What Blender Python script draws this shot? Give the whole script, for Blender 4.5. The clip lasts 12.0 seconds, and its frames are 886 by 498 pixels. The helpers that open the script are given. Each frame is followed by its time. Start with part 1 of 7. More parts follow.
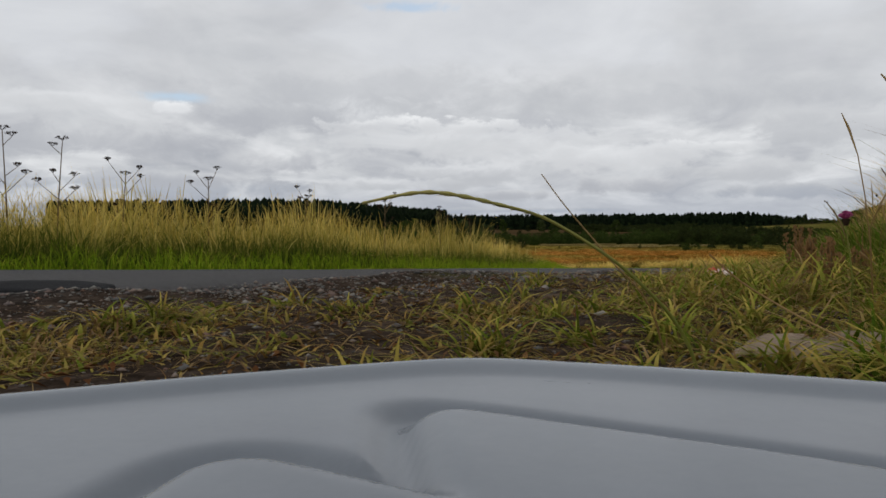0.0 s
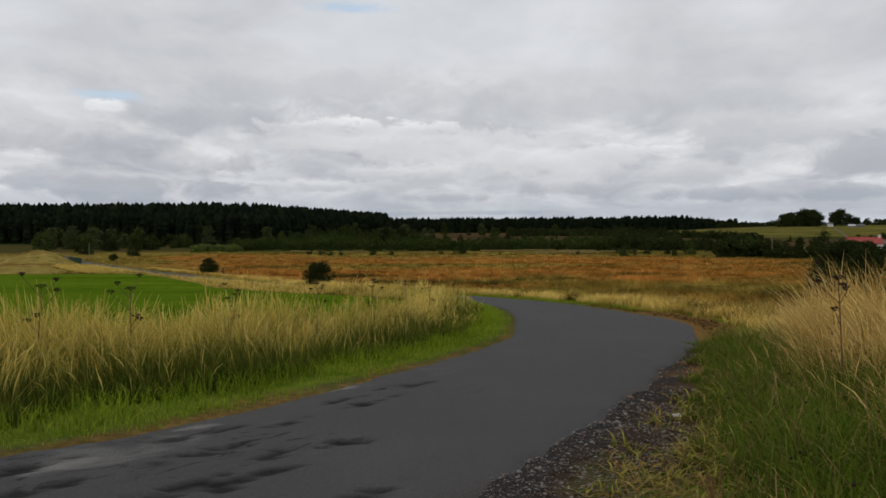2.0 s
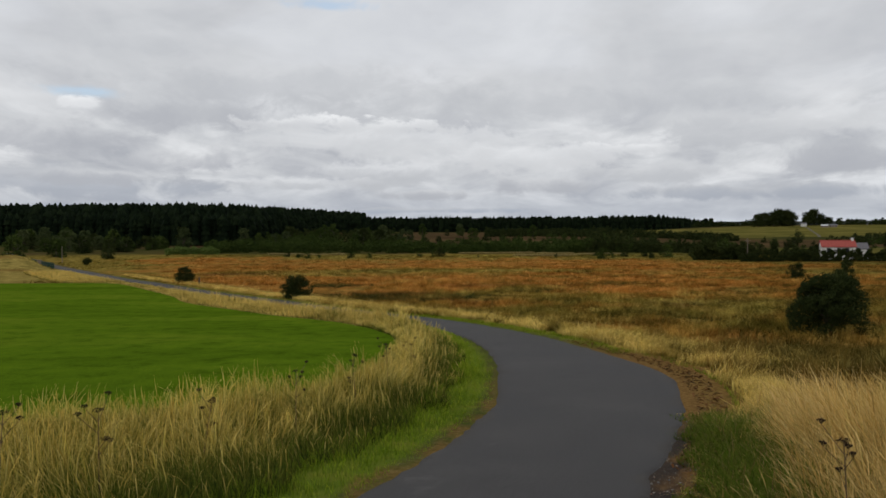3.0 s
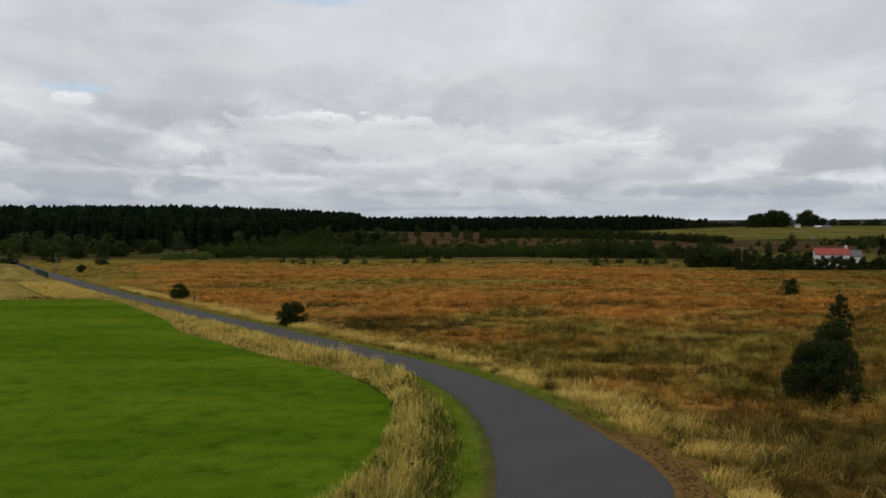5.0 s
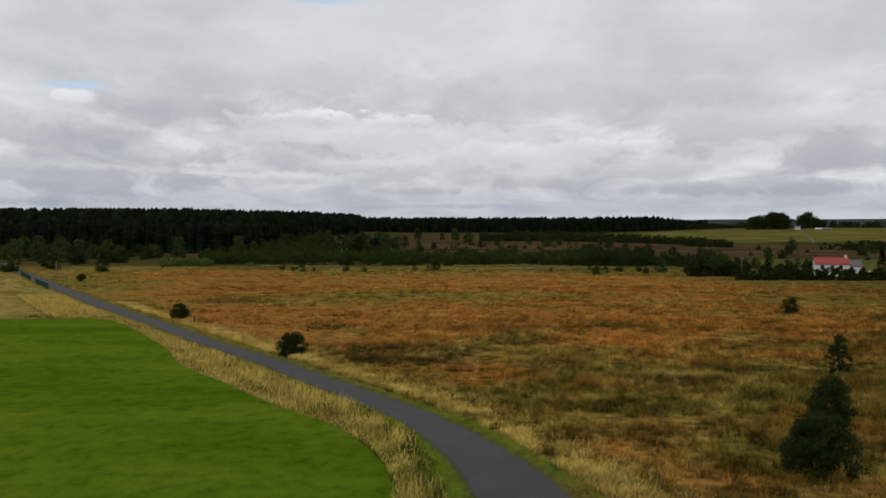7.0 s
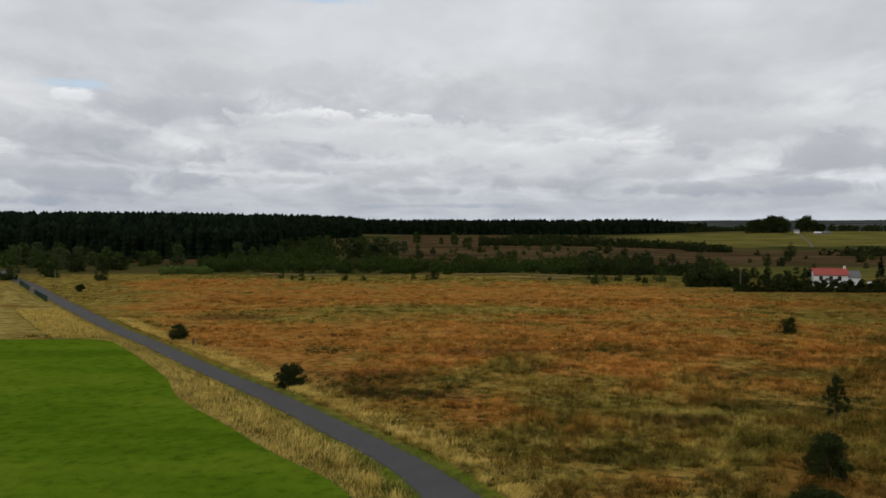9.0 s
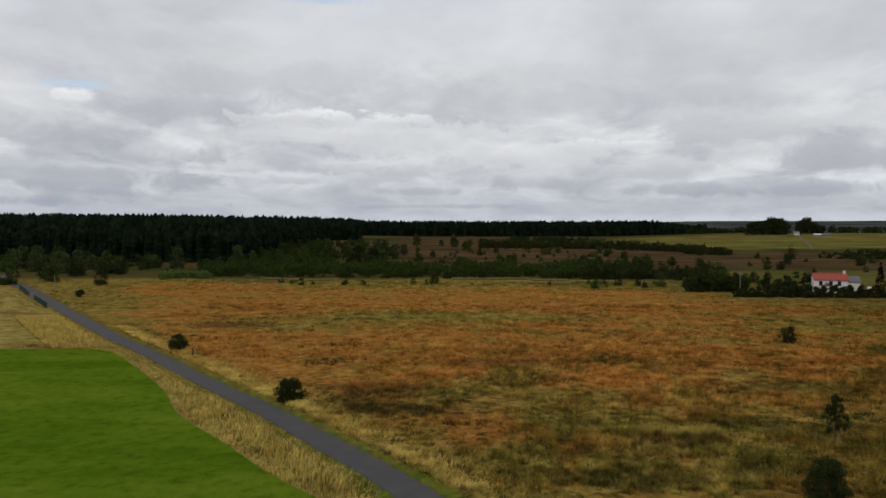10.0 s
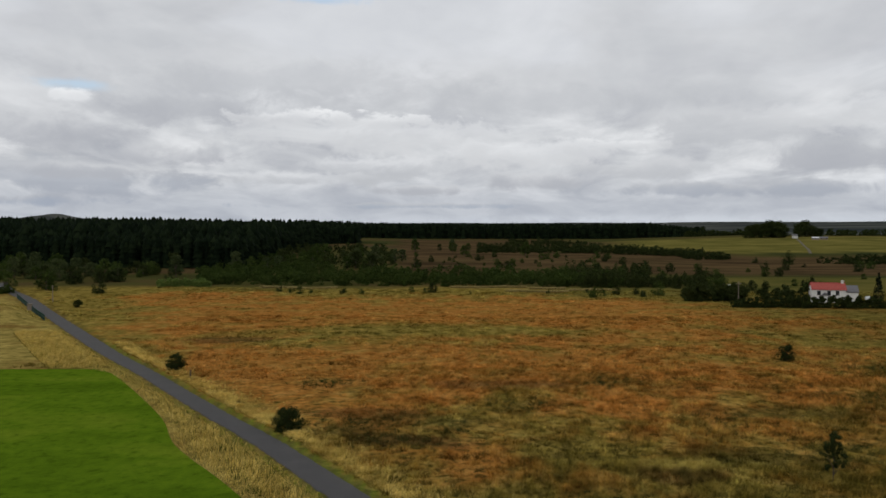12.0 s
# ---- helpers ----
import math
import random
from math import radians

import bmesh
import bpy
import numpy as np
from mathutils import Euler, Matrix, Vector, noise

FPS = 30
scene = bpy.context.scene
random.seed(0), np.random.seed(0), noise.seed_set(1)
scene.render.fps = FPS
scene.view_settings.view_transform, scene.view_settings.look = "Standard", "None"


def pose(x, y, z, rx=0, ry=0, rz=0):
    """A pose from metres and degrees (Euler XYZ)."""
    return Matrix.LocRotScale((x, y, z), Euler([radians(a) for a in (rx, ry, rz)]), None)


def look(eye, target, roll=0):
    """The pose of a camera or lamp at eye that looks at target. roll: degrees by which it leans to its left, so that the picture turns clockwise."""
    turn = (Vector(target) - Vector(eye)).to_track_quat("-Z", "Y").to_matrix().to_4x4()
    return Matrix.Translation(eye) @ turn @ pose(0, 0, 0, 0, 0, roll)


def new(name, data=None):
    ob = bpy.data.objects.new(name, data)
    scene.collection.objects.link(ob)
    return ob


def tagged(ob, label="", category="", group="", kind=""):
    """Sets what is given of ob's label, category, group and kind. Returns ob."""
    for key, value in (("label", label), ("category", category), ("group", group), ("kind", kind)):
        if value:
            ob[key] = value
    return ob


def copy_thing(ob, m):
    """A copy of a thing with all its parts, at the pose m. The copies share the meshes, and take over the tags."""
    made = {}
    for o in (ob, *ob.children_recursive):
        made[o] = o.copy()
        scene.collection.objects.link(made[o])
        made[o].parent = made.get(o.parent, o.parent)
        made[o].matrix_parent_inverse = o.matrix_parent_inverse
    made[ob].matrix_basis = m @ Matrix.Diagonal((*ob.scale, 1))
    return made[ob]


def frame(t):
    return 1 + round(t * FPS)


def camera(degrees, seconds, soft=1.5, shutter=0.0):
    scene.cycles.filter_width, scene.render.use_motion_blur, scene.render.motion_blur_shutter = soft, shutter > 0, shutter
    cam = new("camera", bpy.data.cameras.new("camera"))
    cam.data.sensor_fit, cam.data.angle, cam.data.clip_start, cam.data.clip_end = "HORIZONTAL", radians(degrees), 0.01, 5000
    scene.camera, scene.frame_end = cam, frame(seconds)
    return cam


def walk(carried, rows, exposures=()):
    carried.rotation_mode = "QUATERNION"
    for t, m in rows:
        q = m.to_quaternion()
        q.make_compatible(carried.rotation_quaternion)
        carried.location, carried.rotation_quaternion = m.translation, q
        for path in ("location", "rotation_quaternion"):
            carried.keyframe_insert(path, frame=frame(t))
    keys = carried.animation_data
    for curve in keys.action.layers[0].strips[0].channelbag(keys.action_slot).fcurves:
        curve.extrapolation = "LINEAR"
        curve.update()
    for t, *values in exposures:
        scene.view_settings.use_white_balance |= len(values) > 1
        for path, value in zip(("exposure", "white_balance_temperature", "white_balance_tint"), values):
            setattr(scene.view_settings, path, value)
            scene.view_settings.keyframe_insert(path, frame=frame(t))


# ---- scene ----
cam = camera(59.4, 12.0, soft=1.6)
PATH = [
    (0.0, look((0.05, -0.35, 0.08), (-0.298, 1.622, 0.034), -0.3)),
    (0.2, look((0.055, -0.357, 0.084), (-0.282, 1.615, 0.039), -0.3)),
    (0.3, look((0.095, -0.43, 0.110), (-0.231, 1.542, 0.065), -0.3)),
    (0.4, look((0.16, -0.50, 0.170), (-0.156, 1.474, 0.125), -0.3)),
    (0.5, look((0.205, -0.55, 0.220), (-0.099, 1.427, 0.176), -0.3)),
    (1.0, look((0.30, -0.78, 0.40), (0.071, 1.207, 0.356), -0.2)),
    (1.5, look((0.29, -0.72, 0.82), (0.083, 1.269, 0.777), -0.2)),
    (2.0, look((0.18, -0.25, 1.44), (-0.018, 1.740, 1.398), -0.3)),
    (2.5, look((0.13, 0.08, 2.147), (-0.025, 2.073, 2.103), -0.3)),
    (3.0, look((0.06, 0.17, 2.853), (-0.082, 2.165, 2.806), -0.3)),
    (5.0, look((0.0, 0.20, 5.575), (-0.129, 2.195, 5.521), -0.2)),
    (5.5, look((0.0, 0.20, 6.365), (-0.129, 2.195, 6.308), -0.2)),
    (6.0, look((0.0, 0.19, 7.085), (-0.129, 2.185, 7.027), -0.1)),
    (6.5, look((0.0, 0.18, 7.859), (-0.129, 2.175, 7.800), -0.1)),
    (7.0, look((0.02, 0.18, 8.600), (-0.109, 2.175, 8.541), -0.1)),
    (9.0, look((0.08, 0.22, 11.579), (-0.047, 2.215, 11.519), 0.0)),
    (9.5, look((0.11, 0.25, 12.234), (-0.016, 2.245, 12.175), 0.0)),
    (10.0, look((0.14, 0.28, 12.882), (0.013, 2.275, 12.823), 0.0)),
    (10.5, look((0.17, 0.30, 13.560), (0.043, 2.296, 13.501), 0.0)),
    (11.0, look((0.19, 0.36, 14.253), (0.063, 2.355, 14.194), 0.0)),
    (11.5, look((0.18, 0.42, 14.940), (0.056, 2.415, 14.881), 0.0)),
    (12.0, look((0.153, 0.44, 15.594), (0.030, 2.436, 15.535), 0.0)),
]
walk(cam, PATH)

# ---------------------------------------------------------------- light
SUN_EL, SUN_AZ = radians(42), radians(215)      # high, behind and to one side, veiled by cloud
scene.view_settings.exposure = 0.0


def link(nt, a, b):
    nt.links.new(a, b)


def add(nt, kind, **inputs):
    n = nt.nodes.new(kind)
    for k, v in inputs.items():
        setattr(n, k, v)
    return n


def math_node(nt, op, a, b=None, clamp=False):
    n = nt.nodes.new("ShaderNodeMath")
    n.operation, n.use_clamp = op, clamp
    for i, v in enumerate((a, b)):
        if v is None:
            continue
        if hasattr(v, "is_linked"):
            nt.links.new(v, n.inputs[i])
        else:
            n.inputs[i].default_value = v
    return n.outputs[0]


def noise_tex(nt, vec, scale, detail=4.0, rough=0.55, dist=0.0):
    n = nt.nodes.new("ShaderNodeTexNoise")
    n.inputs["Scale"].default_value, n.inputs["Detail"].default_value = scale, detail
    n.inputs["Roughness"].default_value, n.inputs["Distortion"].default_value = rough, dist
    if vec is not None:
        nt.links.new(vec, n.inputs["Vector"])
    return n.outputs["Fac"]


def ramp(nt, fac, stops):
    n = nt.nodes.new("ShaderNodeValToRGB")
    el = n.color_ramp.elements
    while len(el) < len(stops):
        el.new(0.5)
    for e, (p, c) in zip(el, stops):
        e.position, e.color = p, (*c, 1.0) if len(c) == 3 else c
    nt.links.new(fac, n.inputs[0])
    return n.outputs[0]


def mixc(nt, fac, a, b, mode="MIX"):
    n = nt.nodes.new("ShaderNodeMix")
    n.data_type, n.blend_type = "RGBA", mode
    for sock, v in ((n.inputs[0], fac), (n.inputs[6], a), (n.inputs[7], b)):
        if hasattr(v, "is_linked"):
            nt.links.new(v, sock)
        elif isinstance(v, (int, float)):
            sock.default_value = v
        else:
            sock.default_value = (*v, 1.0)
    return n.outputs[2]


def mapping(nt, vec, scale=(1, 1, 1), loc=(0, 0, 0), rot=(0, 0, 0)):
    n = nt.nodes.new("ShaderNodeMapping")
    n.inputs["Scale"].default_value, n.inputs["Location"].default_value, n.inputs["Rotation"].default_value = scale, loc, rot
    nt.links.new(vec, n.inputs["Vector"])
    return n.outputs[0]


def make_world():
    w = bpy.data.worlds.new("overcast_sky")
    scene.world = w
    w.use_nodes = True
    nt = w.node_tree
    nt.nodes.clear()
    out, bg = nt.nodes.new("ShaderNodeOutputWorld"), nt.nodes.new("ShaderNodeBackground")
    tc = nt.nodes.new("ShaderNodeTexCoord")
    sep = nt.nodes.new("ShaderNodeSeparateXYZ")
    link(nt, tc.outputs["Generated"], sep.inputs[0])
    x, y, z = sep.outputs

    def span(v, a, b, lo=0.0, hi=1.0):
        n = nt.nodes.new("ShaderNodeMapRange")
        n.interpolation_type = "SMOOTHSTEP"
        for i, q in enumerate((a, b, lo, hi)):
            n.inputs[i + 1].default_value = q
        link(nt, v, n.inputs[0])
        return n.outputs[0]

    gen = tc.outputs["Generated"]
    # a level cloud deck, seen in perspective: it crowds together towards the skyline
    q = math_node(nt, "DIVIDE", 1.0, math_node(nt, "ADD", math_node(nt, "MAXIMUM", z, 0.0), 0.16))
    deck = nt.nodes.new("ShaderNodeCombineXYZ")
    link(nt, math_node(nt, "MULTIPLY", x, q), deck.inputs[0])
    link(nt, math_node(nt, "MULTIPLY", y, q), deck.inputs[1])
    deck = deck.outputs[0]
    big = noise_tex(nt, mapping(nt, deck, (1.9, 1.25, 1), (3.4, 1.2, 0)), 1.0, 8, 0.56, 0.7)
    fine = noise_tex(nt, mapping(nt, gen, (11, 11, 19), (0.4, 7.7, 0)), 1.0, 6, 0.55, 0.4)
    wisp = noise_tex(nt, mapping(nt, gen, (19, 19, 33)), 1.0, 7, 0.62, 0.4)
    soft = noise_tex(nt, mapping(nt, gen, (4.2, 4.2, 9.0), (1.1, 0.3, 0)), 1.0, 4, 0.5, 0.3)
    v = math_node(nt, "ADD", math_node(nt, "MULTIPLY", big, 0.62), math_node(nt, "MULTIPLY", fine, 0.24))
    v = math_node(nt, "ADD", v, math_node(nt, "MULTIPLY", soft, 0.14))
    cloud = ramp(nt, v, [(0.36, (0.42, 0.435, 0.475)), (0.44, (0.53, 0.54, 0.57)), (0.50, (0.62, 0.63, 0.65)), (0.57, (0.73, 0.735, 0.75)), (0.66, (0.86, 0.865, 0.875))])
    # a smoother veil higher up; the unseen sky overhead made duller to dim the ground
    veil = ramp(nt, soft, [(0.36, (0.56, 0.57, 0.595)), (0.5, (0.64, 0.645, 0.665)), (0.62, (0.71, 0.72, 0.75))])
    cloud = mixc(nt, span(z, 0.11, 0.21, 0.0, 0.70), cloud, veil)
    cloud = mixc(nt, span(z, 0.32, 0.62, 0.0, 0.7), cloud, (0.57, 0.58, 0.60))
    # bluish low cloud, and a pale strip along the skyline
    cloud = mixc(nt, span(z, 0.080, 0.012, 0.0, 0.62), cloud, (0.44, 0.47, 0.535))

    def heap(c, ex, ez, sx, sz, lit, dark, ragged=0.9, cover=0.9):
        """A cloud round bearing ex and height ez: a ragged lit crown over a duller base."""
        dx = math_node(nt, "MULTIPLY", math_node(nt, "SUBTRACT", x, ex), 1 / sx)
        dz = math_node(nt, "MULTIPLY", math_node(nt, "SUBTRACT", z, ez), 1 / sz)
        r = math_node(nt, "SQRT", math_node(nt, "ADD", math_node(nt, "MULTIPLY", dx, dx), math_node(nt, "MULTIPLY", dz, dz)))
        rough = math_node(nt, "ADD", math_node(nt, "MULTIPLY", math_node(nt, "SUBTRACT", wisp, 0.5), 2.6), math_node(nt, "MULTIPLY", math_node(nt, "SUBTRACT", fine, 0.5), 1.6))
        r = math_node(nt, "ADD", r, math_node(nt, "MULTIPLY", rough, ragged * 1.25))
        up = span(math_node(nt, "ADD", dz, rough), -0.7, 1.0)
        body = ramp(nt, up, [(0.0, dark), (0.45, tuple(0.65 * p + 0.35 * o for p, o in zip(dark, lit))), (1.0, lit)])
        return mixc(nt, span(r, 0.45, 1.15, cover, 0.0), c, body)

    GREY, DULL, SLATY = (0.46, 0.47, 0.505), (0.53, 0.54, 0.565), (0.40, 0.425, 0.48)
    PALE, WHITE, GLARE = (0.67, 0.675, 0.69), (0.79, 0.795, 0.81), (0.95, 0.95, 0.955)
    for c in ((-0.28, 0.185, 0.30, 0.030, PALE, DULL, 0.5, 0.7), (-0.37, 0.140, 0.11, 0.022, DULL, GREY, 0.7, 0.8), (0.02, 0.165, 0.34, 0.028, PALE, DULL, 0.5, 0.6),
              (-0.10, 0.112, 0.22, 0.020, WHITE, PALE, 0.8, 0.7), (-0.55, 0.112, 0.14, 0.030, PALE, GREY, 0.7, 0.85), (-0.57, 0.152, 0.09, 0.012, WHITE, PALE, 0.6, 0.85),
              (-0.26, 0.134, 0.05, 0.010, GLARE, PALE, 1.5, 0.62), (-0.13, 0.132, 0.085, 0.010, GLARE, PALE, 1.7, 0.66),
              (-0.38, 0.085, 0.075, 0.019, PALE, GREY, 0.75, 0.95), (0.27, 0.118, 0.11, 0.026, PALE, DULL, 0.7, 0.8), (0.42, 0.128, 0.11, 0.020, WHITE, PALE, 0.7, 0.7),
              (0.42, 0.080, 0.12, 0.020, DULL, GREY, 0.7, 0.85), (0.05, 0.092, 0.13, 0.018, WHITE, PALE, 0.9, 0.85), (0.175, 0.101, 0.045, 0.009, GLARE, PALE, 1.6, 0.6),
              (-0.15, 0.072, 0.09, 0.015, WHITE, DULL, 0.9, 0.85), (0.06, 0.056, 0.07, 0.012, PALE, GREY, 0.8, 0.9), (-0.26, 0.060, 0.10, 0.010, WHITE, DULL, 0.9, 0.8),
              (-0.52, 0.060, 0.16, 0.024, DULL, SLATY, 0.9, 0.75), (-0.46, 0.066, 0.09, 0.009, PALE, GREY, 0.9, 0.7), (0.27, 0.045, 0.18, 0.010, DULL, SLATY, 0.8, 0.85), (-0.08, 0.046, 0.06, 0.007, PALE, GREY, 0.8, 0.85),
              (0.20, 0.070, 0.10, 0.012, PALE, DULL, 0.9, 0.8), (-0.56, 0.030, 0.10, 0.008, GREY, (0.36, 0.40, 0.48), 0.8, 0.8), (-0.12, 0.026, 0.16, 0.004, DULL, (0.40, 0.44, 0.51), 0.9, 0.8)):
        cloud = heap(cloud, *c)
    cloud = mixc(nt, math_node(nt, "MULTIPLY", math_node(nt, "MULTIPLY", span(z, 0.019, 0.008), span(x, -0.35, 0.05)), span(wisp, 0.35, 0.6, 0.2, 0.8)), cloud, (0.64, 0.67, 0.72))

    def billow(ex, ez, sx, sz, amount):
        """A gap round the bearing ex and height ez, ragged by the noise."""
        dx = math_node(nt, "MULTIPLY", math_node(nt, "SUBTRACT", x, ex), 1 / sx)
        dz = math_node(nt, "MULTIPLY", math_node(nt, "SUBTRACT", z, ez), 1 / sz)
        r = math_node(nt, "SQRT", math_node(nt, "ADD", math_node(nt, "MULTIPLY", dx, dx), math_node(nt, "MULTIPLY", dz, dz)))
        r = math_node(nt, "ADD", r, math_node(nt, "MULTIPLY", math_node(nt, "SUBTRACT", wisp, 0.5), 2.6))
        return math_node(nt, "MULTIPLY", span(r, 0.15, 1.25, 1.0, 0.0), amount)

    sky = nt.nodes.new("ShaderNodeTexSky")
    sky.sky_type = "NISHITA"
    sky.sun_disc, sky.sun_elevation, sky.sun_rotation = False, SUN_EL, SUN_AZ
    skyc = mixc(nt, 0.55, mixc(nt, 1.0, sky.outputs[0], (0.15, 0.15, 0.15), "MULTIPLY"), (0.62, 0.74, 0.86))
    gap = math_node(nt, "ADD", billow(-0.475, 0.163, 0.040, 0.008, 0.8), billow(-0.205, 0.275, 0.06, 0.008, 0.75))
    col = heap(mixc(nt, gap, cloud, skyc), -0.478, 0.150, 0.020, 0.008, GLARE, WHITE, 1.2, 0.8)
    col = mixc(nt, 1.0, col, (0.985, 1.0, 1.012), "MULTIPLY")
    link(nt, col, bg.inputs[0])
    bg.inputs[1].default_value = 0.97
    link(nt, bg.outputs[0], out.inputs[0])


make_world()
sun = new("sun", bpy.data.lights.new("sun", "SUN"))
sun.data.energy, sun.data.angle, sun.data.color = 0.6, radians(25), (1.0, 0.96, 0.9)
sun.matrix_world = look((0, 0, 0), (-math.sin(SUN_AZ) * math.cos(SUN_EL), -math.cos(SUN_AZ) * math.cos(SUN_EL), -math.sin(SUN_EL)))

# ---------------------------------------------------------------- the lie of the land
KY = [-300, -60, 0, 1.5, 3, 6, 10, 16, 23, 30, 40, 50, 60, 70, 85, 100, 125, 180, 230, 280]
KZ = [0.3, 0.0, -0.14, -0.125, -0.14, -0.265, -0.44, -0.78, -1.06, -1.40, -1.93, -2.5, -3.0, -3.35, -3.8, -4.1, -4.7, -5.4, -6.0, -6.3]
FAR_Y = [280, 350, 416, 500, 620, 750, 920, 1300, 2000, 3000, 4000, 4700]
FAR_L = [-6.3, -6.1, -5.5, -3.0, -0.5, 3.0, 4.0, 4.0, 6, 18, 30, 26]
FAR_C = [-6.3, -6.5, -5.9, -4.2, -2.0, -0.5, 0.5, 0.5, 4, 16, 34, 30]
FAR_R = [-6.3, -6.6, -6.6, -6.4, -5.8, -1.0, 6.5, 3, 4, 20, 40, 34]


def hermite(k, v, q):
    k, v, q = np.asarray(k, float), np.asarray(v, float), np.asarray(q, float)
    m = np.gradient(v, k)
    i = np.clip(np.searchsorted(k, q) - 1, 0, len(k) - 2)
    h = k[i + 1] - k[i]
    t = np.clip((q - k[i]) / h, 0, 1)
    return ((2 * t**3 - 3 * t**2 + 1) * v[i] + (t**3 - 2 * t**2 + t) * h * m[i]
            + (-2 * t**3 + 3 * t**2) * v[i + 1] + (t**3 - t**2) * h * m[i + 1])


def smooth(a, b, x):
    t = np.clip((x - a) / (b - a), 0, 1)
    return t * t * (3 - 2 * t)


def value_noise(x, y, scale, seed=0):
    """Smooth noise in -1..1 on arrays."""
    x, y = np.asarray(x) / scale + 53.7 * seed, np.asarray(y) / scale + 91.3 * seed
    xi, yi = np.floor(x), np.floor(y)
    fx, fy = x - xi, y - yi
    fx, fy = fx * fx * (3 - 2 * fx), fy * fy * (3 - 2 * fy)

    def h(a, b):
        s = np.sin(a * 127.1 + b * 311.7 + seed * 17.3) * 43758.5453
        return (s - np.floor(s)) * 2 - 1
    return ((h(xi, yi) * (1 - fx) + h(xi + 1, yi) * fx) * (1 - fy) + (h(xi, yi + 1) * (1 - fx) + h(xi + 1, yi + 1) * fx) * fy)


# the lane: centre x, y and half its width
LANE = [(-40, -48, 1.7), (-22, -24, 1.7), (-12, -10.5, 1.7), (-7.1, -3.75, 1.75), (-4.4, 0.66, 1.84), (-2.85, 3.36, 1.84), (-1.8, 5.0, 1.75), (-0.92, 6.8, 1.68),
        (-0.05, 9.22, 1.70), (0.65, 11.5, 1.72), (1.9, 16.4, 2.05), (2.25, 21.2, 2.3), (1.55, 26.2, 1.93), (0.4, 31.4, 1.7), (-1.55, 37.2, 1.45), (-5.1, 44.9, 1.25),
        (-11.1, 54.3, 1.3), (-19.0, 66.0, 1.25), (-28.8, 78.9, 1.25), (-44.5, 99.7, 1.3), (-59.0, 118, 1.4), (-71.2, 134.2, 1.55),
        (-94.6, 165.5, 1.6), (-131, 214, 1.9), (-172, 268, 2.0), (-215, 330, 2.0)]
FIELD = [(-260, 101), (-67, 103), (-55.9, 104), (-50.6, 101), (-41, 88), (-32.3, 75), (-26.9, 65), (-19.4, 55), (-13.7, 47), (-8.8, 41), (-5.95, 36),
         (-4.4, 32), (-3.55, 28), (-3.5, 24), (-3.45, 20.8), (-3.9, 17.8), (-5.6, 15.5), (-9, 13.2), (-14, 10.2), (-24, 5), (-60, -10), (-260, -60)]


def spline(pts, step=0.5, fine=None):
    p = np.array(pts, float)
    out = []
    for i in range(len(p) - 1):
        p0, p1, p2, p3 = p[max(i - 1, 0)], p[i], p[i + 1], p[min(i + 2, len(p) - 1)]
        n = max(2, int(np.linalg.norm(p2[:2] - p1[:2]) / (fine if fine and -6 < p1[1] < 14 else step)))
        for t in np.arange(n) / n:
            out.append(0.5 * (2 * p1 + (p2 - p0) * t + (2 * p0 - 5 * p1 + 4 * p2 - p3) * t * t + (3 * p1 - p0 - 3 * p2 + p3) * t**3))
    out.append(p[-1])
    return np.array(out)


LANE_PTS = spline(LANE)
LANE_TAN = np.gradient(LANE_PTS[:, :2], axis=0)
LANE_TAN /= np.linalg.norm(LANE_TAN, axis=1)[:, None]
FIELD_PTS = spline(FIELD, 1.0)[:, :2]


def lane_side(x, y):
    """Distance beyond the lane's edge (negative on it) and the side: +1 towards the moor, -1 towards the field."""
    x, y = np.atleast_1d(np.asarray(x, float)), np.atleast_1d(np.asarray(y, float))
    d, s = np.empty(len(x)), np.empty(len(x))
    for a in range(0, len(x), 4000):
        dx = x[a:a + 4000, None] - LANE_PTS[None, :, 0]
        dy = y[a:a + 4000, None] - LANE_PTS[None, :, 1]
        q = dx * dx + dy * dy
        i = q.argmin(1)
        r = np.arange(len(i))
        d[a:a + 4000] = np.sqrt(q[r, i]) - LANE_PTS[i, 2]
        s[a:a + 4000] = np.where(LANE_TAN[i, 1] * dx[r, i] - LANE_TAN[i, 0] * dy[r, i] > 0, 1, -1)
    return d, s


def in_field(x, y):
    x, y = np.atleast_1d(np.asarray(x, float)), np.atleast_1d(np.asarray(y, float))
    inside = np.zeros(len(x), bool)
    p = np.array(FIELD, float) if len(x) > 50000 else FIELD_PTS
    for (x0, y0), (x1, y1) in zip(p, np.roll(p, -1, 0)):
        if y0 == y1:
            continue
        c = ((y0 > y) != (y1 > y)) & (x < (x1 - x0) * (y - y0) / (y1 - y0) + x0)
        inside ^= c
    return inside


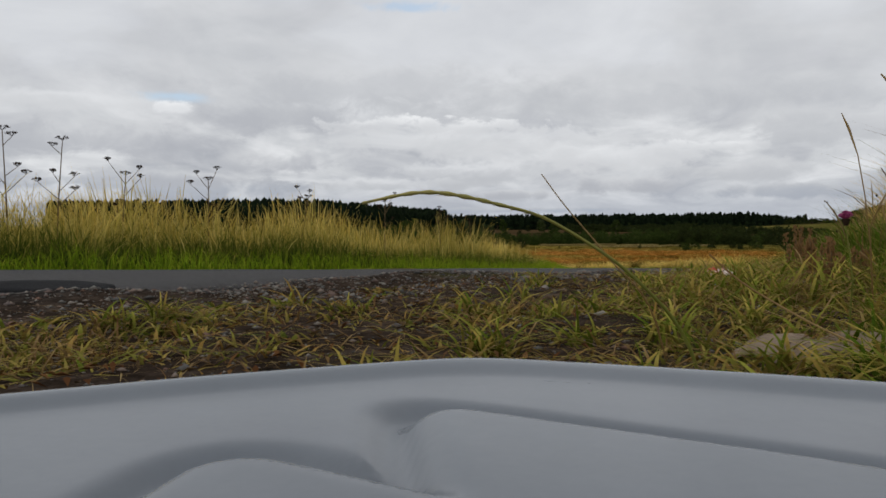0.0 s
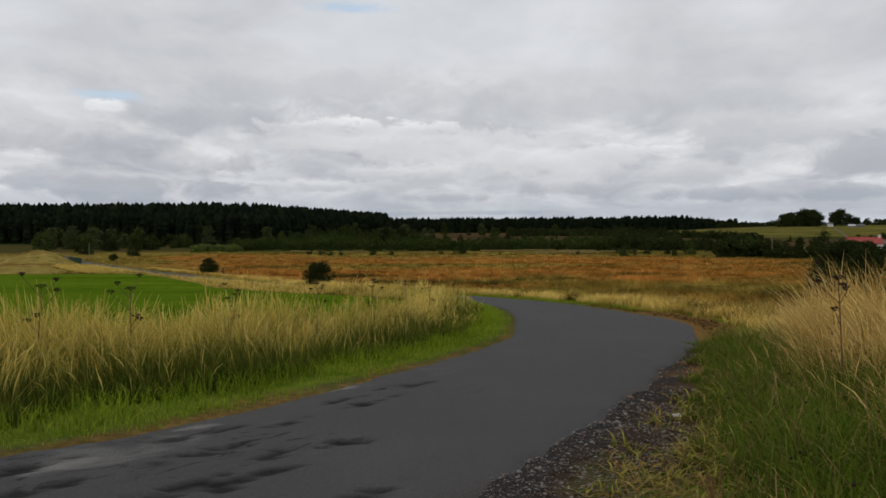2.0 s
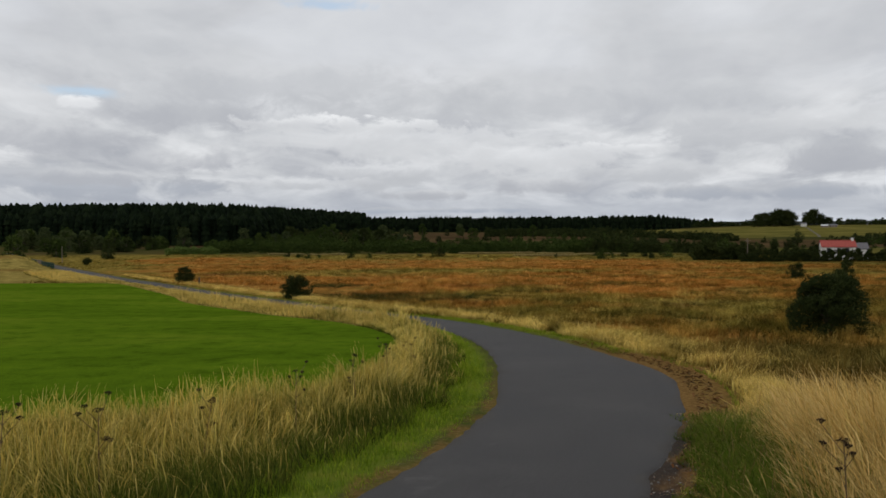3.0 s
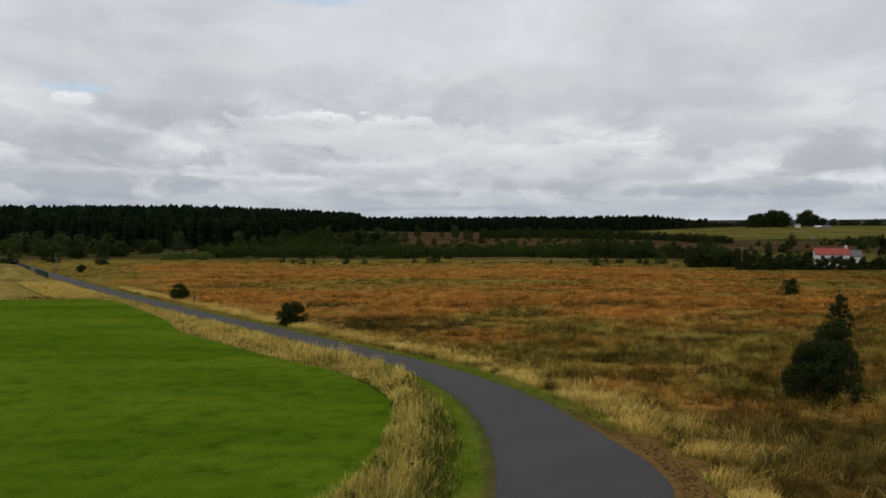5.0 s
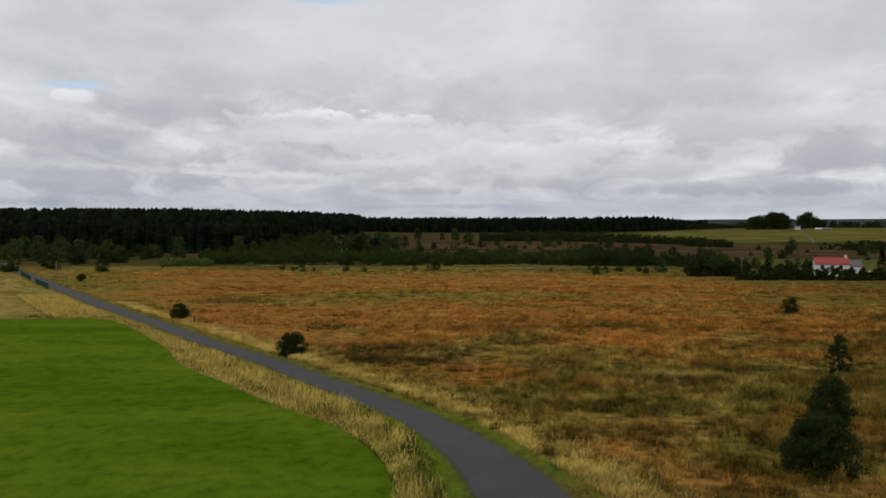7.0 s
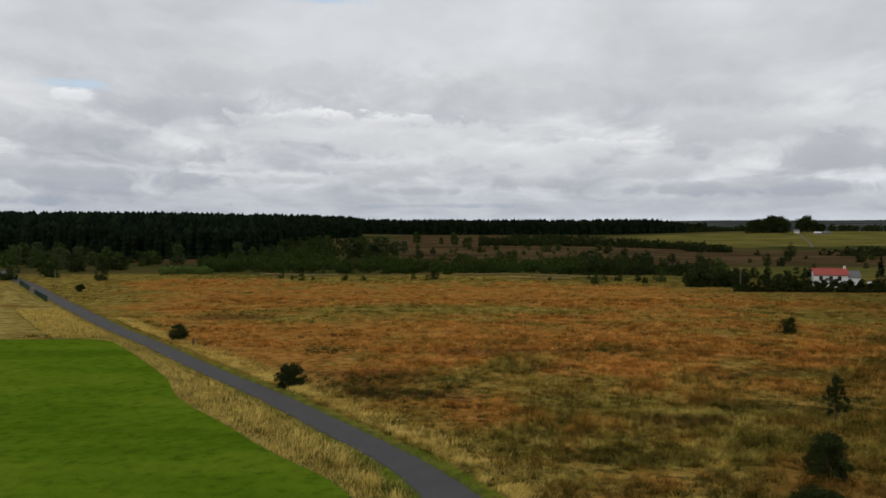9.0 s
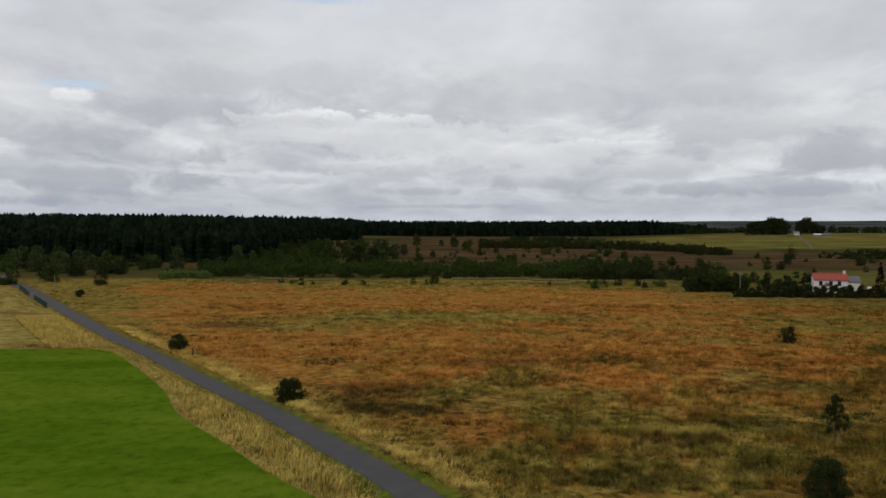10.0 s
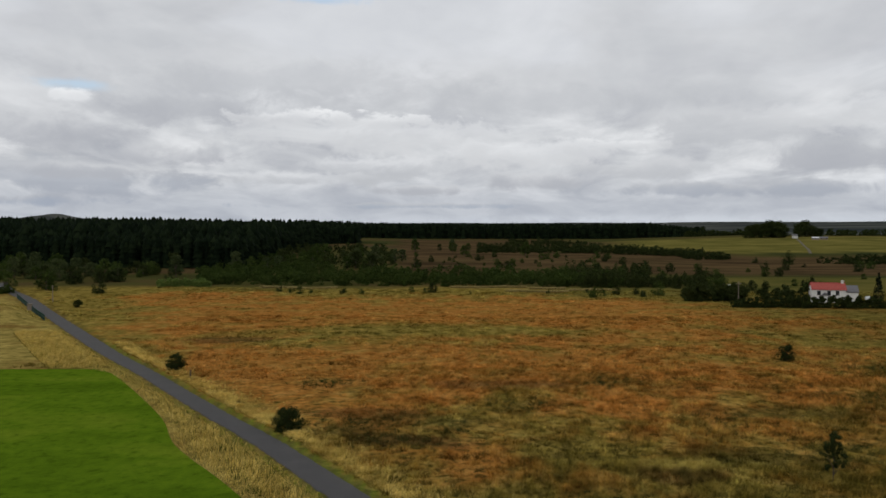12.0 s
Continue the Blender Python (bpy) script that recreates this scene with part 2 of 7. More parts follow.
def land(x, y):
    """Height of the smooth ground."""
    x, y = np.asarray(x, float), np.asarray(y, float)
    r = np.where(y > 280, np.hypot(x, y) * 0.5 + y * 0.5, y)
    a = x / np.maximum(y, 50)
    near = hermite(KY, KZ, np.minimum(r, 280))
    wl, wr = 1 - smooth(-0.32, -0.05, a), smooth(0.10, 0.36, a)
    q = np.clip(r, 280, 4700)
    far = hermite(FAR_Y, FAR_L, q) * wl + hermite(FAR_Y, FAR_R, q) * wr + hermite(FAR_Y, FAR_C, q) * (1 - wl - wr)
    z = np.where(r > 280, far, near)
    across, along = -(x + 94) * 0.795 - (y - 165.5) * 0.606, -(x + 105) * 0.606 + (y - 172) * 0.795
    z = z + 3.3 * np.exp(-(along / 13.0) ** 2 - ((across - 11) / 6.5) ** 2) * smooth(2, 7, across)      # grassy hillock
    z = z + value_noise(x, y, 60, 3) * 0.35 * smooth(60, 200, r) + value_noise(x, y, 300, 5) * 3.0 * smooth(900, 2500, r)
    z = z + 50 * np.exp(-((x + 2060) / 115.0) ** 2 - ((y - 3560) / 300.0) ** 2)      # far fell
    # bank beside the take-off place
    z = z + 0.28 * smooth(1.2, 3.6, x - 0.12 * y) * smooth(-4, 0, y) * (1 - smooth(9, 15, y))
    return z


def fit_far_to_view(x, y, z):
    """Beyond the moor, scale everything towards the camera's early place, to fit its view. Gives the place and the
    scale there.
    """
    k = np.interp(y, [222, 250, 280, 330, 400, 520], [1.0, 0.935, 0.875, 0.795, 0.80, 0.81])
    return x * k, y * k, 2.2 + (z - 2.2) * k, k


def lumps(x, y):
    return 0.015 * value_noise(x, y, 0.25, 8) + 0.02 * value_noise(x, y, 0.7, 9)


def berm(d, s, y):
    """Crumbs heaped along the broken edge of the lane, raised to hide that edge from the low camera."""
    return 0.024 * np.exp(-((d - 0.28) / 0.20) ** 2) * (s > 0) * (1 - smooth(5, 9, y))


def mesh_from(name, verts, faces, mat, parent=None, attrs=None, smooth_shade=False):
    """One mesh object out of arrays: verts (n, 3), faces a list of (m, k) index arrays."""
    me = bpy.data.meshes.new(name)
    v = np.asarray(verts, np.float32)
    faces = [np.asarray(f, np.int32) for f in (faces if isinstance(faces, list) else [faces]) if len(f)]
    idx = np.concatenate([f.ravel() for f in faces])
    size = np.concatenate([np.full(len(f), f.shape[1], np.int32) for f in faces])
    start = np.concatenate([[0], np.cumsum(size)[:-1]]).astype(np.int32)
    me.vertices.add(len(v)); me.vertices.foreach_set("co", v.ravel())
    me.loops.add(len(idx)); me.loops.foreach_set("vertex_index", idx)
    me.polygons.add(len(size)); me.polygons.foreach_set("loop_start", start)
    if smooth_shade:
        me.polygons.foreach_set("use_smooth", np.ones(len(size), bool))
    for k, a in (attrs or {}).items():
        at = me.attributes.new(k, "FLOAT", "POINT")
        at.data.foreach_set("value", np.asarray(a, np.float32))
    me.update(calc_edges=True)
    me.validate()
    me.materials.append(mat)
    ob = new(name, me)
    if parent is not None:
        ob.parent = parent
    return ob


def part(name, bm, mat, parent, label="", smooth_shade=False):
    me = bpy.data.meshes.new(name)
    bmesh.ops.recalc_face_normals(bm, faces=bm.faces)
    bm.to_mesh(me)
    bm.free()
    if smooth_shade:
        me.polygons.foreach_set("use_smooth", [True] * len(me.polygons))
    me.materials.append(mat)
    ob = new(name, me)
    ob.parent = parent
    return tagged(ob, label) if label else ob


# ---------------------------------------------------------------- materials
def material(name, rough=0.9, spec=0.3):
    m = bpy.data.materials.new(name)
    m.use_nodes = True
    nt = m.node_tree
    b = nt.nodes["Principled BSDF"]
    b.inputs["Roughness"].default_value = rough
    b.inputs["Specular IOR Level"].default_value = spec
    return m, nt, b


def bump(nt, b, height, strength, dist):
    n = nt.nodes.new("ShaderNodeBump")
    n.inputs["Strength"].default_value, n.inputs["Distance"].default_value = strength, dist
    link(nt, height, n.inputs["Height"])
    link(nt, n.outputs[0], b.inputs["Normal"])


def where(nt):
    return nt.nodes.new("ShaderNodeNewGeometry").outputs["Position"]


def attr(nt, name):
    n = nt.nodes.new("ShaderNodeAttribute")
    n.attribute_name = name
    return n.outputs["Fac"]


def island(nt):
    return nt.nodes.new("ShaderNodeNewGeometry").outputs["Random Per Island"]


def moor_colour(nt, pos):
    """Dead grass, rush and moss in broad drifts."""
    flat = mapping(nt, pos, (1, 1, 0))
    broad = noise_tex(nt, mapping(nt, flat, (0.020, 0.020, 1), (4, 8, 0)), 1.0, 5, 0.6, 0.5)
    patch = noise_tex(nt, mapping(nt, flat, (0.11, 0.09, 1)), 1.0, 6, 0.65, 0.6)
    patch2 = noise_tex(nt, mapping(nt, flat, (0.40, 0.32, 1), (9, 3, 0)), 1.0, 4, 0.65, 0.4)
    clump = noise_tex(nt, mapping(nt, flat, (1.0, 0.9, 1), (2, 5, 0)), 1.0, 5, 0.7, 0.5)
    sep = nt.nodes.new("ShaderNodeSeparateXYZ")
    link(nt, pos, sep.inputs[0])
    px, py = sep.outputs[0], sep.outputs[1]

    def span(v, a, b, lo, hi):
        n = nt.nodes.new("ShaderNodeMapRange")
        for i, q in enumerate((a, b, lo, hi)):
            n.inputs[i + 1].default_value = q
        link(nt, v, n.inputs[0])
        return n.outputs[0]

    def drift(cx, cy, rx, ry, amount):
        """A ragged patch of its own growth."""
        dx = math_node(nt, "MULTIPLY", math_node(nt, "SUBTRACT", px, cx), 1 / rx)
        dy = math_node(nt, "MULTIPLY", math_node(nt, "SUBTRACT", py, cy), 1 / ry)
        r = math_node(nt, "SQRT", math_node(nt, "ADD", math_node(nt, "MULTIPLY", dx, dx), math_node(nt, "MULTIPLY", dy, dy)))
        r = math_node(nt, "ADD", r, math_node(nt, "MULTIPLY", math_node(nt, "SUBTRACT", patch, 0.5), 2.2))
        r = math_node(nt, "ADD", r, math_node(nt, "MULTIPLY", math_node(nt, "SUBTRACT", patch2, 0.5), 1.0))
        return span(r, 0.65, 1.15, amount, 0.0)

    def together(*terms):
        v = terms[0]
        for t in terms[1:]:
            v = math_node(nt, "ADD", v, t)
        return v

    orange = ramp(nt, patch2, [(0.3, (0.30, 0.118, 0.023)), (0.5, (0.44, 0.185, 0.038)), (0.7, (0.56, 0.275, 0.070))])
    tan = ramp(nt, patch2, [(0.3, (0.17, 0.095, 0.020)), (0.5, (0.33, 0.20, 0.042)), (0.7, (0.50, 0.33, 0.085))])
    olive = ramp(nt, patch2, [(0.3, (0.120, 0.094, 0.018)), (0.48, (0.25, 0.185, 0.036)), (0.66, (0.42, 0.31, 0.075))])
    heather = ramp(nt, patch2, [(0.35, (0.040, 0.025, 0.013)), (0.65, (0.115, 0.050, 0.022))])
    rushy = ramp(nt, patch2, [(0.35, (0.026, 0.030, 0.008)), (0.65, (0.075, 0.072, 0.018))])
    # olive and rushy close to the lane, orange out in the middle, olive again along the far border
    lean = together(span(py, 45, 105, 0.13, -0.03), span(py, 226, 248, 0.0, 0.22), span(px, 18, 85, 0.0, 0.15),
                    span(math_node(nt, "ADD", px, math_node(nt, "MULTIPLY", py, 0.52)), -6, 24, 0.20, 0.0),
                    drift(-8, 157, 26, 11, 0.16), drift(-33, 142, 18, 16, 0.13), drift(20, 152, 18, 6, 0.10), drift(34, 60, 10, 9, 0.06))
    f = together(math_node(nt, "MULTIPLY", broad, 0.5), math_node(nt, "MULTIPLY", patch, 0.5), lean)
    c = mixc(nt, span(math_node(nt, "ADD", patch, math_node(nt, "MULTIPLY", clump, 0.35)), 0.62, 0.80, 0.0, 0.7), orange, tan)
    c = mixc(nt, span(f, 0.50, 0.63, 0.0, 1.0), c, olive)
    c = mixc(nt, together(drift(-47, 136, 9, 4.5, 0.6), drift(-8, 68, 6, 2.8, 0.7), drift(-13, 79, 8, 2.5, 0.45), drift(14, 58, 4, 2.5, 0.6), drift(2, 96, 9, 3, 0.5)), c, heather)
    c = mixc(nt, together(drift(-13.5, 71, 4, 3.0, 0.6), drift(-6, 76, 7, 3, 0.5), drift(9, 47, 5, 2.0, 0.5), drift(22, 64, 6, 3.5, 0.6), drift(31, 82, 9, 4, 0.5), drift(18, 38, 4, 3, 0.6), drift(15, 23, 11, 7.5, 0.75)), c, rushy)
    c = mixc(nt, span(px, 38, 95, 0.0, 0.50), c, rushy)
    # shade between tufts and light on them, painted into the colour: strongest close by
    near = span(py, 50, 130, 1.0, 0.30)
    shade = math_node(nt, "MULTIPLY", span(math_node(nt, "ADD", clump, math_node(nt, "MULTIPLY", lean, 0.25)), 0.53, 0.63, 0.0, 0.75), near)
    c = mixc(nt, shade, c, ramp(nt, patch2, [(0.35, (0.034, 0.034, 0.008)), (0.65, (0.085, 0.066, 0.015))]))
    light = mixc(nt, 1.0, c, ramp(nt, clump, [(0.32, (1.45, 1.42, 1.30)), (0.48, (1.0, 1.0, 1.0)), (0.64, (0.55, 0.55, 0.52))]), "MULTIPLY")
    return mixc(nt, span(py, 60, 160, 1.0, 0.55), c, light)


def make_ground_material():
    m, nt, b = material("moor_ground", 1.0, 0.0)
    pos = where(nt)
    # darkened evenly: the shade in gaps between tussocks is put into this colour
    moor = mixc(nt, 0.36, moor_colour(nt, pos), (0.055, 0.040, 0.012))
    n1, n2 = noise_tex(nt, pos, 9.0, 6, 0.7), noise_tex(nt, pos, 60.0, 4, 0.7)
    soil = ramp(nt, n1, [(0.3, (0.017, 0.013, 0.010)), (0.55, (0.062, 0.045, 0.034)), (0.75, (0.145, 0.112, 0.088))])
    soil = mixc(nt, 0.7, soil, ramp(nt, n2, [(0.3, (0.5, 0.5, 0.5)), (0.7, (1.4, 1.4, 1.4))]), "MULTIPLY")
    n3 = noise_tex(nt, pos, 1.7, 5, 0.65)
    verge = ramp(nt, n3, [(0.3, (0.075, 0.115, 0.012)), (0.5, (0.125, 0.17, 0.02)), (0.7, (0.19, 0.195, 0.03))])
    far = ramp(nt, noise_tex(nt, mapping(nt, pos, (0.006, 0.012, 0.0)), 1.0, 5, 0.6, 0.3),
               [(0.35, (0.028, 0.036, 0.013)), (0.5, (0.062, 0.058, 0.017)), (0.6, (0.075, 0.050, 0.022)), (0.7, (0.05, 0.042, 0.025))])
    c = mixc(nt, attr(nt, "verge"), moor, verge)
    hay = ramp(nt, noise_tex(nt, mapping(nt, pos, (0.35, 0.45, 0)), 1.0, 6, 0.7, 0.3), [(0.34, (0.10, 0.085, 0.02)), (0.48, (0.23, 0.175, 0.045)), (0.64, (0.36, 0.275, 0.08))])
    hay = mixc(nt, ramp(nt, noise_tex(nt, mapping(nt, pos, (0.07, 0.11, 0), (3, 1, 0)), 1.0, 4, 0.6, 0.3), [(0.50, (0, 0, 0)), (0.62, (0.8, 0.8, 0.8))]), hay, ramp(nt, n3, [(0.35, (0.09, 0.055, 0.016)), (0.65, (0.22, 0.125, 0.032))]))
    c = mixc(nt, attr(nt, "hay"), c, hay)
    c = mixc(nt, attr(nt, "bare"), c, soil)
    c = mixc(nt, attr(nt, "brown"), c, ramp(nt, n1, [(0.3, (0.10, 0.055, 0.02)), (0.55, (0.23, 0.125, 0.043)), (0.75, (0.32, 0.21, 0.08))]))
    c = mixc(nt, attr(nt, "crumb"), c, ramp(nt, n2, [(0.3, (0.014, 0.013, 0.013)), (0.55, (0.048, 0.044, 0.042)), (0.75, (0.105, 0.097, 0.09))]))
    c = mixc(nt, attr(nt, "outer"), c, far)
    past = ramp(nt, noise_tex(nt, mapping(nt, pos, (0.03, 0.05, 0.0)), 1.0, 4, 0.6), [(0.35, (0.080, 0.078, 0.018)), (0.65, (0.165, 0.138, 0.036))])
    c = mixc(nt, attr(nt, "pasture"), c, past)
    heath = ramp(nt, noise_tex(nt, mapping(nt, pos, (0.02, 0.05, 0.0)), 1.0, 5, 0.6), [(0.35, (0.038, 0.025, 0.013)), (0.65, (0.100, 0.066, 0.030))])
    c = mixc(nt, attr(nt, "heath"), c, heath)
    # far hills tinted blue-grey with distance: haze put into their colour
    c = mixc(nt, attr(nt, "fell"), c, ramp(nt, noise_tex(nt, mapping(nt, pos, (0.002, 0.004, 0.0)), 1.0, 4, 0.6), [(0.4, (0.030, 0.036, 0.036)), (0.62, (0.085, 0.088, 0.075))]))
    link(nt, c, b.inputs["Base Color"])
    bump(nt, b, math_node(nt, "ADD", noise_tex(nt, pos, 3.0, 6, 0.7), math_node(nt, "MULTIPLY", n2, 0.15)), 0.8, 0.12)
    return m


def make_field_material():
    m, nt, b = material("mown_grass", 1.0, 0.0)
    pos = where(nt)
    a = noise_tex(nt, mapping(nt, pos, (0.05, 0.09, 0)), 1.0, 4, 0.6)
    f = noise_tex(nt, mapping(nt, pos, (0.9, 0.75, 0)), 1.0, 6, 0.7)
    g = noise_tex(nt, pos, 14.0, 3, 0.7)
    c = ramp(nt, a, [(0.35, (0.062, 0.112, 0.006)), (0.5, (0.083, 0.142, 0.008)), (0.65, (0.116, 0.166, 0.012))])
    c = mixc(nt, 0.75, c, ramp(nt, f, [(0.34, (0.50, 0.55, 0.5)), (0.46, (0.95, 0.95, 0.95)), (0.64, (1.25, 1.18, 1.1))]), "MULTIPLY")
    c = mixc(nt, 0.6, c, ramp(nt, g, [(0.3, (0.65, 0.65, 0.65)), (0.7, (1.3, 1.3, 1.3))]), "MULTIPLY")
    link(nt, c, b.inputs["Base Color"])
    bump(nt, b, math_node(nt, "ADD", f, g), 0.7, 0.06)
    return m


def make_road_material():
    m, nt, b = material("worn_asphalt", 0.85, 0.10)
    pos = where(nt)
    a = noise_tex(nt, mapping(nt, pos, (0.35, 0.35, 0)), 1.0, 5, 0.6, 0.4)
    g = noise_tex(nt, pos, 70.0, 3, 0.7)
    v = nt.nodes.new("ShaderNodeTexVoronoi")
    v.inputs["Scale"].default_value = 95
    link(nt, pos, v.inputs["Vector"])
    c = ramp(nt, a, [(0.3, (0.055, 0.053, 0.053)), (0.5, (0.069, 0.066, 0.065)), (0.7, (0.088, 0.084, 0.082))])
    c = mixc(nt, 0.8, c, ramp(nt, g, [(0.3, (0.6, 0.6, 0.6)), (0.7, (1.45, 1.45, 1.45))]), "MULTIPLY")
    c = mixc(nt, attr(nt, "grit"), c, ramp(nt, g, [(0.3, (0.03, 0.027, 0.025)), (0.7, (0.11, 0.10, 0.09))]))
    along = mapping(nt, mapping(nt, pos, rot=(0, 0, radians(-60))), (1.1, 4.2, 0))
    seam = math_node(nt, "ABSOLUTE", math_node(nt, "SUBTRACT", noise_tex(nt, along, 1.3, 5, 0.6, 0.6), 0.5))
    line = ramp(nt, seam, [(0.008, (1, 1, 1)), (0.030, (0, 0, 0))])
    line = math_node(nt, "MULTIPLY", line, ramp(nt, noise_tex(nt, along, 2.1, 3, 0.6), [(0.46, (0, 0, 0)), (0.56, (1, 1, 1))]))
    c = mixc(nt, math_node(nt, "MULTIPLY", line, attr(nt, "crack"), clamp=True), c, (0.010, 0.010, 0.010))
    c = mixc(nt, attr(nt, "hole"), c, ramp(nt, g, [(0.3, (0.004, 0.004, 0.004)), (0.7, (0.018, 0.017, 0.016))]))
    c = mixc(nt, attr(nt, "pale"), c, ramp(nt, g, [(0.3, (0.12, 0.115, 0.11)), (0.7, (0.24, 0.23, 0.21))]))
    link(nt, c, b.inputs["Base Color"])
    worn = noise_tex(nt, mapping(nt, mapping(nt, pos, rot=(0, 0, radians(-62))), (0.12, 1.6, 0)), 1.0, 3, 0.55)
    c = mixc(nt, 0.5, c, ramp(nt, worn, [(0.35, (0.78, 0.78, 0.78)), (0.65, (1.2, 1.2, 1.2))]), "MULTIPLY")
    rr = ramp(nt, a, [(0.3, (0.7, 0.7, 0.7)), (0.7, (0.95, 0.95, 0.95))])
    link(nt, rr, b.inputs["Roughness"])
    bump(nt, b, math_node(nt, "ADD", v.outputs["Distance"], g), 0.6, 0.008)
    return m


def make_blade_material(name, base, tip, vary, tip_at=0.55, world=None):
    """Grass: colour by height along the blade, by blade and by drift."""
    m, nt, b = material(name, 0.85, 0.02)
    h = attr(nt, "along")
    mr = nt.nodes.new("ShaderNodeMapRange")
    mr.inputs[1].default_value, mr.inputs[2].default_value = max(0.0, tip_at - 0.35), min(1.0, tip_at + 0.25)
    link(nt, h, mr.inputs[0])
    r = island(nt)
    tipc = ramp(nt, r, [(i / max(1, len(tip) - 1), c) for i, c in enumerate(tip)])
    basec = ramp(nt, r, [(i / max(1, len(base) - 1), c) for i, c in enumerate(base)])
    pos = where(nt)
    drift = noise_tex(nt, mapping(nt, pos, (0.55, 0.55, 0)), 1.0, 4, 0.6)
    shift = math_node(nt, "ADD", mr.outputs[0], math_node(nt, "MULTIPLY", math_node(nt, "SUBTRACT", drift, 0.5), vary), clamp=True)
    c = mixc(nt, shift, basec, tipc)
    if world:
        c = mixc(nt, world, c, moor_colour(nt, pos))
    c = mixc(nt, 0.6, c, ramp(nt, math_node(nt, "FRACT", math_node(nt, "MULTIPLY", r, 13.7)), [(0, (0.6, 0.6, 0.6)), (1, (1.35, 1.35, 1.35))]), "MULTIPLY")
    link(nt, c, b.inputs["Base Color"])
    tr = nt.nodes.new("ShaderNodeBsdfTranslucent")
    link(nt, c, tr.inputs[0])
    mix = nt.nodes.new("ShaderNodeMixShader")
    mix.inputs[0].default_value = 0.3
    link(nt, b.outputs[0], mix.inputs[1]); link(nt, tr.outputs[0], mix.inputs[2])
    link(nt, mix.outputs[0], nt.nodes["Material Output"].inputs[0])
    return m


def make_leaf_material(name, cols, trans=0.25):
    m, nt, b = material(name, 0.8, 0.02)
    c = ramp(nt, island(nt), [(i / max(1, len(cols) - 1), c) for i, c in enumerate(cols)])
    inf = nt.nodes.new("ShaderNodeObjectInfo")
    pos = where(nt)
    n = noise_tex(nt, mapping(nt, pos, (0.09, 0.09, 0.15)), 1.0, 3, 0.6)
    c = mixc(nt, 0.7, c, ramp(nt, n, [(0.3, (0.6, 0.65, 0.6)), (0.7, (1.35, 1.25, 1.2))]), "MULTIPLY")
    c = mixc(nt, 0.4, c, ramp(nt, inf.outputs["Random"], [(0, (0.7, 0.75, 0.7)), (1, (1.3, 1.2, 1.1))]), "MULTIPLY")
    link(nt, c, b.inputs["Base Color"])
    tr = nt.nodes.new("ShaderNodeBsdfTranslucent")
    link(nt, c, tr.inputs[0])
    mix = nt.nodes.new("ShaderNodeMixShader")
    mix.inputs[0].default_value = trans
    link(nt, b.outputs[0], mix.inputs[1]); link(nt, tr.outputs[0], mix.inputs[2])
    link(nt, mix.outputs[0], nt.nodes["Material Output"].inputs[0])
    return m


def make_plain(name, col, rough=0.8, var=0.25, scale=3.0, spec=0.3, bumpy=0.0, metal=0.0):
    m, nt, b = material(name, rough, spec)
    b.inputs["Metallic"].default_value = metal
    tc = nt.nodes.new("ShaderNodeTexCoord").outputs["Object"]
    n, f = noise_tex(nt, tc, scale, 5, 0.65), noise_tex(nt, tc, scale * 9, 3, 0.6)
    lo, hi = tuple(v * (1 - var) for v in col), tuple(min(1, v * (1 + var)) for v in col)
    c = ramp(nt, math_node(nt, "ADD", math_node(nt, "MULTIPLY", n, 0.7), math_node(nt, "MULTIPLY", f, 0.3)), [(0.3, lo), (0.7, hi)])
    link(nt, c, b.inputs["Base Color"])
    if bumpy:
        bump(nt, b, f, 0.5, bumpy)
    return m


MOOR, MOWN, ASPHALT = make_ground_material(), make_field_material(), make_road_material()
TAN_GRASS = make_blade_material("tall_dry_grass", [(0.075, 0.105, 0.013), (0.135, 0.16, 0.020), (0.22, 0.21, 0.034)],
                                [(0.56, 0.38, 0.075), (0.80, 0.56, 0.13), (0.90, 0.69, 0.22), (0.62, 0.49, 0.09)], 0.8, 0.64)
STRIP_GRASS = make_blade_material("dry_strip_grass", [(0.125, 0.125, 0.02), (0.205, 0.175, 0.033), (0.28, 0.212, 0.052)],
                                  [(0.50, 0.335, 0.07), (0.76, 0.53, 0.13), (0.88, 0.66, 0.21), (0.58, 0.45, 0.09)], 1.0, 0.34)
BLEACHED = make_blade_material("bleached_grass_blades", [(0.14, 0.11, 0.035), (0.24, 0.18, 0.06)], [(0.36, 0.28, 0.11), (0.46, 0.37, 0.16)], 0.3, 0.5)
LUSH_GRASS = make_blade_material("lush_bank_grass", [(0.035, 0.058, 0.007), (0.06, 0.09, 0.010)],
                                 [(0.060, 0.118, 0.010), (0.105, 0.165, 0.015), (0.18, 0.19, 0.03)], 0.9, 0.5)
BANK_GRASS = make_blade_material("bank_dry_grass", [(0.08, 0.09, 0.016), (0.15, 0.14, 0.03), (0.24, 0.18, 0.05)],
                                 [(0.44, 0.27, 0.07), (0.66, 0.43, 0.13), (0.80, 0.59, 0.24), (0.54, 0.38, 0.10)], 0.8, 0.35)
UNDER_GRASS = make_blade_material("rank_green_grass", [(0.028, 0.044, 0.008), (0.048, 0.070, 0.011)],
                                  [(0.062, 0.095, 0.012), (0.115, 0.14, 0.018), (0.23, 0.20, 0.038)], 0.7, 0.6)
GREEN_GRASS = make_blade_material("verge_grass", [(0.06, 0.10, 0.006), (0.095, 0.155, 0.009)],
                                  [(0.18, 0.29, 0.012), (0.26, 0.37, 0.020), (0.36, 0.37, 0.04)], 0.6, 0.45)
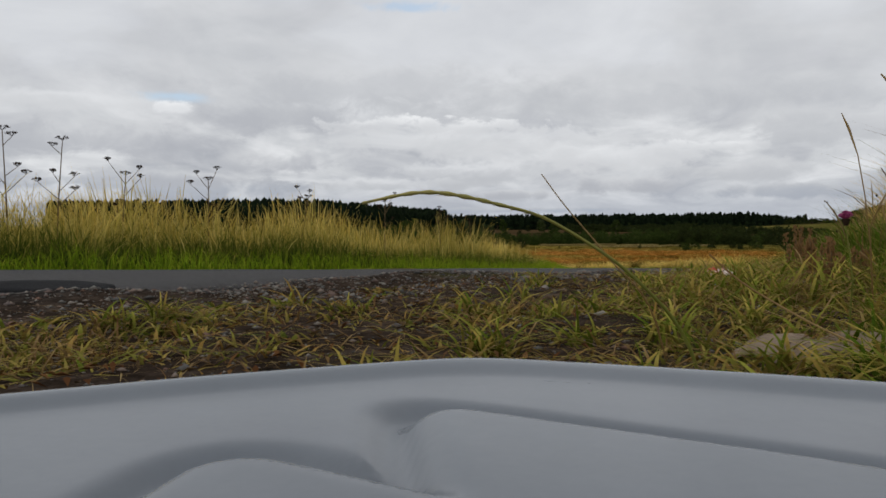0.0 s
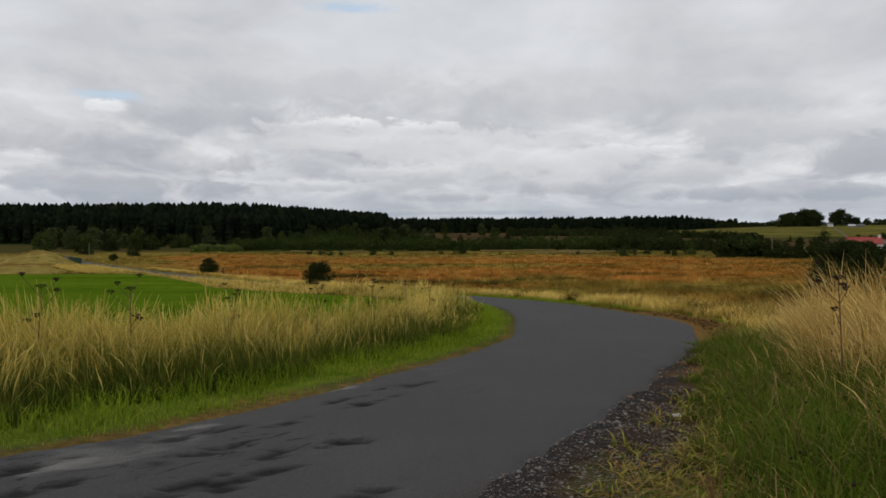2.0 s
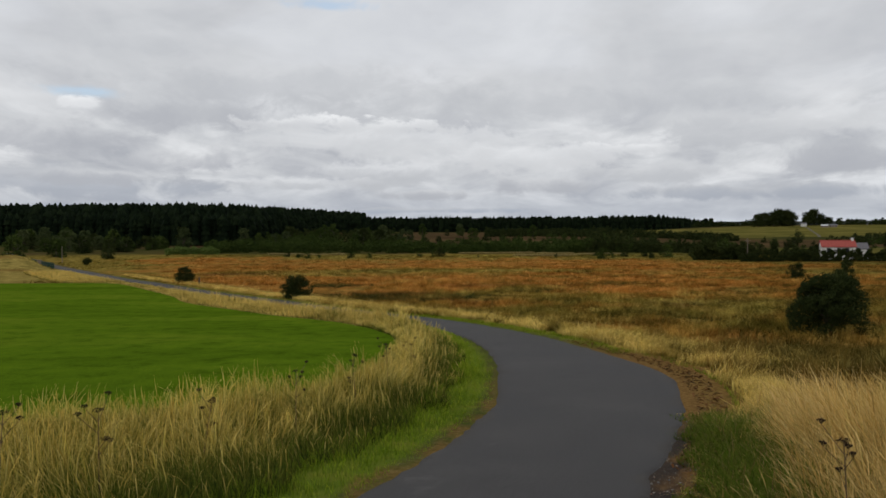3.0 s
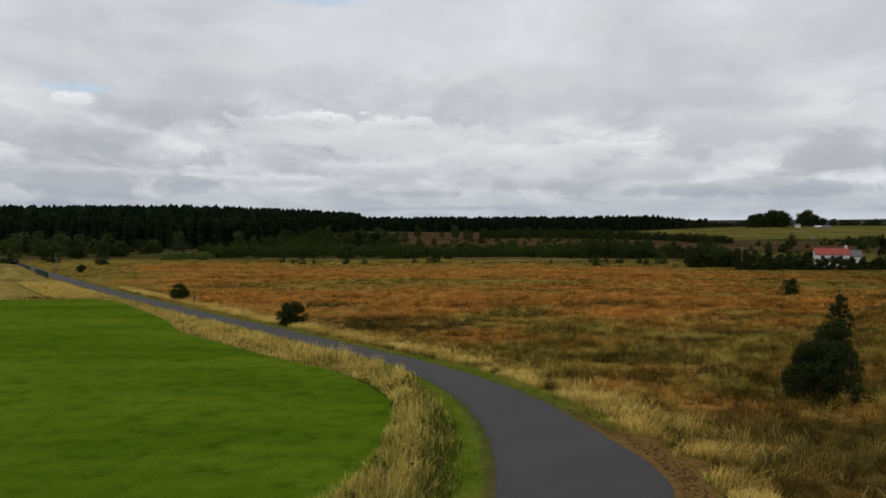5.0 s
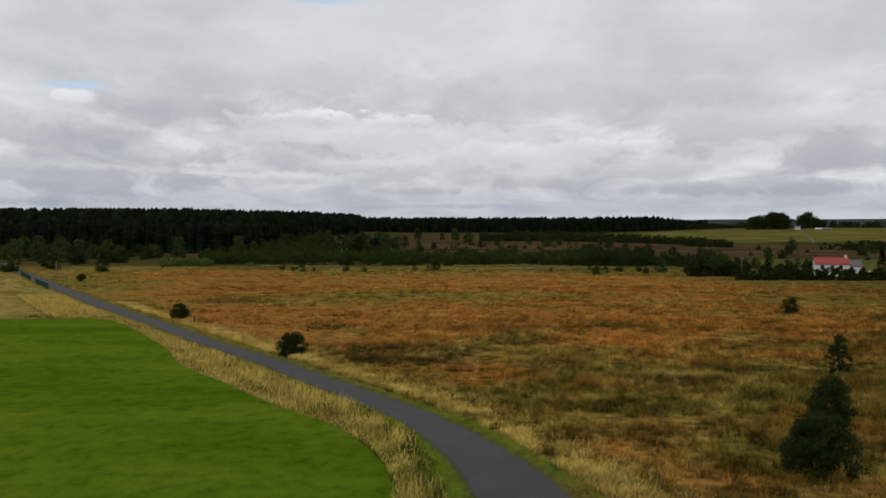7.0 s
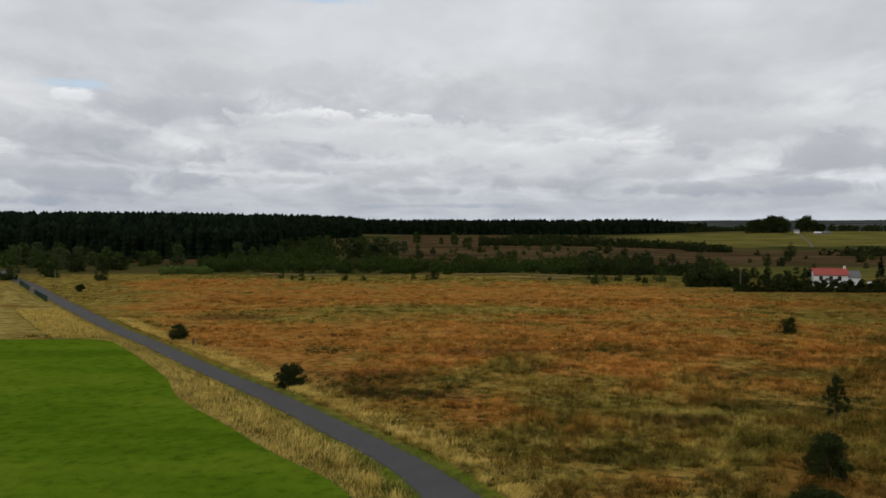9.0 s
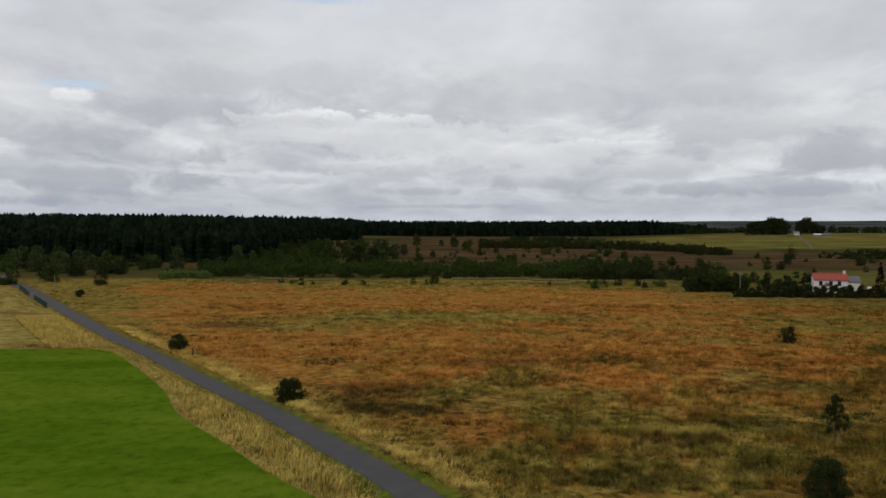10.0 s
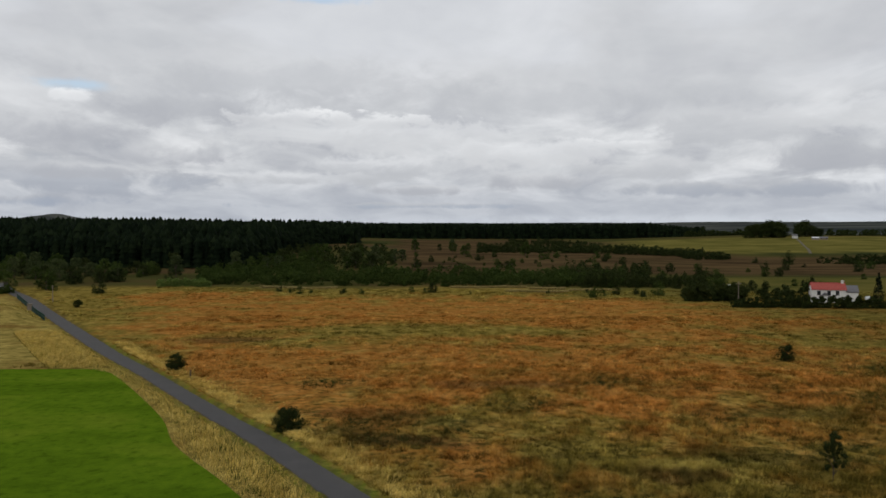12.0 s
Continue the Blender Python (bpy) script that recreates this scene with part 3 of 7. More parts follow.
LOW_GRASS = make_blade_material("trodden_grass", [(0.06, 0.07, 0.012), (0.12, 0.09, 0.02)],
                                [(0.17, 0.19, 0.03), (0.30, 0.27, 0.055), (0.44, 0.33, 0.09), (0.38, 0.21, 0.06)], 0.9, 0.30)
TUFT_GRASS = make_blade_material("weedy_green_grass", [(0.05, 0.068, 0.010), (0.10, 0.105, 0.016)], [(0.115, 0.165, 0.016), (0.22, 0.25, 0.032), (0.42, 0.35, 0.075), (0.36, 0.22, 0.06)], 0.9, 0.40)
WEED_LEAF = make_blade_material("weed_leaves", [(0.05, 0.075, 0.010), (0.09, 0.11, 0.016)], [(0.075, 0.115, 0.014), (0.13, 0.16, 0.022), (0.26, 0.22, 0.045), (0.30, 0.17, 0.05)], 0.6, 0.4)
STRAW = make_blade_material("dead_straw", [(0.14, 0.085, 0.035), (0.22, 0.13, 0.05)], [(0.20, 0.12, 0.045), (0.38, 0.27, 0.12), (0.13, 0.055, 0.025)], 0.5, 0.5)


def make_tussock_material():
    m, nt, b = material("moor_tussocks", 0.9, 0.0)
    tone, h, pos = attr(nt, "tone"), attr(nt, "along"), where(nt)
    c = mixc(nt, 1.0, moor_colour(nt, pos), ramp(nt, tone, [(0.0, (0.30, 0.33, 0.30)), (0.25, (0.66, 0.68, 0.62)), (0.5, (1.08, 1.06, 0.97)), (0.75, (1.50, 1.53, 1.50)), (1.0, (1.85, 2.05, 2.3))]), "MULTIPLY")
    # feet of the blades darkened: shade inside the clump, painted by height
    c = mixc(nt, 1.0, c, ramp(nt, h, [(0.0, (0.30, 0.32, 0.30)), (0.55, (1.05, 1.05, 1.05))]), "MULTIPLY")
    r = island(nt)
    c = mixc(nt, 0.5, c, ramp(nt, r, [(0, (0.65, 0.65, 0.65)), (1, (1.3, 1.3, 1.3))]), "MULTIPLY")
    link(nt, c, b.inputs["Base Color"])
    tr = nt.nodes.new("ShaderNodeBsdfTranslucent")
    link(nt, c, tr.inputs[0])
    mix = nt.nodes.new("ShaderNodeMixShader")
    mix.inputs[0].default_value = 0.25
    link(nt, b.outputs[0], mix.inputs[1]); link(nt, tr.outputs[0], mix.inputs[2])
    link(nt, mix.outputs[0], nt.nodes["Material Output"].inputs[0])
    return m


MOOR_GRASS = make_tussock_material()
RUSH = make_blade_material("rushes", [(0.016, 0.024, 0.006), (0.024, 0.034, 0.008)], [(0.038, 0.052, 0.012), (0.075, 0.080, 0.018)], 0.4, 0.5)
BARK = make_plain("bark", (0.075, 0.06, 0.045), 0.95, 0.4, 6.0, 0.1, 0.02)
BUSH_LEAF = make_leaf_material("hawthorn_leaves", [(0.018, 0.027, 0.009), (0.029, 0.041, 0.012), (0.048, 0.060, 0.018)])
SCRUB_LEAF = make_leaf_material("birch_scrub_leaves", [(0.024, 0.040, 0.010), (0.040, 0.064, 0.014), (0.066, 0.092, 0.022)])
PALE_LEAF = make_leaf_material("willow_leaves", [(0.040, 0.058, 0.023), (0.062, 0.083, 0.032), (0.090, 0.110, 0.042)])
THICKET_LEAF = make_leaf_material("thicket_leaves", [(0.075, 0.125, 0.030), (0.11, 0.165, 0.042), (0.15, 0.20, 0.055)])
CONIFER = make_leaf_material("spruce_needles", [(0.004, 0.008, 0.004), (0.007, 0.013, 0.006), (0.013, 0.021, 0.009)], 0.05)
WHITE_WALL = make_plain("white_render", (0.66, 0.65, 0.62), 0.85, 0.06, 1.2, 0.2)
RED_TILE = make_plain("red_tile", (0.31, 0.065, 0.05), 0.75, 0.25, 2.0, 0.25, 0.02)
SLATE = make_plain("grey_slate", (0.12, 0.115, 0.12), 0.6, 0.25, 2.0, 0.3, 0.02)
DARK_GLASS = make_plain("window_glass", (0.02, 0.022, 0.025), 0.08, 0.1, 2.0, 0.5)
WOOD_POLE = make_plain("weathered_wood", (0.16, 0.13, 0.10), 0.9, 0.3, 5.0, 0.15, 0.01)
GREEN_RAIL = make_plain("dark_green_paint", (0.012, 0.045, 0.032), 0.6, 0.3, 3.0, 0.3)
STONE = make_plain("pale_stone", (0.22, 0.185, 0.15), 0.95, 0.35, 7.0, 0.15, 0.02)
LITTER = make_leaf_material("dead_leaves", [(0.09, 0.04, 0.018), (0.17, 0.075, 0.03), (0.22, 0.14, 0.06), (0.06, 0.04, 0.026)], 0.1)
PEBBLE = make_leaf_material("pebbles", [(0.085, 0.081, 0.082), (0.18, 0.17, 0.167), (0.33, 0.297, 0.275), (0.22, 0.133, 0.105), (0.14, 0.14, 0.154)], 0.0)
DARK_SEED = make_plain("dark_seed", (0.035, 0.022, 0.014), 0.9, 0.3, 20.0, 0.1)
TAR = make_plain("tar", (0.010, 0.010, 0.011), 0.85, 0.3, 20.0, 0.08, 0.004)
GREY_PLASTIC = make_plain("grey_plastic", (0.135, 0.152, 0.175), 0.25, 0.06, 30.0, 0.5)


# ---------------------------------------------------------------- ground, field, lane
def make_ground():
    ang = np.concatenate([np.arange(-48, 48, 0.4), np.arange(48, 312, 6.0)])
    th = np.radians(ang)
    rad = np.concatenate([[0.12], np.geomspace(0.3, 4900, 280)])
    R, T = np.meshgrid(rad, th, indexing="ij")
    x, y = R * np.sin(T), R * np.cos(T) - 0.3
    xf, yf = x.ravel(), y.ravel()
    z = land(xf, yf)
    d, s = lane_side(xf, yf)
    z = z + lumps(xf, yf)
    z = z + berm(d, s, yf)
    z = np.where((d < 0.0) & (R.ravel() < 400), z - 0.07 * smooth(0.0, -0.30, d), z)
    n, k = len(rad), len(th)
    i = np.arange(n - 1)[:, None] * k
    j = np.arange(k)[None, :]
    quads = np.stack([i + j, i + (j + 1) % k, i + k + (j + 1) % k, i + k + j], -1).reshape(-1, 4)
    rr = R.ravel()
    a = xf / np.maximum(yf, 1)
    verge = np.where(s < 0, 1.0 - 0.75 * smooth(38, 60, yf), 0.8 - 0.8 * smooth(0.4, 1.1, d)) * (1 - smooth(120, 200, rr))
    verge = np.where((s > 0) & (yf < 14), 1.0, verge)
    bare = ((1 - smooth(0.9, 1.8, d + 0.5 * value_noise(xf, yf, 0.8, 4))) * (yf < 13) * (s > 0)
            + 1.0 * (1 - smooth(2.2, 3.4, rr + 0.8 * value_noise(xf, yf, 0.7, 45))) * smooth(-1.8, -0.6, yf) + 0.6 * (1 - smooth(0.15, 0.4, d)))
    bare = np.clip(bare + 0.4 * value_noise(xf, yf, 0.35, 2) * (rr < 6), 0, 1)
    wob = 0.25 * value_noise(xf, yf, 0.5, 41) + 0.15 * value_noise(xf, yf, 0.17, 42)
    crumb = (1 - smooth(0.10, 0.40, d + wob)) * (s > 0) * (1 - smooth(13, 16, yf)) * 0.9
    brown = np.where(s > 0, smooth(8.5, 11, yf) * (1 - smooth(0.8, 1.4, d + 2 * wob)) * (1 - smooth(24, 32, yf)), 0.7 * (1 - smooth(0.02, 0.28, d + 1.4 * wob)) * (1 - smooth(14, 24, yf))) * 0.85
    hay = (s < 0) * smooth(32, 44, yf) * smooth(0.5, 1.1, d + wob) * (1 - smooth(230, 260, yf))
    hay = np.maximum(hay, smooth(-0.06, -0.02, a) * (1 - smooth(0.10, 0.16, a)) * np.exp(-((yf - 312 - 5 * value_noise(xf, yf, 25, 43)) / 4.0) ** 2))
    outer = smooth(300, 350, rr + 25 * value_noise(xf, yf, 40, 6))
    hill = smooth(0.12, 0.19, a + 0.02 * value_noise(xf, yf, 80, 3)) * smooth(655, 670, yf) * (1 - smooth(880, 930, yf))
    strip = smooth(0.02, 0.12, a) * (1 - smooth(0.27, 0.33, a)) * smooth(255, 262, yf) * (1 - smooth(315, 330, yf))
    low = smooth(0.24, 0.30, a) * smooth(245, 255, yf) * (1 - smooth(385, 400, yf)) * 0.6
    heath = smooth(-0.14, -0.10, a) * smooth(400, 420, yf) * (1 - smooth(600, 640, yf) * smooth(0.06, 0.12, a)) * (1 - smooth(990, 1050, yf)) * (1 - 0.2 * value_noise(xf, yf, 60, 2))
    ob = mesh_from("ground", np.stack(fit_far_to_view(xf, yf, z)[:3], -1), quads, MOOR, attrs={"verge": verge, "hay": hay, "brown": brown, "crumb": crumb, "bare": bare, "outer": outer,
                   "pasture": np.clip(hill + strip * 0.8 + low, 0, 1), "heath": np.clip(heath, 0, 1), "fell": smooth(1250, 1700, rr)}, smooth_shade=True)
    tagged(ob, "rough moorland ground of dead grass, moss and bare soil", "ground", kind="structure")


def make_field():
    step = 1.0
    xs, ys = np.arange(-140, 0, step), np.arange(-40, 108, step)
    # one strip per row between the two borders, so that the border stays smooth
    rows = []
    for y in ys:
        cross = []
        for (x0, y0), (x1, y1) in zip(FIELD_PTS, np.roll(FIELD_PTS, -1, 0)):
            if (y0 > y) != (y1 > y):
                cross.append(x0 + (y - y0) / (y1 - y0) * (x1 - x0))
        if len(cross) >= 2:
            rows.append((y, max(-140, min(cross)), max(cross)))
    k = 120
    v, f = [], []
    for y, a, b in rows:
        t = 1 - (1 - np.linspace(0, 1, k)) ** 1.0
        x = a + (b - a) * t
        v.append(np.stack([x, np.full(k, y), land(x, np.full(k, y)) + 0.03], -1))
    n = len(rows)
    i, j = np.arange(n - 1)[:, None] * k, np.arange(k - 1)[None, :]
    q = np.stack([i + j, i + j + 1, i + k + j + 1, i + k + j], -1).reshape(-1, 4)
    ob = mesh_from("field", np.concatenate(v), q, MOWN, smooth_shade=True)
    tagged(ob, "bright green mown grass field beside the lane", "field", kind="structure")


# broken places in the asphalt: x, y, half length, half width, depth
POTHOLES = [(-1.2, 5.9, 0.30, 0.13, 0.035), (-1.4, 7.6, 0.50, 0.10, 0.025), (-2.2, 5.4, 0.42, 0.10, 0.022), (-2.0, 4.4, 0.42, 0.11, 0.025), (-1.6, 5.5, 0.36, 0.09, 0.022),
            (-1.6, 4.8, 0.34, 0.12, 0.018), (-0.8, 4.4, 0.30, 0.075, 0.025), (-0.6, 4.8, 0.10, 0.05, 0.018), (-3.3, 4.9, 0.45, 0.11, 0.026), (-2.9, 4.3, 0.30, 0.09, 0.02), (-1.9, 6.6, 0.35, 0.06, 0.018), (-1.45, 8.5, 0.55, 0.06, 0.02), (-1.05, 8.9, 0.40, 0.05, 0.018), (-1.6, 7.95, 0.5, 0.06, 0.02), (-2.6, 5.9, 0.5, 0.06, 0.02)]
PALE = [(-1.9, 8.6, 0.42, 0.09), (-3.1, 4.9, 0.45, 0.10), (-2.65, 6.35, 0.26, 0.06), (-3.6, 4.25, 0.60, 0.16)]


def make_lane():
    pts = spline(LANE, 0.5, 0.09)
    tan = np.gradient(pts[:, :2], axis=0)
    tan /= np.linalg.norm(tan, axis=1)[:, None]
    n, k = len(pts), 45
    t = np.linspace(-1, 1, k)
    nrm = np.stack([tan[:, 1], -tan[:, 0]], -1)
    c, w = pts[:, :2], pts[:, 2]
    arc = np.concatenate([[0], np.cumsum(np.linalg.norm(np.diff(c, axis=0), axis=1))])
    rag = lambda s: 0.05 * value_noise(arc, arc * 0, 0.23, s + 3) + 0.07 * value_noise(arc, arc * 0, 0.7, s) + 0.06 * value_noise(arc, arc * 0, 2.6, s + 1)
    left, right = w + rag(11), w + rag(14)
    off = np.where(t[None, :] < 0, t[None, :] * left[:, None], t[None, :] * right[:, None])
    x, y = c[:, None, 0] + nrm[:, None, 0] * off, c[:, None, 1] + nrm[:, None, 1] * off
    z = land(x, y) + 0.010 + 0.012 * (1 - t[None, :] ** 2) + 0.005 * value_noise(x, y, 0.8, 31)
    z = z - 0.022 * smooth(0.88, 0.97, np.abs(t))[None, :] - 0.06 * (np.abs(t[None, :]) > 0.99)
    tt = np.broadcast_to(t[None, :], x.shape)
    hole = np.zeros_like(x)
    for hx, hy, a, b, depth in POTHOLES:
        dx, dy = x - hx, y - hy
        u, v = dx * 0.49 + dy * 0.87, -dx * 0.87 + dy * 0.49
        r = np.sqrt((u / a) ** 2 + (v / b) ** 2) + 0.65 * value_noise(x, y, 0.12, 33) + 0.40 * value_noise(x, y, 0.33, 35)
        m = 1 - smooth(0.75, 1.0, r)
        z = z - depth * m
        hole = np.maximum(hole, m)
    i, j = np.arange(n - 1)[:, None] * k, np.arange(k - 1)[None, :]
    q = np.stack([i + j, i + j + 1, i + k + j + 1, i + k + j], -1).reshape(-1, 4)
    edge = smooth(0.84, 1.0, np.abs(tt) + 0.10 * value_noise(x, y, 0.5, 6))
    grit = np.clip(edge * 0.8, 0, 1)
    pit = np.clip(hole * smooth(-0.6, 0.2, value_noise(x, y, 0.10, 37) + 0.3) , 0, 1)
    pale = smooth(0.15, 0.6, value_noise(x, y, 0.5, 22) + 0.5 * value_noise(x, y, 0.16, 23)) * (tt < -0.45) * (tt > -0.9) * (np.abs(y - 4.7) < 1.3) * (1 - hole) * (x < -2.4)
    pale = np.clip(pale + 0.35 * smooth(0.5, 0.9, value_noise(x, y, 0.22, 26)) * (tt < -0.5) * (y < 13) * (1 - hole), 0, 1)
    pale = pale * 0.45
    for hx, hy, a, b in PALE:
        u, v = (x - hx) * 0.49 + (y - hy) * 0.87, -(x - hx) * 0.87 + (y - hy) * 0.49
        r = np.sqrt((u / a) ** 2 + (v / b) ** 2) + 0.5 * value_noise(x, y, 0.16, 39)
        pale = np.maximum(pale, 0.9 * (1 - smooth(0.8, 1.0, r)) * (1 - hole))
    ob = mesh_from("road", np.stack(fit_far_to_view(x, y, z)[:3], -1).reshape(-1, 3), q, ASPHALT, attrs={"grit": grit.ravel(), "hole": pit.ravel(), "crack": (smooth(0.0, 0.5, value_noise(x, y, 0.9, 52) + 0.35) * smooth(0.25, -0.25, tt) * smooth(3.2, 4.2, y) * (1 - smooth(8.5, 11.5, y)) + 0.5 * smooth(0.86, 0.97, np.abs(tt)) * (y < 30)).ravel(), "pale": pale.ravel()}, smooth_shade=True)
    tagged(ob, "narrow worn dark grey asphalt lane with potholes and ragged edges", "road", kind="structure")


def tar_patch():
    bm = bmesh.new()
    rng = random.Random(3)
    rim = []
    for ring, (rr, zz) in enumerate(((1.0, -0.01), (0.97, 0.005), (0.5, 0.007))):
        row = []
        for i in range(28):
            a = 2 * math.pi * i / 28
            r = rr * (1 + 0.06 * math.sin(3 * a + 1) + 0.03 * math.sin(7 * a))
            u, v = 0.38 * r * math.cos(a), 0.24 * r * math.sin(a)
            x, y = -1.86 + 0.85 * u + 0.5 * v, 2.13 - 0.5 * u + 0.85 * v
            t = (float(lane_side([x], [y])[0][0]) + 1.95) / 1.95
            row.append(bm.verts.new((x, y, float(land(np.array([x]), np.array([y]))[0]) + 0.013 + 0.012 * (1 - t * t) + zz)))
        rim.append(row)
    for a, b in zip(rim, rim[1:]):
        for i in range(28):
            bm.faces.new((a[i], a[(i + 1) % 28], b[(i + 1) % 28], b[i]))
    bm.faces.new(rim[-1])
    ob = part("tar_patch", bm, TAR, None, smooth_shade=True)
    tagged(ob, "smooth black oval tar repair on the asphalt lane", "road patch")


make_ground()
make_field()
make_lane()
tar_patch()


def farm_track():
    """Pale track from the hill farm down between the pastures."""
    p = spline([(324, 845), (300, 768), (281.5, 709), (262, 655)], 8.0)
    t = np.gradient(p, axis=0)
    t /= np.linalg.norm(t, axis=1)[:, None]
    k = np.array([-1.2, -0.5, 0.5, 1.2])
    x, y = p[:, :1] + t[:, 1:] * k, p[:, 1:] - t[:, :1] * k
    z = land(x, y) + np.array([0.05, 0.22, 0.22, 0.05])
    i, j = np.arange(len(p) - 1)[:, None] * 4, np.arange(3)[None, :]
    q = np.stack([i + j, i + j + 1, i + 5 + j, i + 4 + j], -1).reshape(-1, 4)
    ob = mesh_from("track", np.stack(fit_far_to_view(x, y, z)[:3], -1).reshape(-1, 3), q, make_plain("pale_track_stone", (0.11, 0.095, 0.06), 0.95, 0.35, 0.4, 0.1), smooth_shade=True)
    tagged(ob, "pale stony farm track between the hill pastures", "track", kind="structure")


farm_track()


# ---------------------------------------------------------------- grass
def blades(name, x, y, h, w, bend, mat, levels=4, az=None, profile=None, label="", category="grass", z=None, rng=None, tone=None):
    rng = rng or np.random.default_rng(5)
    n = len(x)
    h, w, bend = (np.broadcast_to(np.asarray(v, float), n) for v in (h, w, bend))
    az = rng.uniform(0, 2 * np.pi, n) if az is None else az
    face = az + np.pi / 2 + rng.normal(0, 0.5, n)
    s = np.linspace(0, 1, levels)
    prof = (1 - s) ** 0.6 * 0.95 + 0.05 if profile is None else np.asarray(profile)
    if z is None:
        x, y, z, _ = fit_far_to_view(x, y, land(x, y) - 0.02)
    hor = bend[:, None] * h[:, None] * s**2
    px = x[:, None] + hor * np.cos(az)[:, None]
    py = y[:, None] + hor * np.sin(az)[:, None]
    pz = z[:, None] + h[:, None] * (s - 0.35 * np.minimum(bend, 1.3)[:, None] * s**3)
    hw = 0.5 * w[:, None] * prof
    ox, oy = np.cos(face)[:, None] * hw, np.sin(face)[:, None] * hw
    a, b = np.stack([px - ox, py - oy, pz], -1), np.stack([px + ox, py + oy, pz], -1)
    v = np.stack([a, b], 2).reshape(-1, 3)
    base = np.arange(n)[:, None] * levels * 2 + np.arange(levels - 1)[None, :] * 2
    q = np.stack([base, base + 1, base + 3, base + 2], -1).reshape(-1, 4)
    along = np.broadcast_to(np.repeat(s, 2)[None, :], (n, levels * 2)).ravel()
    attrs = {"along": along}
    if tone is not None:
        attrs["tone"] = np.repeat(tone, levels * 2)
    ob = mesh_from(name, v, q, mat, attrs=attrs)
    return tagged(ob, label, category, kind="stuff")


def scatter(n, x0, x1, y0, y1, seed):
    rng = np.random.default_rng(seed)
    return rng.uniform(x0, x1, n), rng.uniform(y0, y1, n), rng


PLUME = [0.7, 0.55, 0.45, 1.5, 0.3]


def field_gap(x, y):
    """Distance to the border of the field."""
    out = np.empty(len(x))
    for a in range(0, len(x), 20000):
        out[a:a + 20000] = np.sqrt(((x[a:a + 20000, None] - FIELD_PTS[None, :, 0]) ** 2 + (y[a:a + 20000, None] - FIELD_PTS[None, :, 1]) ** 2).min(1))
    return out


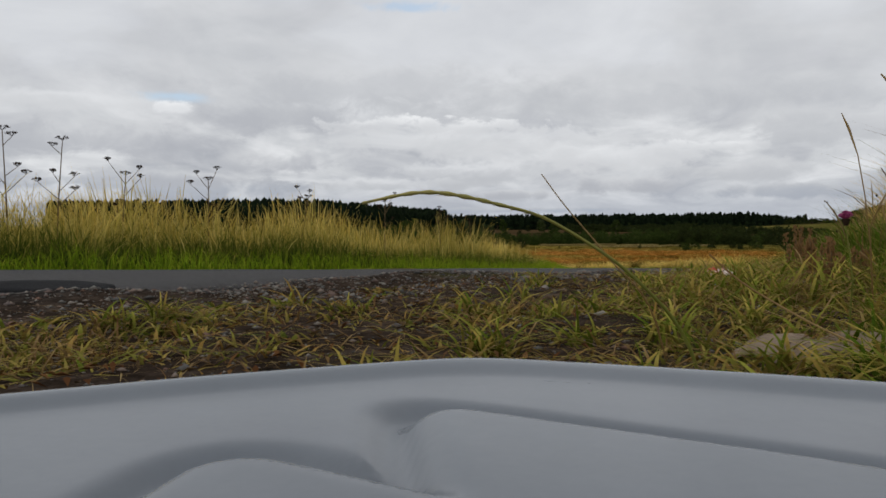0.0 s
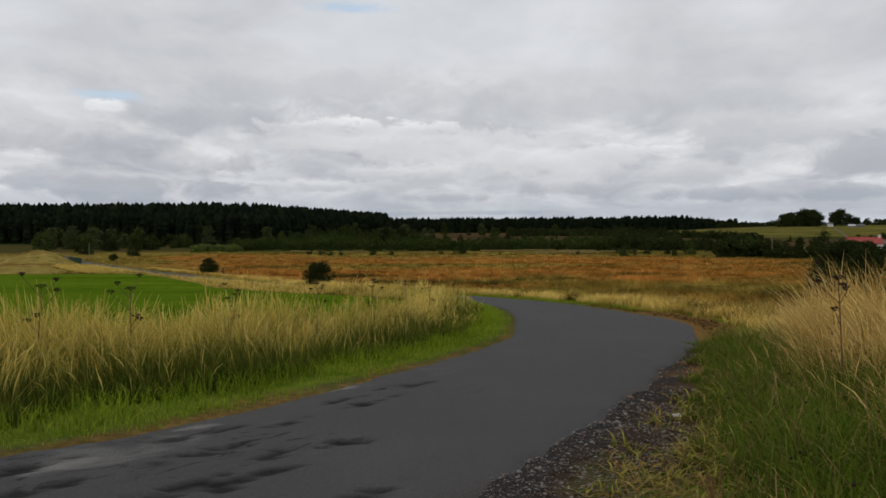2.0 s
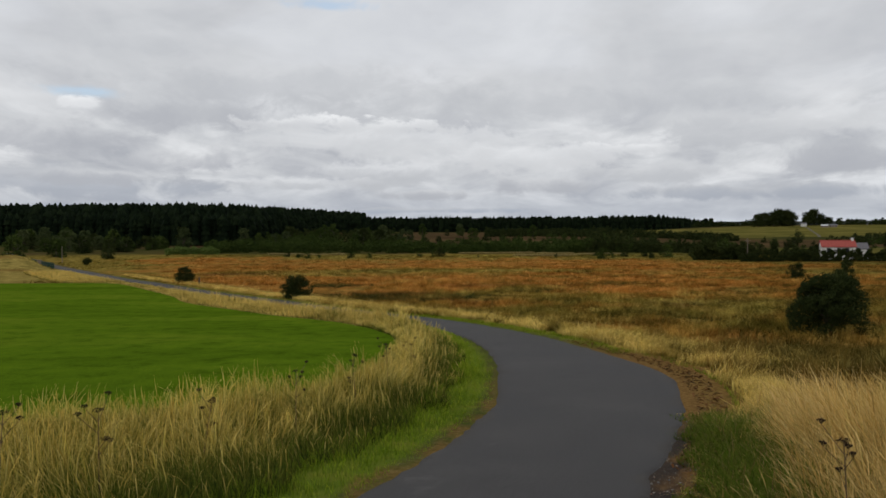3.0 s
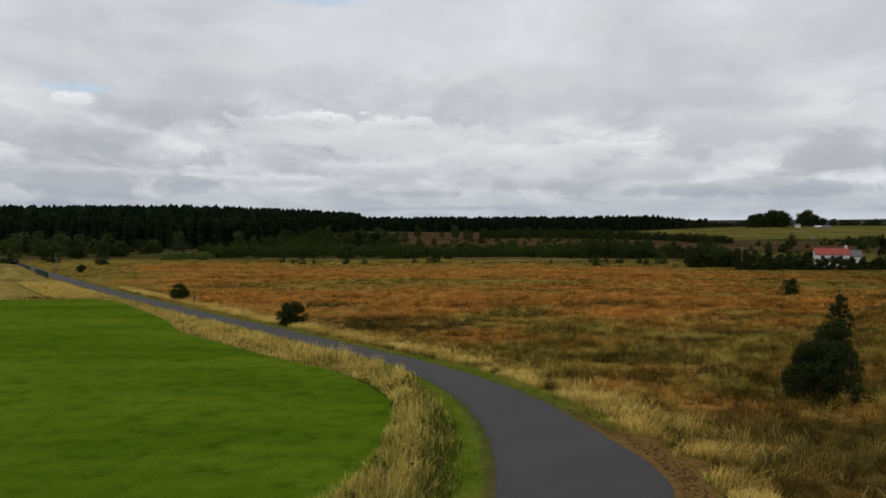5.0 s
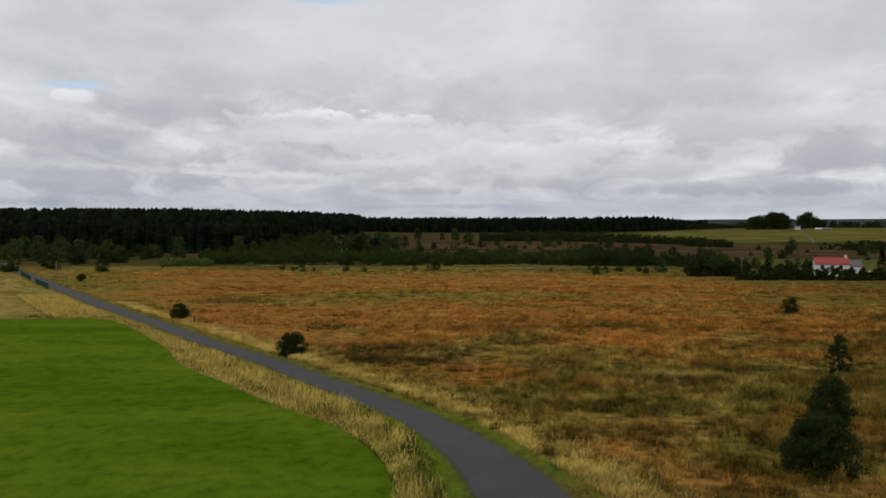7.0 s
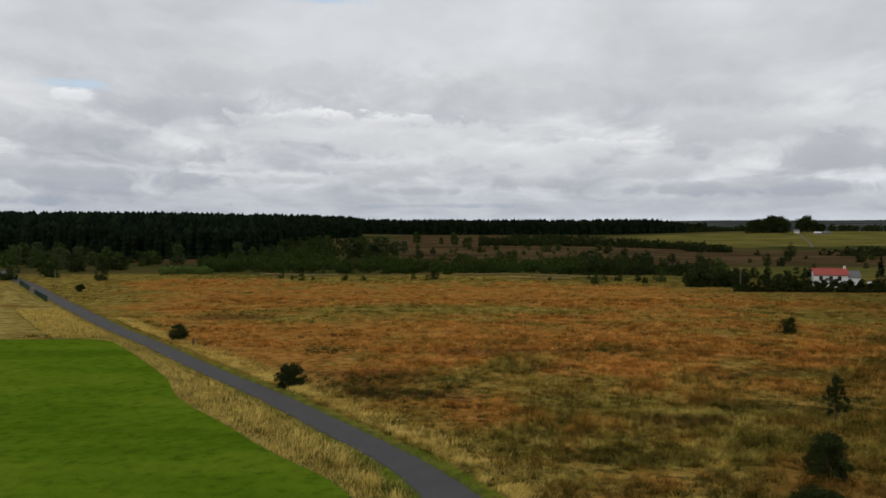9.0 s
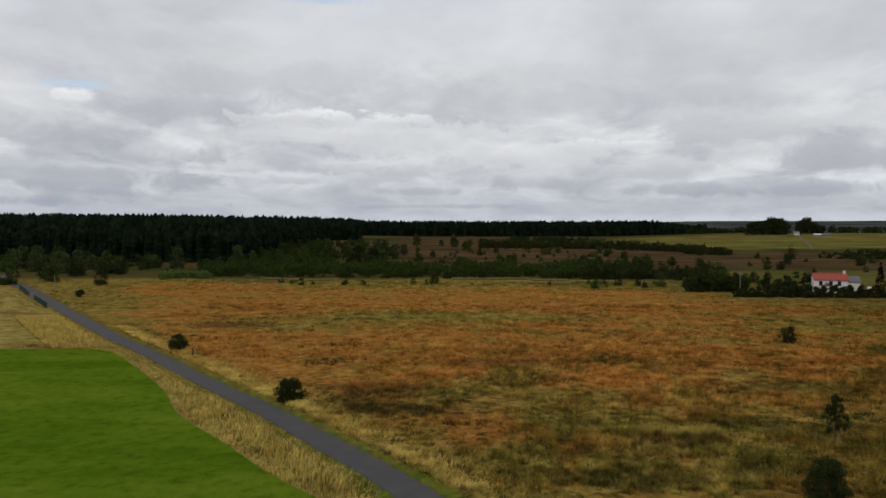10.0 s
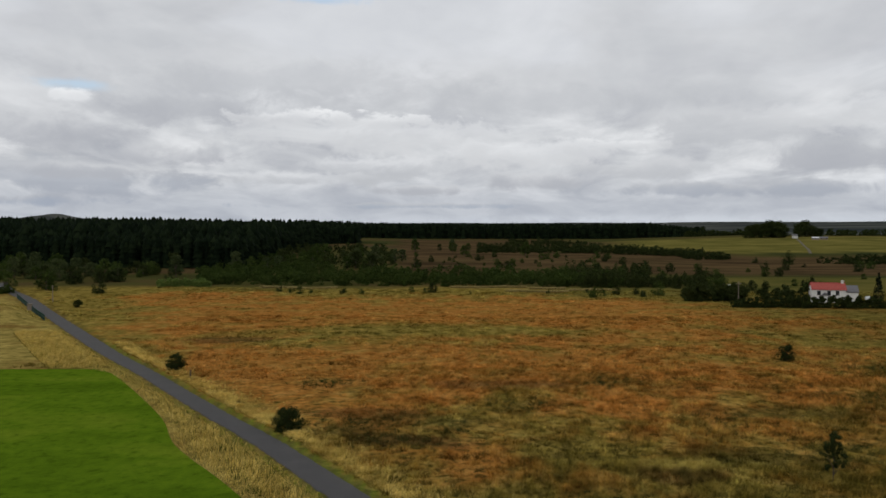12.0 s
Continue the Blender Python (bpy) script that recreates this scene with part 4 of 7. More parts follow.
def tall_grass_field_side():
    xs, ys, hs, ds = [], [], [], []
    for seed, (n, box) in enumerate([(78000, (-9.5, 1, 3, 20)), (60000, (-7, 1, 18, 40)), (70000, None), (26000, (-26, -6, -4, 16))]):
        if box:
            x, y, rng = scatter(n, *box, 20 + seed)
        else:      # the strip between the lane and the field
            rng = np.random.default_rng(25)
            run = np.where((LANE_PTS[:, 1] > 34) & (LANE_PTS[:, 1] < 150))[0]
            i = run[(rng.random(n) ** 1.4 * len(run)).astype(int)]
            off = LANE_PTS[i, 2] + rng.uniform(0.6, 9.0, n)
            x, y = LANE_PTS[i, 0] - LANE_TAN[i, 1] * off + rng.normal(0, 0.3, n), LANE_PTS[i, 1] + LANE_TAN[i, 0] * off + rng.normal(0, 0.3, n)
        d, s = lane_side(x, y)
        keep = (s < 0) & (d > 1.0 + 0.3 * value_noise(x, y, 0.9, 1) - 0.7 * smooth(30, 42, y)) & (d < (9 if seed < 4 else 40)) & ~in_field(x, y)
        x, y, d = x[keep], y[keep], d[keep]
        h = rng.uniform(0.5, 1.0, len(x)) * (0.50 + 0.5 * smooth(0.9, 2.3, d)) * (1 + 0.38 * value_noise(x, y, 1.3, 5) + 0.18 * value_noise(x, y, 0.4, 15)) * (1 - 0.35 * smooth(38, 60, y))
        xs.append(x); ys.append(y); hs.append(h); ds.append(d)
    x, y, h, d = (np.concatenate(v) for v in (xs, ys, hs, ds))
    rng = np.random.default_rng(3)
    w = rng.uniform(0.004, 0.010, len(x)) * (1 + smooth(12, 60, y) * 2.6 + smooth(80, 150, y) * 3)
    pick = rng.random(len(x))
    front = (1 - smooth(1.3, 2.6, d + 0.4 * value_noise(x, y, 1.1, 46))) * (1 - 0.8 * smooth(35, 55, y))
    h = h * (1 - 0.12 * front) * (1.08 - 0.26 * smooth(2.2, 5.0, d) * (1 - smooth(16, 24, y))) * (0.38 + 0.62 * smooth(0.1, 1.6, field_gap(x, y)))
    thick = smooth(-0.3, 0.5, value_noise(x, y, 1.7, 44) + 0.8 * (1 - smooth(1.0, 2.4, d)) - 0.5 * smooth(40, 60, y))      # where the rank green growth is dense
    cut1, cut2 = 0.32 * (1 - 0.8 * front), (0.80 - 0.28 * thick * (1 - 0.3 * smooth(36, 50, y)) + 0.02 * smooth(36, 50, y)) * (1 - 0.82 * front)
    i, j, k = np.where(pick < cut1)[0], np.where((pick >= cut1) & (pick < cut2))[0], np.where(pick >= np.maximum(cut1, cut2))[0]
    sway = 3.0 * value_noise(x, y, 1.1, 61) + 1.5 * value_noise(x, y, 4.0, 62) + rng.normal(0, 0.8, len(x))
    far = y > 36 + 3 * value_noise(x, y, 3.0, 63)
    for jj, ii, mat, what in ((j[~far[j]], i[~far[i]], TAN_GRASS, "along the lane"), (j[far[j]], i[far[i]], STRIP_GRASS, "between lane and field")):
        blades("tall_grass", x[jj], y[jj], h[jj] * 0.85, w[jj] * 1.25, rng.uniform(0.1, 0.85, len(jj)), mat, 4 if mat is TAN_GRASS else 3, az=sway[jj], label="tall dry tan and green grass " + what, rng=rng)
        blades("seeding_grass_stalks", x[ii], y[ii], h[ii] * 1.15, w[ii] * 0.9, rng.uniform(0.05, 0.6, len(ii)), mat, 5 if mat is TAN_GRASS else 3, az=sway[ii], profile=PLUME if mat is TAN_GRASS else [0.6, 1.2, 0.3],
               label="tall pale seed-headed grass stalks " + what, rng=rng)
    blades("rank_grass", x[k], y[k], h[k] * 0.84, w[k] * 1.7, rng.uniform(0.15, 1.0, len(k)), UNDER_GRASS, 3,
           label="rank dark green grass and weeds under the dry stalks", rng=rng)


def tall_grass_bank():
    x, y, rng = scatter(92000, 0.4, 10.0, -0.2, 15.5, 31)
    edge = x - (0.42 + 0.205 * y)
    bx, by, _ = scatter(24000, 1.2, 9.0, -9.0, -0.1, 33)      # the bank goes on behind
    bx, by = bx[bx - 0.42 - 0.205 * by > 1.3], by[bx - 0.42 - 0.205 * by > 1.3]
    x, y = np.concatenate([x, bx]), np.concatenate([y, by])
    edge = x - (0.42 + 0.205 * y)
    keep = (edge > 0.3 * value_noise(x, y, 0.8, 3)) & (rng.random(len(x)) > smooth(5.5, 9.5, x + 1.2 * value_noise(x, y, 1.5, 81)))
    x, y, edge = x[keep], y[keep], edge[keep]
    h = rng.uniform(0.45, 1.0, len(x)) * (0.20 + 0.20 * smooth(0.0, 0.6, edge) + 0.85 * smooth(0.7, 2.0, edge)) * (1 + 0.25 * value_noise(x, y, 1.1, 6)) * (1 - 0.35 * smooth(11, 14, y))
    w = rng.uniform(0.004, 0.010, len(x))
    pick = rng.random(len(x))
    dry = smooth(0.95, 1.8, edge + 0.5 * value_noise(x, y, 0.9, 16) + 0.03 * (y - 5))
    i = np.where(pick < 0.30 * dry)[0]
    j = np.where((pick >= 0.30 * dry) & (pick < 0.04 + 0.84 * dry))[0]
    k = np.where(pick >= 0.04 + 0.84 * dry)[0]
    lean = np.pi * 0.85 + rng.normal(0, 0.9, len(x))
    blades("tall_grass", x[j], y[j], h[j] * 0.9, w[j] * 1.3, rng.uniform(0.2, 1.0, len(j)), BANK_GRASS, 4, az=lean[j],
           label="tall dry golden grass clump on the bank", rng=rng)
    blades("seeding_grass_stalks", x[i], y[i], h[i] * 1.2, w[i] * 0.9, rng.uniform(0.15, 0.7, len(i)), BANK_GRASS, 5, az=lean[i], profile=PLUME,
           label="tall pale seed-headed grass stalks on the bank", rng=rng)
    blades("rank_grass", x[k], y[k], h[k] * 0.75, w[k] * 1.5, rng.uniform(0.2, 1.0, len(k)), LUSH_GRASS, 4,
           label="lush green grass at the foot of the bank", rng=rng)
    x, y, rng = scatter(70000, 0.3, 5.0, 0.3, 14, 32)
    edge = x - (0.42 + 0.205 * y)
    keep = (edge > 0.22 * value_noise(x, y, 0.6, 3)) & (edge < 1.5)
    x, y, edge = x[keep], y[keep], edge[keep]
    h = rng.uniform(0.18, 0.50, len(x)) * (0.40 + 0.85 * smooth(0.0, 0.55, edge)) * (1 + 0.3 * value_noise(x, y, 0.7, 66))
    pick = rng.random(len(x))
    for q, mat, name, tall, label in ((pick < 0.87, LUSH_GRASS, "bank_grass", 1.0, "thick dark green grass between shoulder and bank"), ((pick >= 0.87) & (pick < 0.93), TUFT_GRASS, "bank_grass", 1.05, "yellow-green grass blades among the darker grass"),
                                      (pick >= 0.93, STRAW, "dead_stems", 1.25, "brown dead stems standing in the green grass")):
        blades(name, x[q], y[q], h[q] * tall, rng.uniform(0.004, 0.010, q.sum()), rng.uniform(0.3, 1.2, q.sum()), mat, 4, label=label, rng=rng)


def green_verges():
    xs, ys = [], []
    for seed, (n, box) in enumerate([(120000, (-10, 7, 2, 22)), (80000, (-6, 8, 20, 48)), (50000, (-40, 4, 44, 92))]):
        x, y, rng = scatter(n, *box, 40 + seed)
        d, s = lane_side(x, y)
        keep = (d > 0.06 + 0.1 * value_noise(x, y, 0.4, 5)) & (d < 1.45 + 0.25 * value_noise(x, y, 0.7, 2) - 0.5 * smooth(30, 50, y)) & ~((s > 0) & (y < 12.5)) & ~((s > 0) & (y < 26) & (d < 0.9)) & ~((s > 0) & (d > 1.0))
        xs.append(x[keep]); ys.append(y[keep])
    x, y = np.concatenate(xs), np.concatenate(ys)
    rng = np.random.default_rng(9)
    d, s = lane_side(x, y)
    h = rng.uniform(0.08, 0.24, len(x)) * (0.4 + 1.0 * smooth(0.05, 0.8, d)) * np.where(s > 0, 0.6, 1.0) * (1 + 0.3 * value_noise(x, y, 0.5, 7))
    blades("verge_grass", x, y, h, rng.uniform(0.006, 0.012, len(x)) * (1 + smooth(15, 60, y) * 2), rng.uniform(0.2, 0.9, len(x)), GREEN_GRASS, 3,
           label="short lush green grass verge of the lane", rng=rng)


def grass_behind():
    """Rough short grass round the take-off place, away from the lane."""
    x, y, rng = scatter(30000, -6, 9, -9, -0.9, 52)
    d, s = lane_side(x, y)
    k = (s > 0) & (d > 0.5 + 0.3 * value_noise(x, y, 0.6, 82)) & (value_noise(x, y, 0.8, 83) > -0.6)
    x, y = x[k], y[k]
    blades("rough_grass", x, y, rng.uniform(0.06, 0.2, len(x)), rng.uniform(0.006, 0.012, len(x)), rng.uniform(0.3, 1.4, len(x)), TUFT_GRASS, 3, label="rough short green grass on the verge", rng=rng)


def trodden_grass():
    x, y, rng = scatter(230000, -3.6, 4.6, -0.3, 14, 51)
    d, s = lane_side(x, y)
    cover = value_noise(x, y, 0.35, 12) * 0.55 + value_noise(x, y, 0.12, 13) * 0.45 + 1.3 * smooth(0.45, 1.3, d) - 0.55 + 0.35 * smooth(0, 0.8, x)
    case = (np.abs(x) < 0.36) & (y < 0.12)
    fall = np.clip(2.2 / (0.5 + np.hypot(x, y)), 0.16, 1.0)
    keep = (s > 0) & (d > 0.35) & (cover > 0.0) & ~case & (rng.random(len(x)) < fall)
    x, y, d = x[keep], y[keep], d[keep]
    lush = smooth(0.0, 1.0, x + 0.5 * value_noise(x, y, 0.4, 4) - 0.08 * y)
    wide = 1 + 0.35 * np.hypot(x, y)
    h = rng.uniform(0.02, 0.065, len(x)) * (1 + 1.3 * lush) * (1 + 0.4 * value_noise(x, y, 0.2, 14))
    pick = rng.random(len(x))
    g = pick < 0.06 + 0.44 * lush
    st = (~g) & (pick > 0.70)
    m = ~(g | st)
    for name, q, mat, hh, ww, bend, label in (
            ("trodden_grass", m, LOW_GRASS, 0.9, (0.004, 0.009), (0.6, 2.2), "short trodden grass and yellowing weeds on gravelly soil"),
            ("verge_grass", g, TUFT_GRASS, 1.25, (0.004, 0.009), (0.4, 1.7), "green grass tufts among the gravel"),
            ("dead_grass", st, STRAW, 1.3, (0.002, 0.005), (1.5, 3.5), "dead straw-coloured grass lying on the soil")):
        n = q.sum()
        blades(name, x[q], y[q], h[q] * hh, rng.uniform(*ww, n) * wide[q], rng.uniform(*bend, n), mat, 4, label=label, rng=rng)


def grass_tufts():
    """Broad-bladed tufts close to the take-off place."""
    rng = np.random.default_rng(77)
    xs, ys, hs, ws = [], [], [], []
    chosen = [(0.40, 0.70), (0.50, 0.76), (0.58, 0.66), (0.46, 0.60), (0.34, 0.84), (0.62, 0.86), (0.55, 0.52), (0.66, 0.72), (0.30, 0.62), (0.72, 0.60), (-0.22, 0.62), (-0.10, 0.95), (0.12, 0.72), (0.05, 1.1)]
    for i in range(210):
        cx, cy = chosen[i] if i < len(chosen) else (rng.uniform(-1.5, 1.6), rng.uniform(0.15, 3.2))
        if abs(cx) < 0.4 and cy < 0.25:
            continue
        if float(lane_side([cx], [cy])[0][0]) < 0.7 or (i >= len(chosen) and rng.random() > 0.16 + 0.75 * smooth(-0.5, 0.8, cx)):
            continue
        big = 1.0 + 0.8 * float(smooth(0.2, 0.9, np.array(cx)))
        n = int(rng.integers(20, 46))
        xs.append(cx + rng.normal(0, 0.025, n)); ys.append(cy + rng.normal(0, 0.025, n))
        hs.append(rng.uniform(0.05, 0.12, n) * big); ws.append(rng.uniform(0.006, 0.012, n))
    x, y, h, w = (np.concatenate(v) for v in (xs, ys, hs, ws))
    blades("grass_tufts", x, y, h, w, rng.uniform(0.5, 1.7, len(x)), TUFT_GRASS, 6, label="fresh green grass tufts on the trodden ground", rng=rng)


def low_weeds():
    """Rosettes of broad leaves pressed to the trodden soil."""
    rng = np.random.default_rng(78)
    xs, ys, zs = [], [], []
    for i in range(520):
        cx, cy = rng.uniform(-1.7, 1.9), rng.uniform(0.14, 3.6)
        if (abs(cx) < 0.4 and cy < 0.2) or float(lane_side([cx], [cy])[0][0]) < 0.55 or rng.random() > 0.45 + 0.4 * smooth(-0.5, 0.8, cx):
            continue
        n = int(rng.integers(6, 15))
        xs.append(cx + rng.normal(0, 0.018, n)); ys.append(cy + rng.normal(0, 0.018, n))
    x, y = np.concatenate(xs), np.concatenate(ys)
    n = len(x)
    blades("low_weeds", x, y, rng.uniform(0.022, 0.055, n), rng.uniform(0.009, 0.019, n), rng.uniform(0.9, 2.4, n), WEED_LEAF, 6, profile=[0.25, 0.7, 1.0, 1.05, 0.7, 0.08],
           label="low broad-leaved weeds pressed to the soil", category="weeds", rng=rng)


def leaf_litter():
    """Dead leaves and strips of grass on the soil, and the orange ones outside the bend."""
    rng = np.random.default_rng(5)
    n = 15000
    x, y = rng.uniform(-2.6, 2.2, n), rng.uniform(0.0, 5.5, n)
    d, s = lane_side(x, y)
    k = (s > 0) & (d > 0.5) & (rng.random(n) < 1.1 - 0.16 * y)
    x, y = x[k], y[k]
    bx, by = rng.uniform(2, 7.5, 9000), rng.uniform(11, 30, 9000)
    d, s = lane_side(bx, by)
    k = (s > 0) & (d > 0.1) & (d < 0.75)
    x2, y2 = bx[k], by[k]
    size = np.concatenate([rng.uniform(0.005, 0.015, len(x)), rng.uniform(0.03, 0.07, len(x2))])
    x, y = np.concatenate([x, x2]), np.concatenate([y, y2])
    a, t = rng.uniform(0, 6.28, len(x)), rng.normal(0, 0.35, len(x))
    z = land(x, y) + lumps(x, y) + 0.010
    ux, uy = np.cos(a) * size, np.sin(a) * size
    v = np.stack([np.stack([x - ux, y - uy, z - t * size], -1), np.stack([x + uy * 0.35, y - ux * 0.35, z + 0.3 * size], -1),
                  np.stack([x + ux, y + uy, z + t * size], -1), np.stack([x - uy * 0.35, y + ux * 0.35, z + 0.3 * size], -1)], 1).reshape(-1, 3)
    ob = mesh_from("leaf_litter", v, np.arange(len(v)).reshape(-1, 4), LITTER)
    tagged(ob, "curled brown and orange dead leaves on the ground", "leaf litter", kind="stuff")


def gravel():
    rng = np.random.default_rng(15)
    n = 120000
    x, y = rng.uniform(-4, 4.5, n), rng.uniform(-0.2, 15, n)
    x[50000:], y[50000:] = rng.uniform(-2.6, 2.2, 70000), 8.0 * rng.random(70000) ** 1.5
    d, s = lane_side(x, y)
    near = np.hypot(x, y)
    k = (s > 0) & (d > -0.1) & (rng.random(n) < np.where(d < 0.9, 0.85, 0.22) * np.clip(1.25 - y * 0.055, 0.2, 1)) & ~((np.abs(x) < 0.36) & (y < 0.12))
    x, y, d, near = x[k], y[k], d[k], near[k]
    r = np.clip(rng.lognormal(-5.75, 0.55, len(x)), 0.002, 0.018) * (1 + 0.09 * y)
    base = np.array([(1, 0, 0), (0.4, 0.9, 0.1), (-0.6, 0.75, -0.1), (-1, -0.1, 0.1), (-0.4, -0.9, 0), (0.55, -0.8, -0.1), (0.1, 0.1, 0.8), (0.0, 0.0, -0.6)], float)
    tri = np.array([(i, (i + 1) % 6, 6) for i in range(6)] + [((i + 1) % 6, i, 7) for i in range(6)])
    m = len(x)
    v = base[None] * r[:, None, None] * rng.uniform(0.65, 1.35, (m, 8, 1)) * np.stack([rng.uniform(0.8, 1.5, m), rng.uniform(0.7, 1.1, m), rng.uniform(0.5, 0.9, m)], -1)[:, None, :]
    a = rng.uniform(0, 6.28, m)
    c, sn = np.cos(a)[:, None], np.sin(a)[:, None]
    v = np.stack([v[..., 0] * c - v[..., 1] * sn + x[:, None], v[..., 0] * sn + v[..., 1] * c + y[:, None], v[..., 2] + (land(x, y) + lumps(x, y) + berm(d, 1, y) + r * 0.2)[:, None]], -1)
    f = (tri[None] + np.arange(m)[:, None, None] * 8).reshape(-1, 3)
    ob = mesh_from("gravel", v.reshape(-1, 3), f, PEBBLE)
    tagged(ob, "loose grey and brown gravel along the lane's broken edge", "gravel", kind="stuff")


def moor_tussocks():
    """Clumps of drooping grass, each of its own tone, in drifts."""
    for seed, (n, box, hh, ww, m, reach) in enumerate([(9000, (0, 40, 15, 62), (0.34, 0.72), 0.017, 26, 0.17), (14500, (-15, 64, 45, 112), (0.34, 0.68), 0.042, 17, 0.24),
                                                       (15000, (-66, 114, 98, 182), (0.34, 0.62), 0.10, 10, 0.40), (14000, (-130, 150, 165, 300), (0.25, 0.42), 0.22, 6, 0.6)]):
        x, y, rng = scatter(n, *box, 60 + seed)
        d, s = lane_side(x, y)
        f = 1 + 0.006 * box[3]
        mass = value_noise(x, y, 1.5 * f, 7) + 0.6 * value_noise(x, y, 5 * f, 17)
        keep = ((s > 0) | ((y > 104.5) & ~in_field(x, y))) & (d > 0.9 + 0.6 * (y < 40)) & (mass > -0.65) & ~((x > 1.2 + 0.2 * y) & (y < 15))
        x, y, mass = x[keep], y[keep], mass[keep]
        k = len(x)
        az = (np.arange(m) * 2 * np.pi / m)[None, :] + rng.uniform(0, 6.28, (k, 1)) + rng.normal(0, 0.35, (k, m))
        r0 = reach * np.sqrt(rng.uniform(0.02, 1.5, (k, m))) * rng.uniform(0.7, 1.3, (k, 1))
        bx, by = (x[:, None] + r0 * np.cos(az)).ravel(), (y[:, None] + r0 * np.sin(az)).ravel()
        size = rng.uniform(0.5, 1.35, k) * (0.85 + 0.3 * mass)
        h = (rng.uniform(*hh, (k, m)) * size[:, None]).ravel()
        w = (rng.uniform(0.6, 1.3, (k, m)) * ww * (0.5 + 0.5 * size[:, None])).ravel()
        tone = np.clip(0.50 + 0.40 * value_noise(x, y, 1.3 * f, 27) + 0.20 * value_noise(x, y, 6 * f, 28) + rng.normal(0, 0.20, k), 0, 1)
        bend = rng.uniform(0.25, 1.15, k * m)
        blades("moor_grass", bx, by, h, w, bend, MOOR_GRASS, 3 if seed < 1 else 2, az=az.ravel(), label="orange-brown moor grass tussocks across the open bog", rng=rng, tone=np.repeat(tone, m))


def moor_fringe():
    """Pale bent grass along the moor side of the lane."""
    rng = np.random.default_rng(85)
    n = 48000
    run = np.where((LANE_PTS[:, 1] > 13) & (LANE_PTS[:, 1] < 130))[0]
    i = run[(rng.random(n) ** 1.6 * len(run)).astype(int)]
    off = LANE_PTS[i, 2] + 1.0 + rng.gamma(1.8, 0.6, n)
    x, y = LANE_PTS[i, 0] + LANE_TAN[i, 1] * off + rng.normal(0, 0.25, n), LANE_PTS[i, 1] - LANE_TAN[i, 0] * off + rng.normal(0, 0.25, n)
    d, s = lane_side(x, y)
    k = (s > 0) & (d > 0.95 + 0.3 * value_noise(x, y, 0.8, 71)) & (value_noise(x, y, 1.6, 72) + 0.4 * value_noise(x, y, 0.5, 73) > -0.55 + 0.3 * (1 - smooth(20, 30, y)))
    x, y = x[k], y[k]
    h = rng.uniform(0.24, 0.56, len(x)) * (1 + 0.35 * value_noise(x, y, 1.2, 74))
    w = rng.uniform(0.006, 0.013, len(x)) * (1 + 0.045 * y)
    blades("bent_grass", x, y, h, w, rng.uniform(0.3, 1.1, len(x)), STRIP_GRASS, 3, az=2.5 * value_noise(x, y, 1.0, 75) + rng.normal(0, 0.9, len(x)), label="pale bent grass fringing the moor beside the lane", rng=rng)


def pale_strips():
    """Bleached grass along the far border of the moor."""
    rng = np.random.default_rng(88)
    xs, ys = [], []
    for a0, a1, d, n in ((-0.05, 0.045, 318, 4200), (0.05, 0.095, 309, 1800), (0.02, 0.10, 286, 1500), (-0.30, -0.20, 300, 1500), (0.10, 0.16, 296, 900)):
        a = rng.uniform(a0, a1, n)
        y = d + 18 * (a - a0) + rng.normal(0, 1.4, n) + 3 * np.sin(a * 60)
        xs.append(a * y); ys.append(y)
    x, y = np.concatenate(xs), np.concatenate(ys)
    blades("bleached_grass", x, y, rng.uniform(0.4, 0.9, len(x)), rng.uniform(0.2, 0.4, len(x)), rng.uniform(0.4, 1.2, len(x)), BLEACHED, 2, label="bleached pale grass strips along the moor's border", rng=rng)


def bank_stalks():
    """Wispy seeding grasses above the thick grass by the case."""
    rng = np.random.default_rng(89)
    n = 260
    x, y = rng.uniform(0.75, 2.0, n), rng.uniform(1.1, 3.4, n)
    k = x > 0.55 + 0.2 * y
    x, y = x[k], y[k]
    blades("seeding_grass_stalks", x, y, rng.uniform(0.32, 0.58, len(x)), rng.uniform(0.002, 0.005, len(x)), rng.uniform(0.1, 0.8, len(x)), STRAW, 7, profile=[0.8, 0.6, 0.5, 0.5, 1.6, 1.9, 0.4],
           label="wispy brown seeding grasses on the bank", rng=rng)


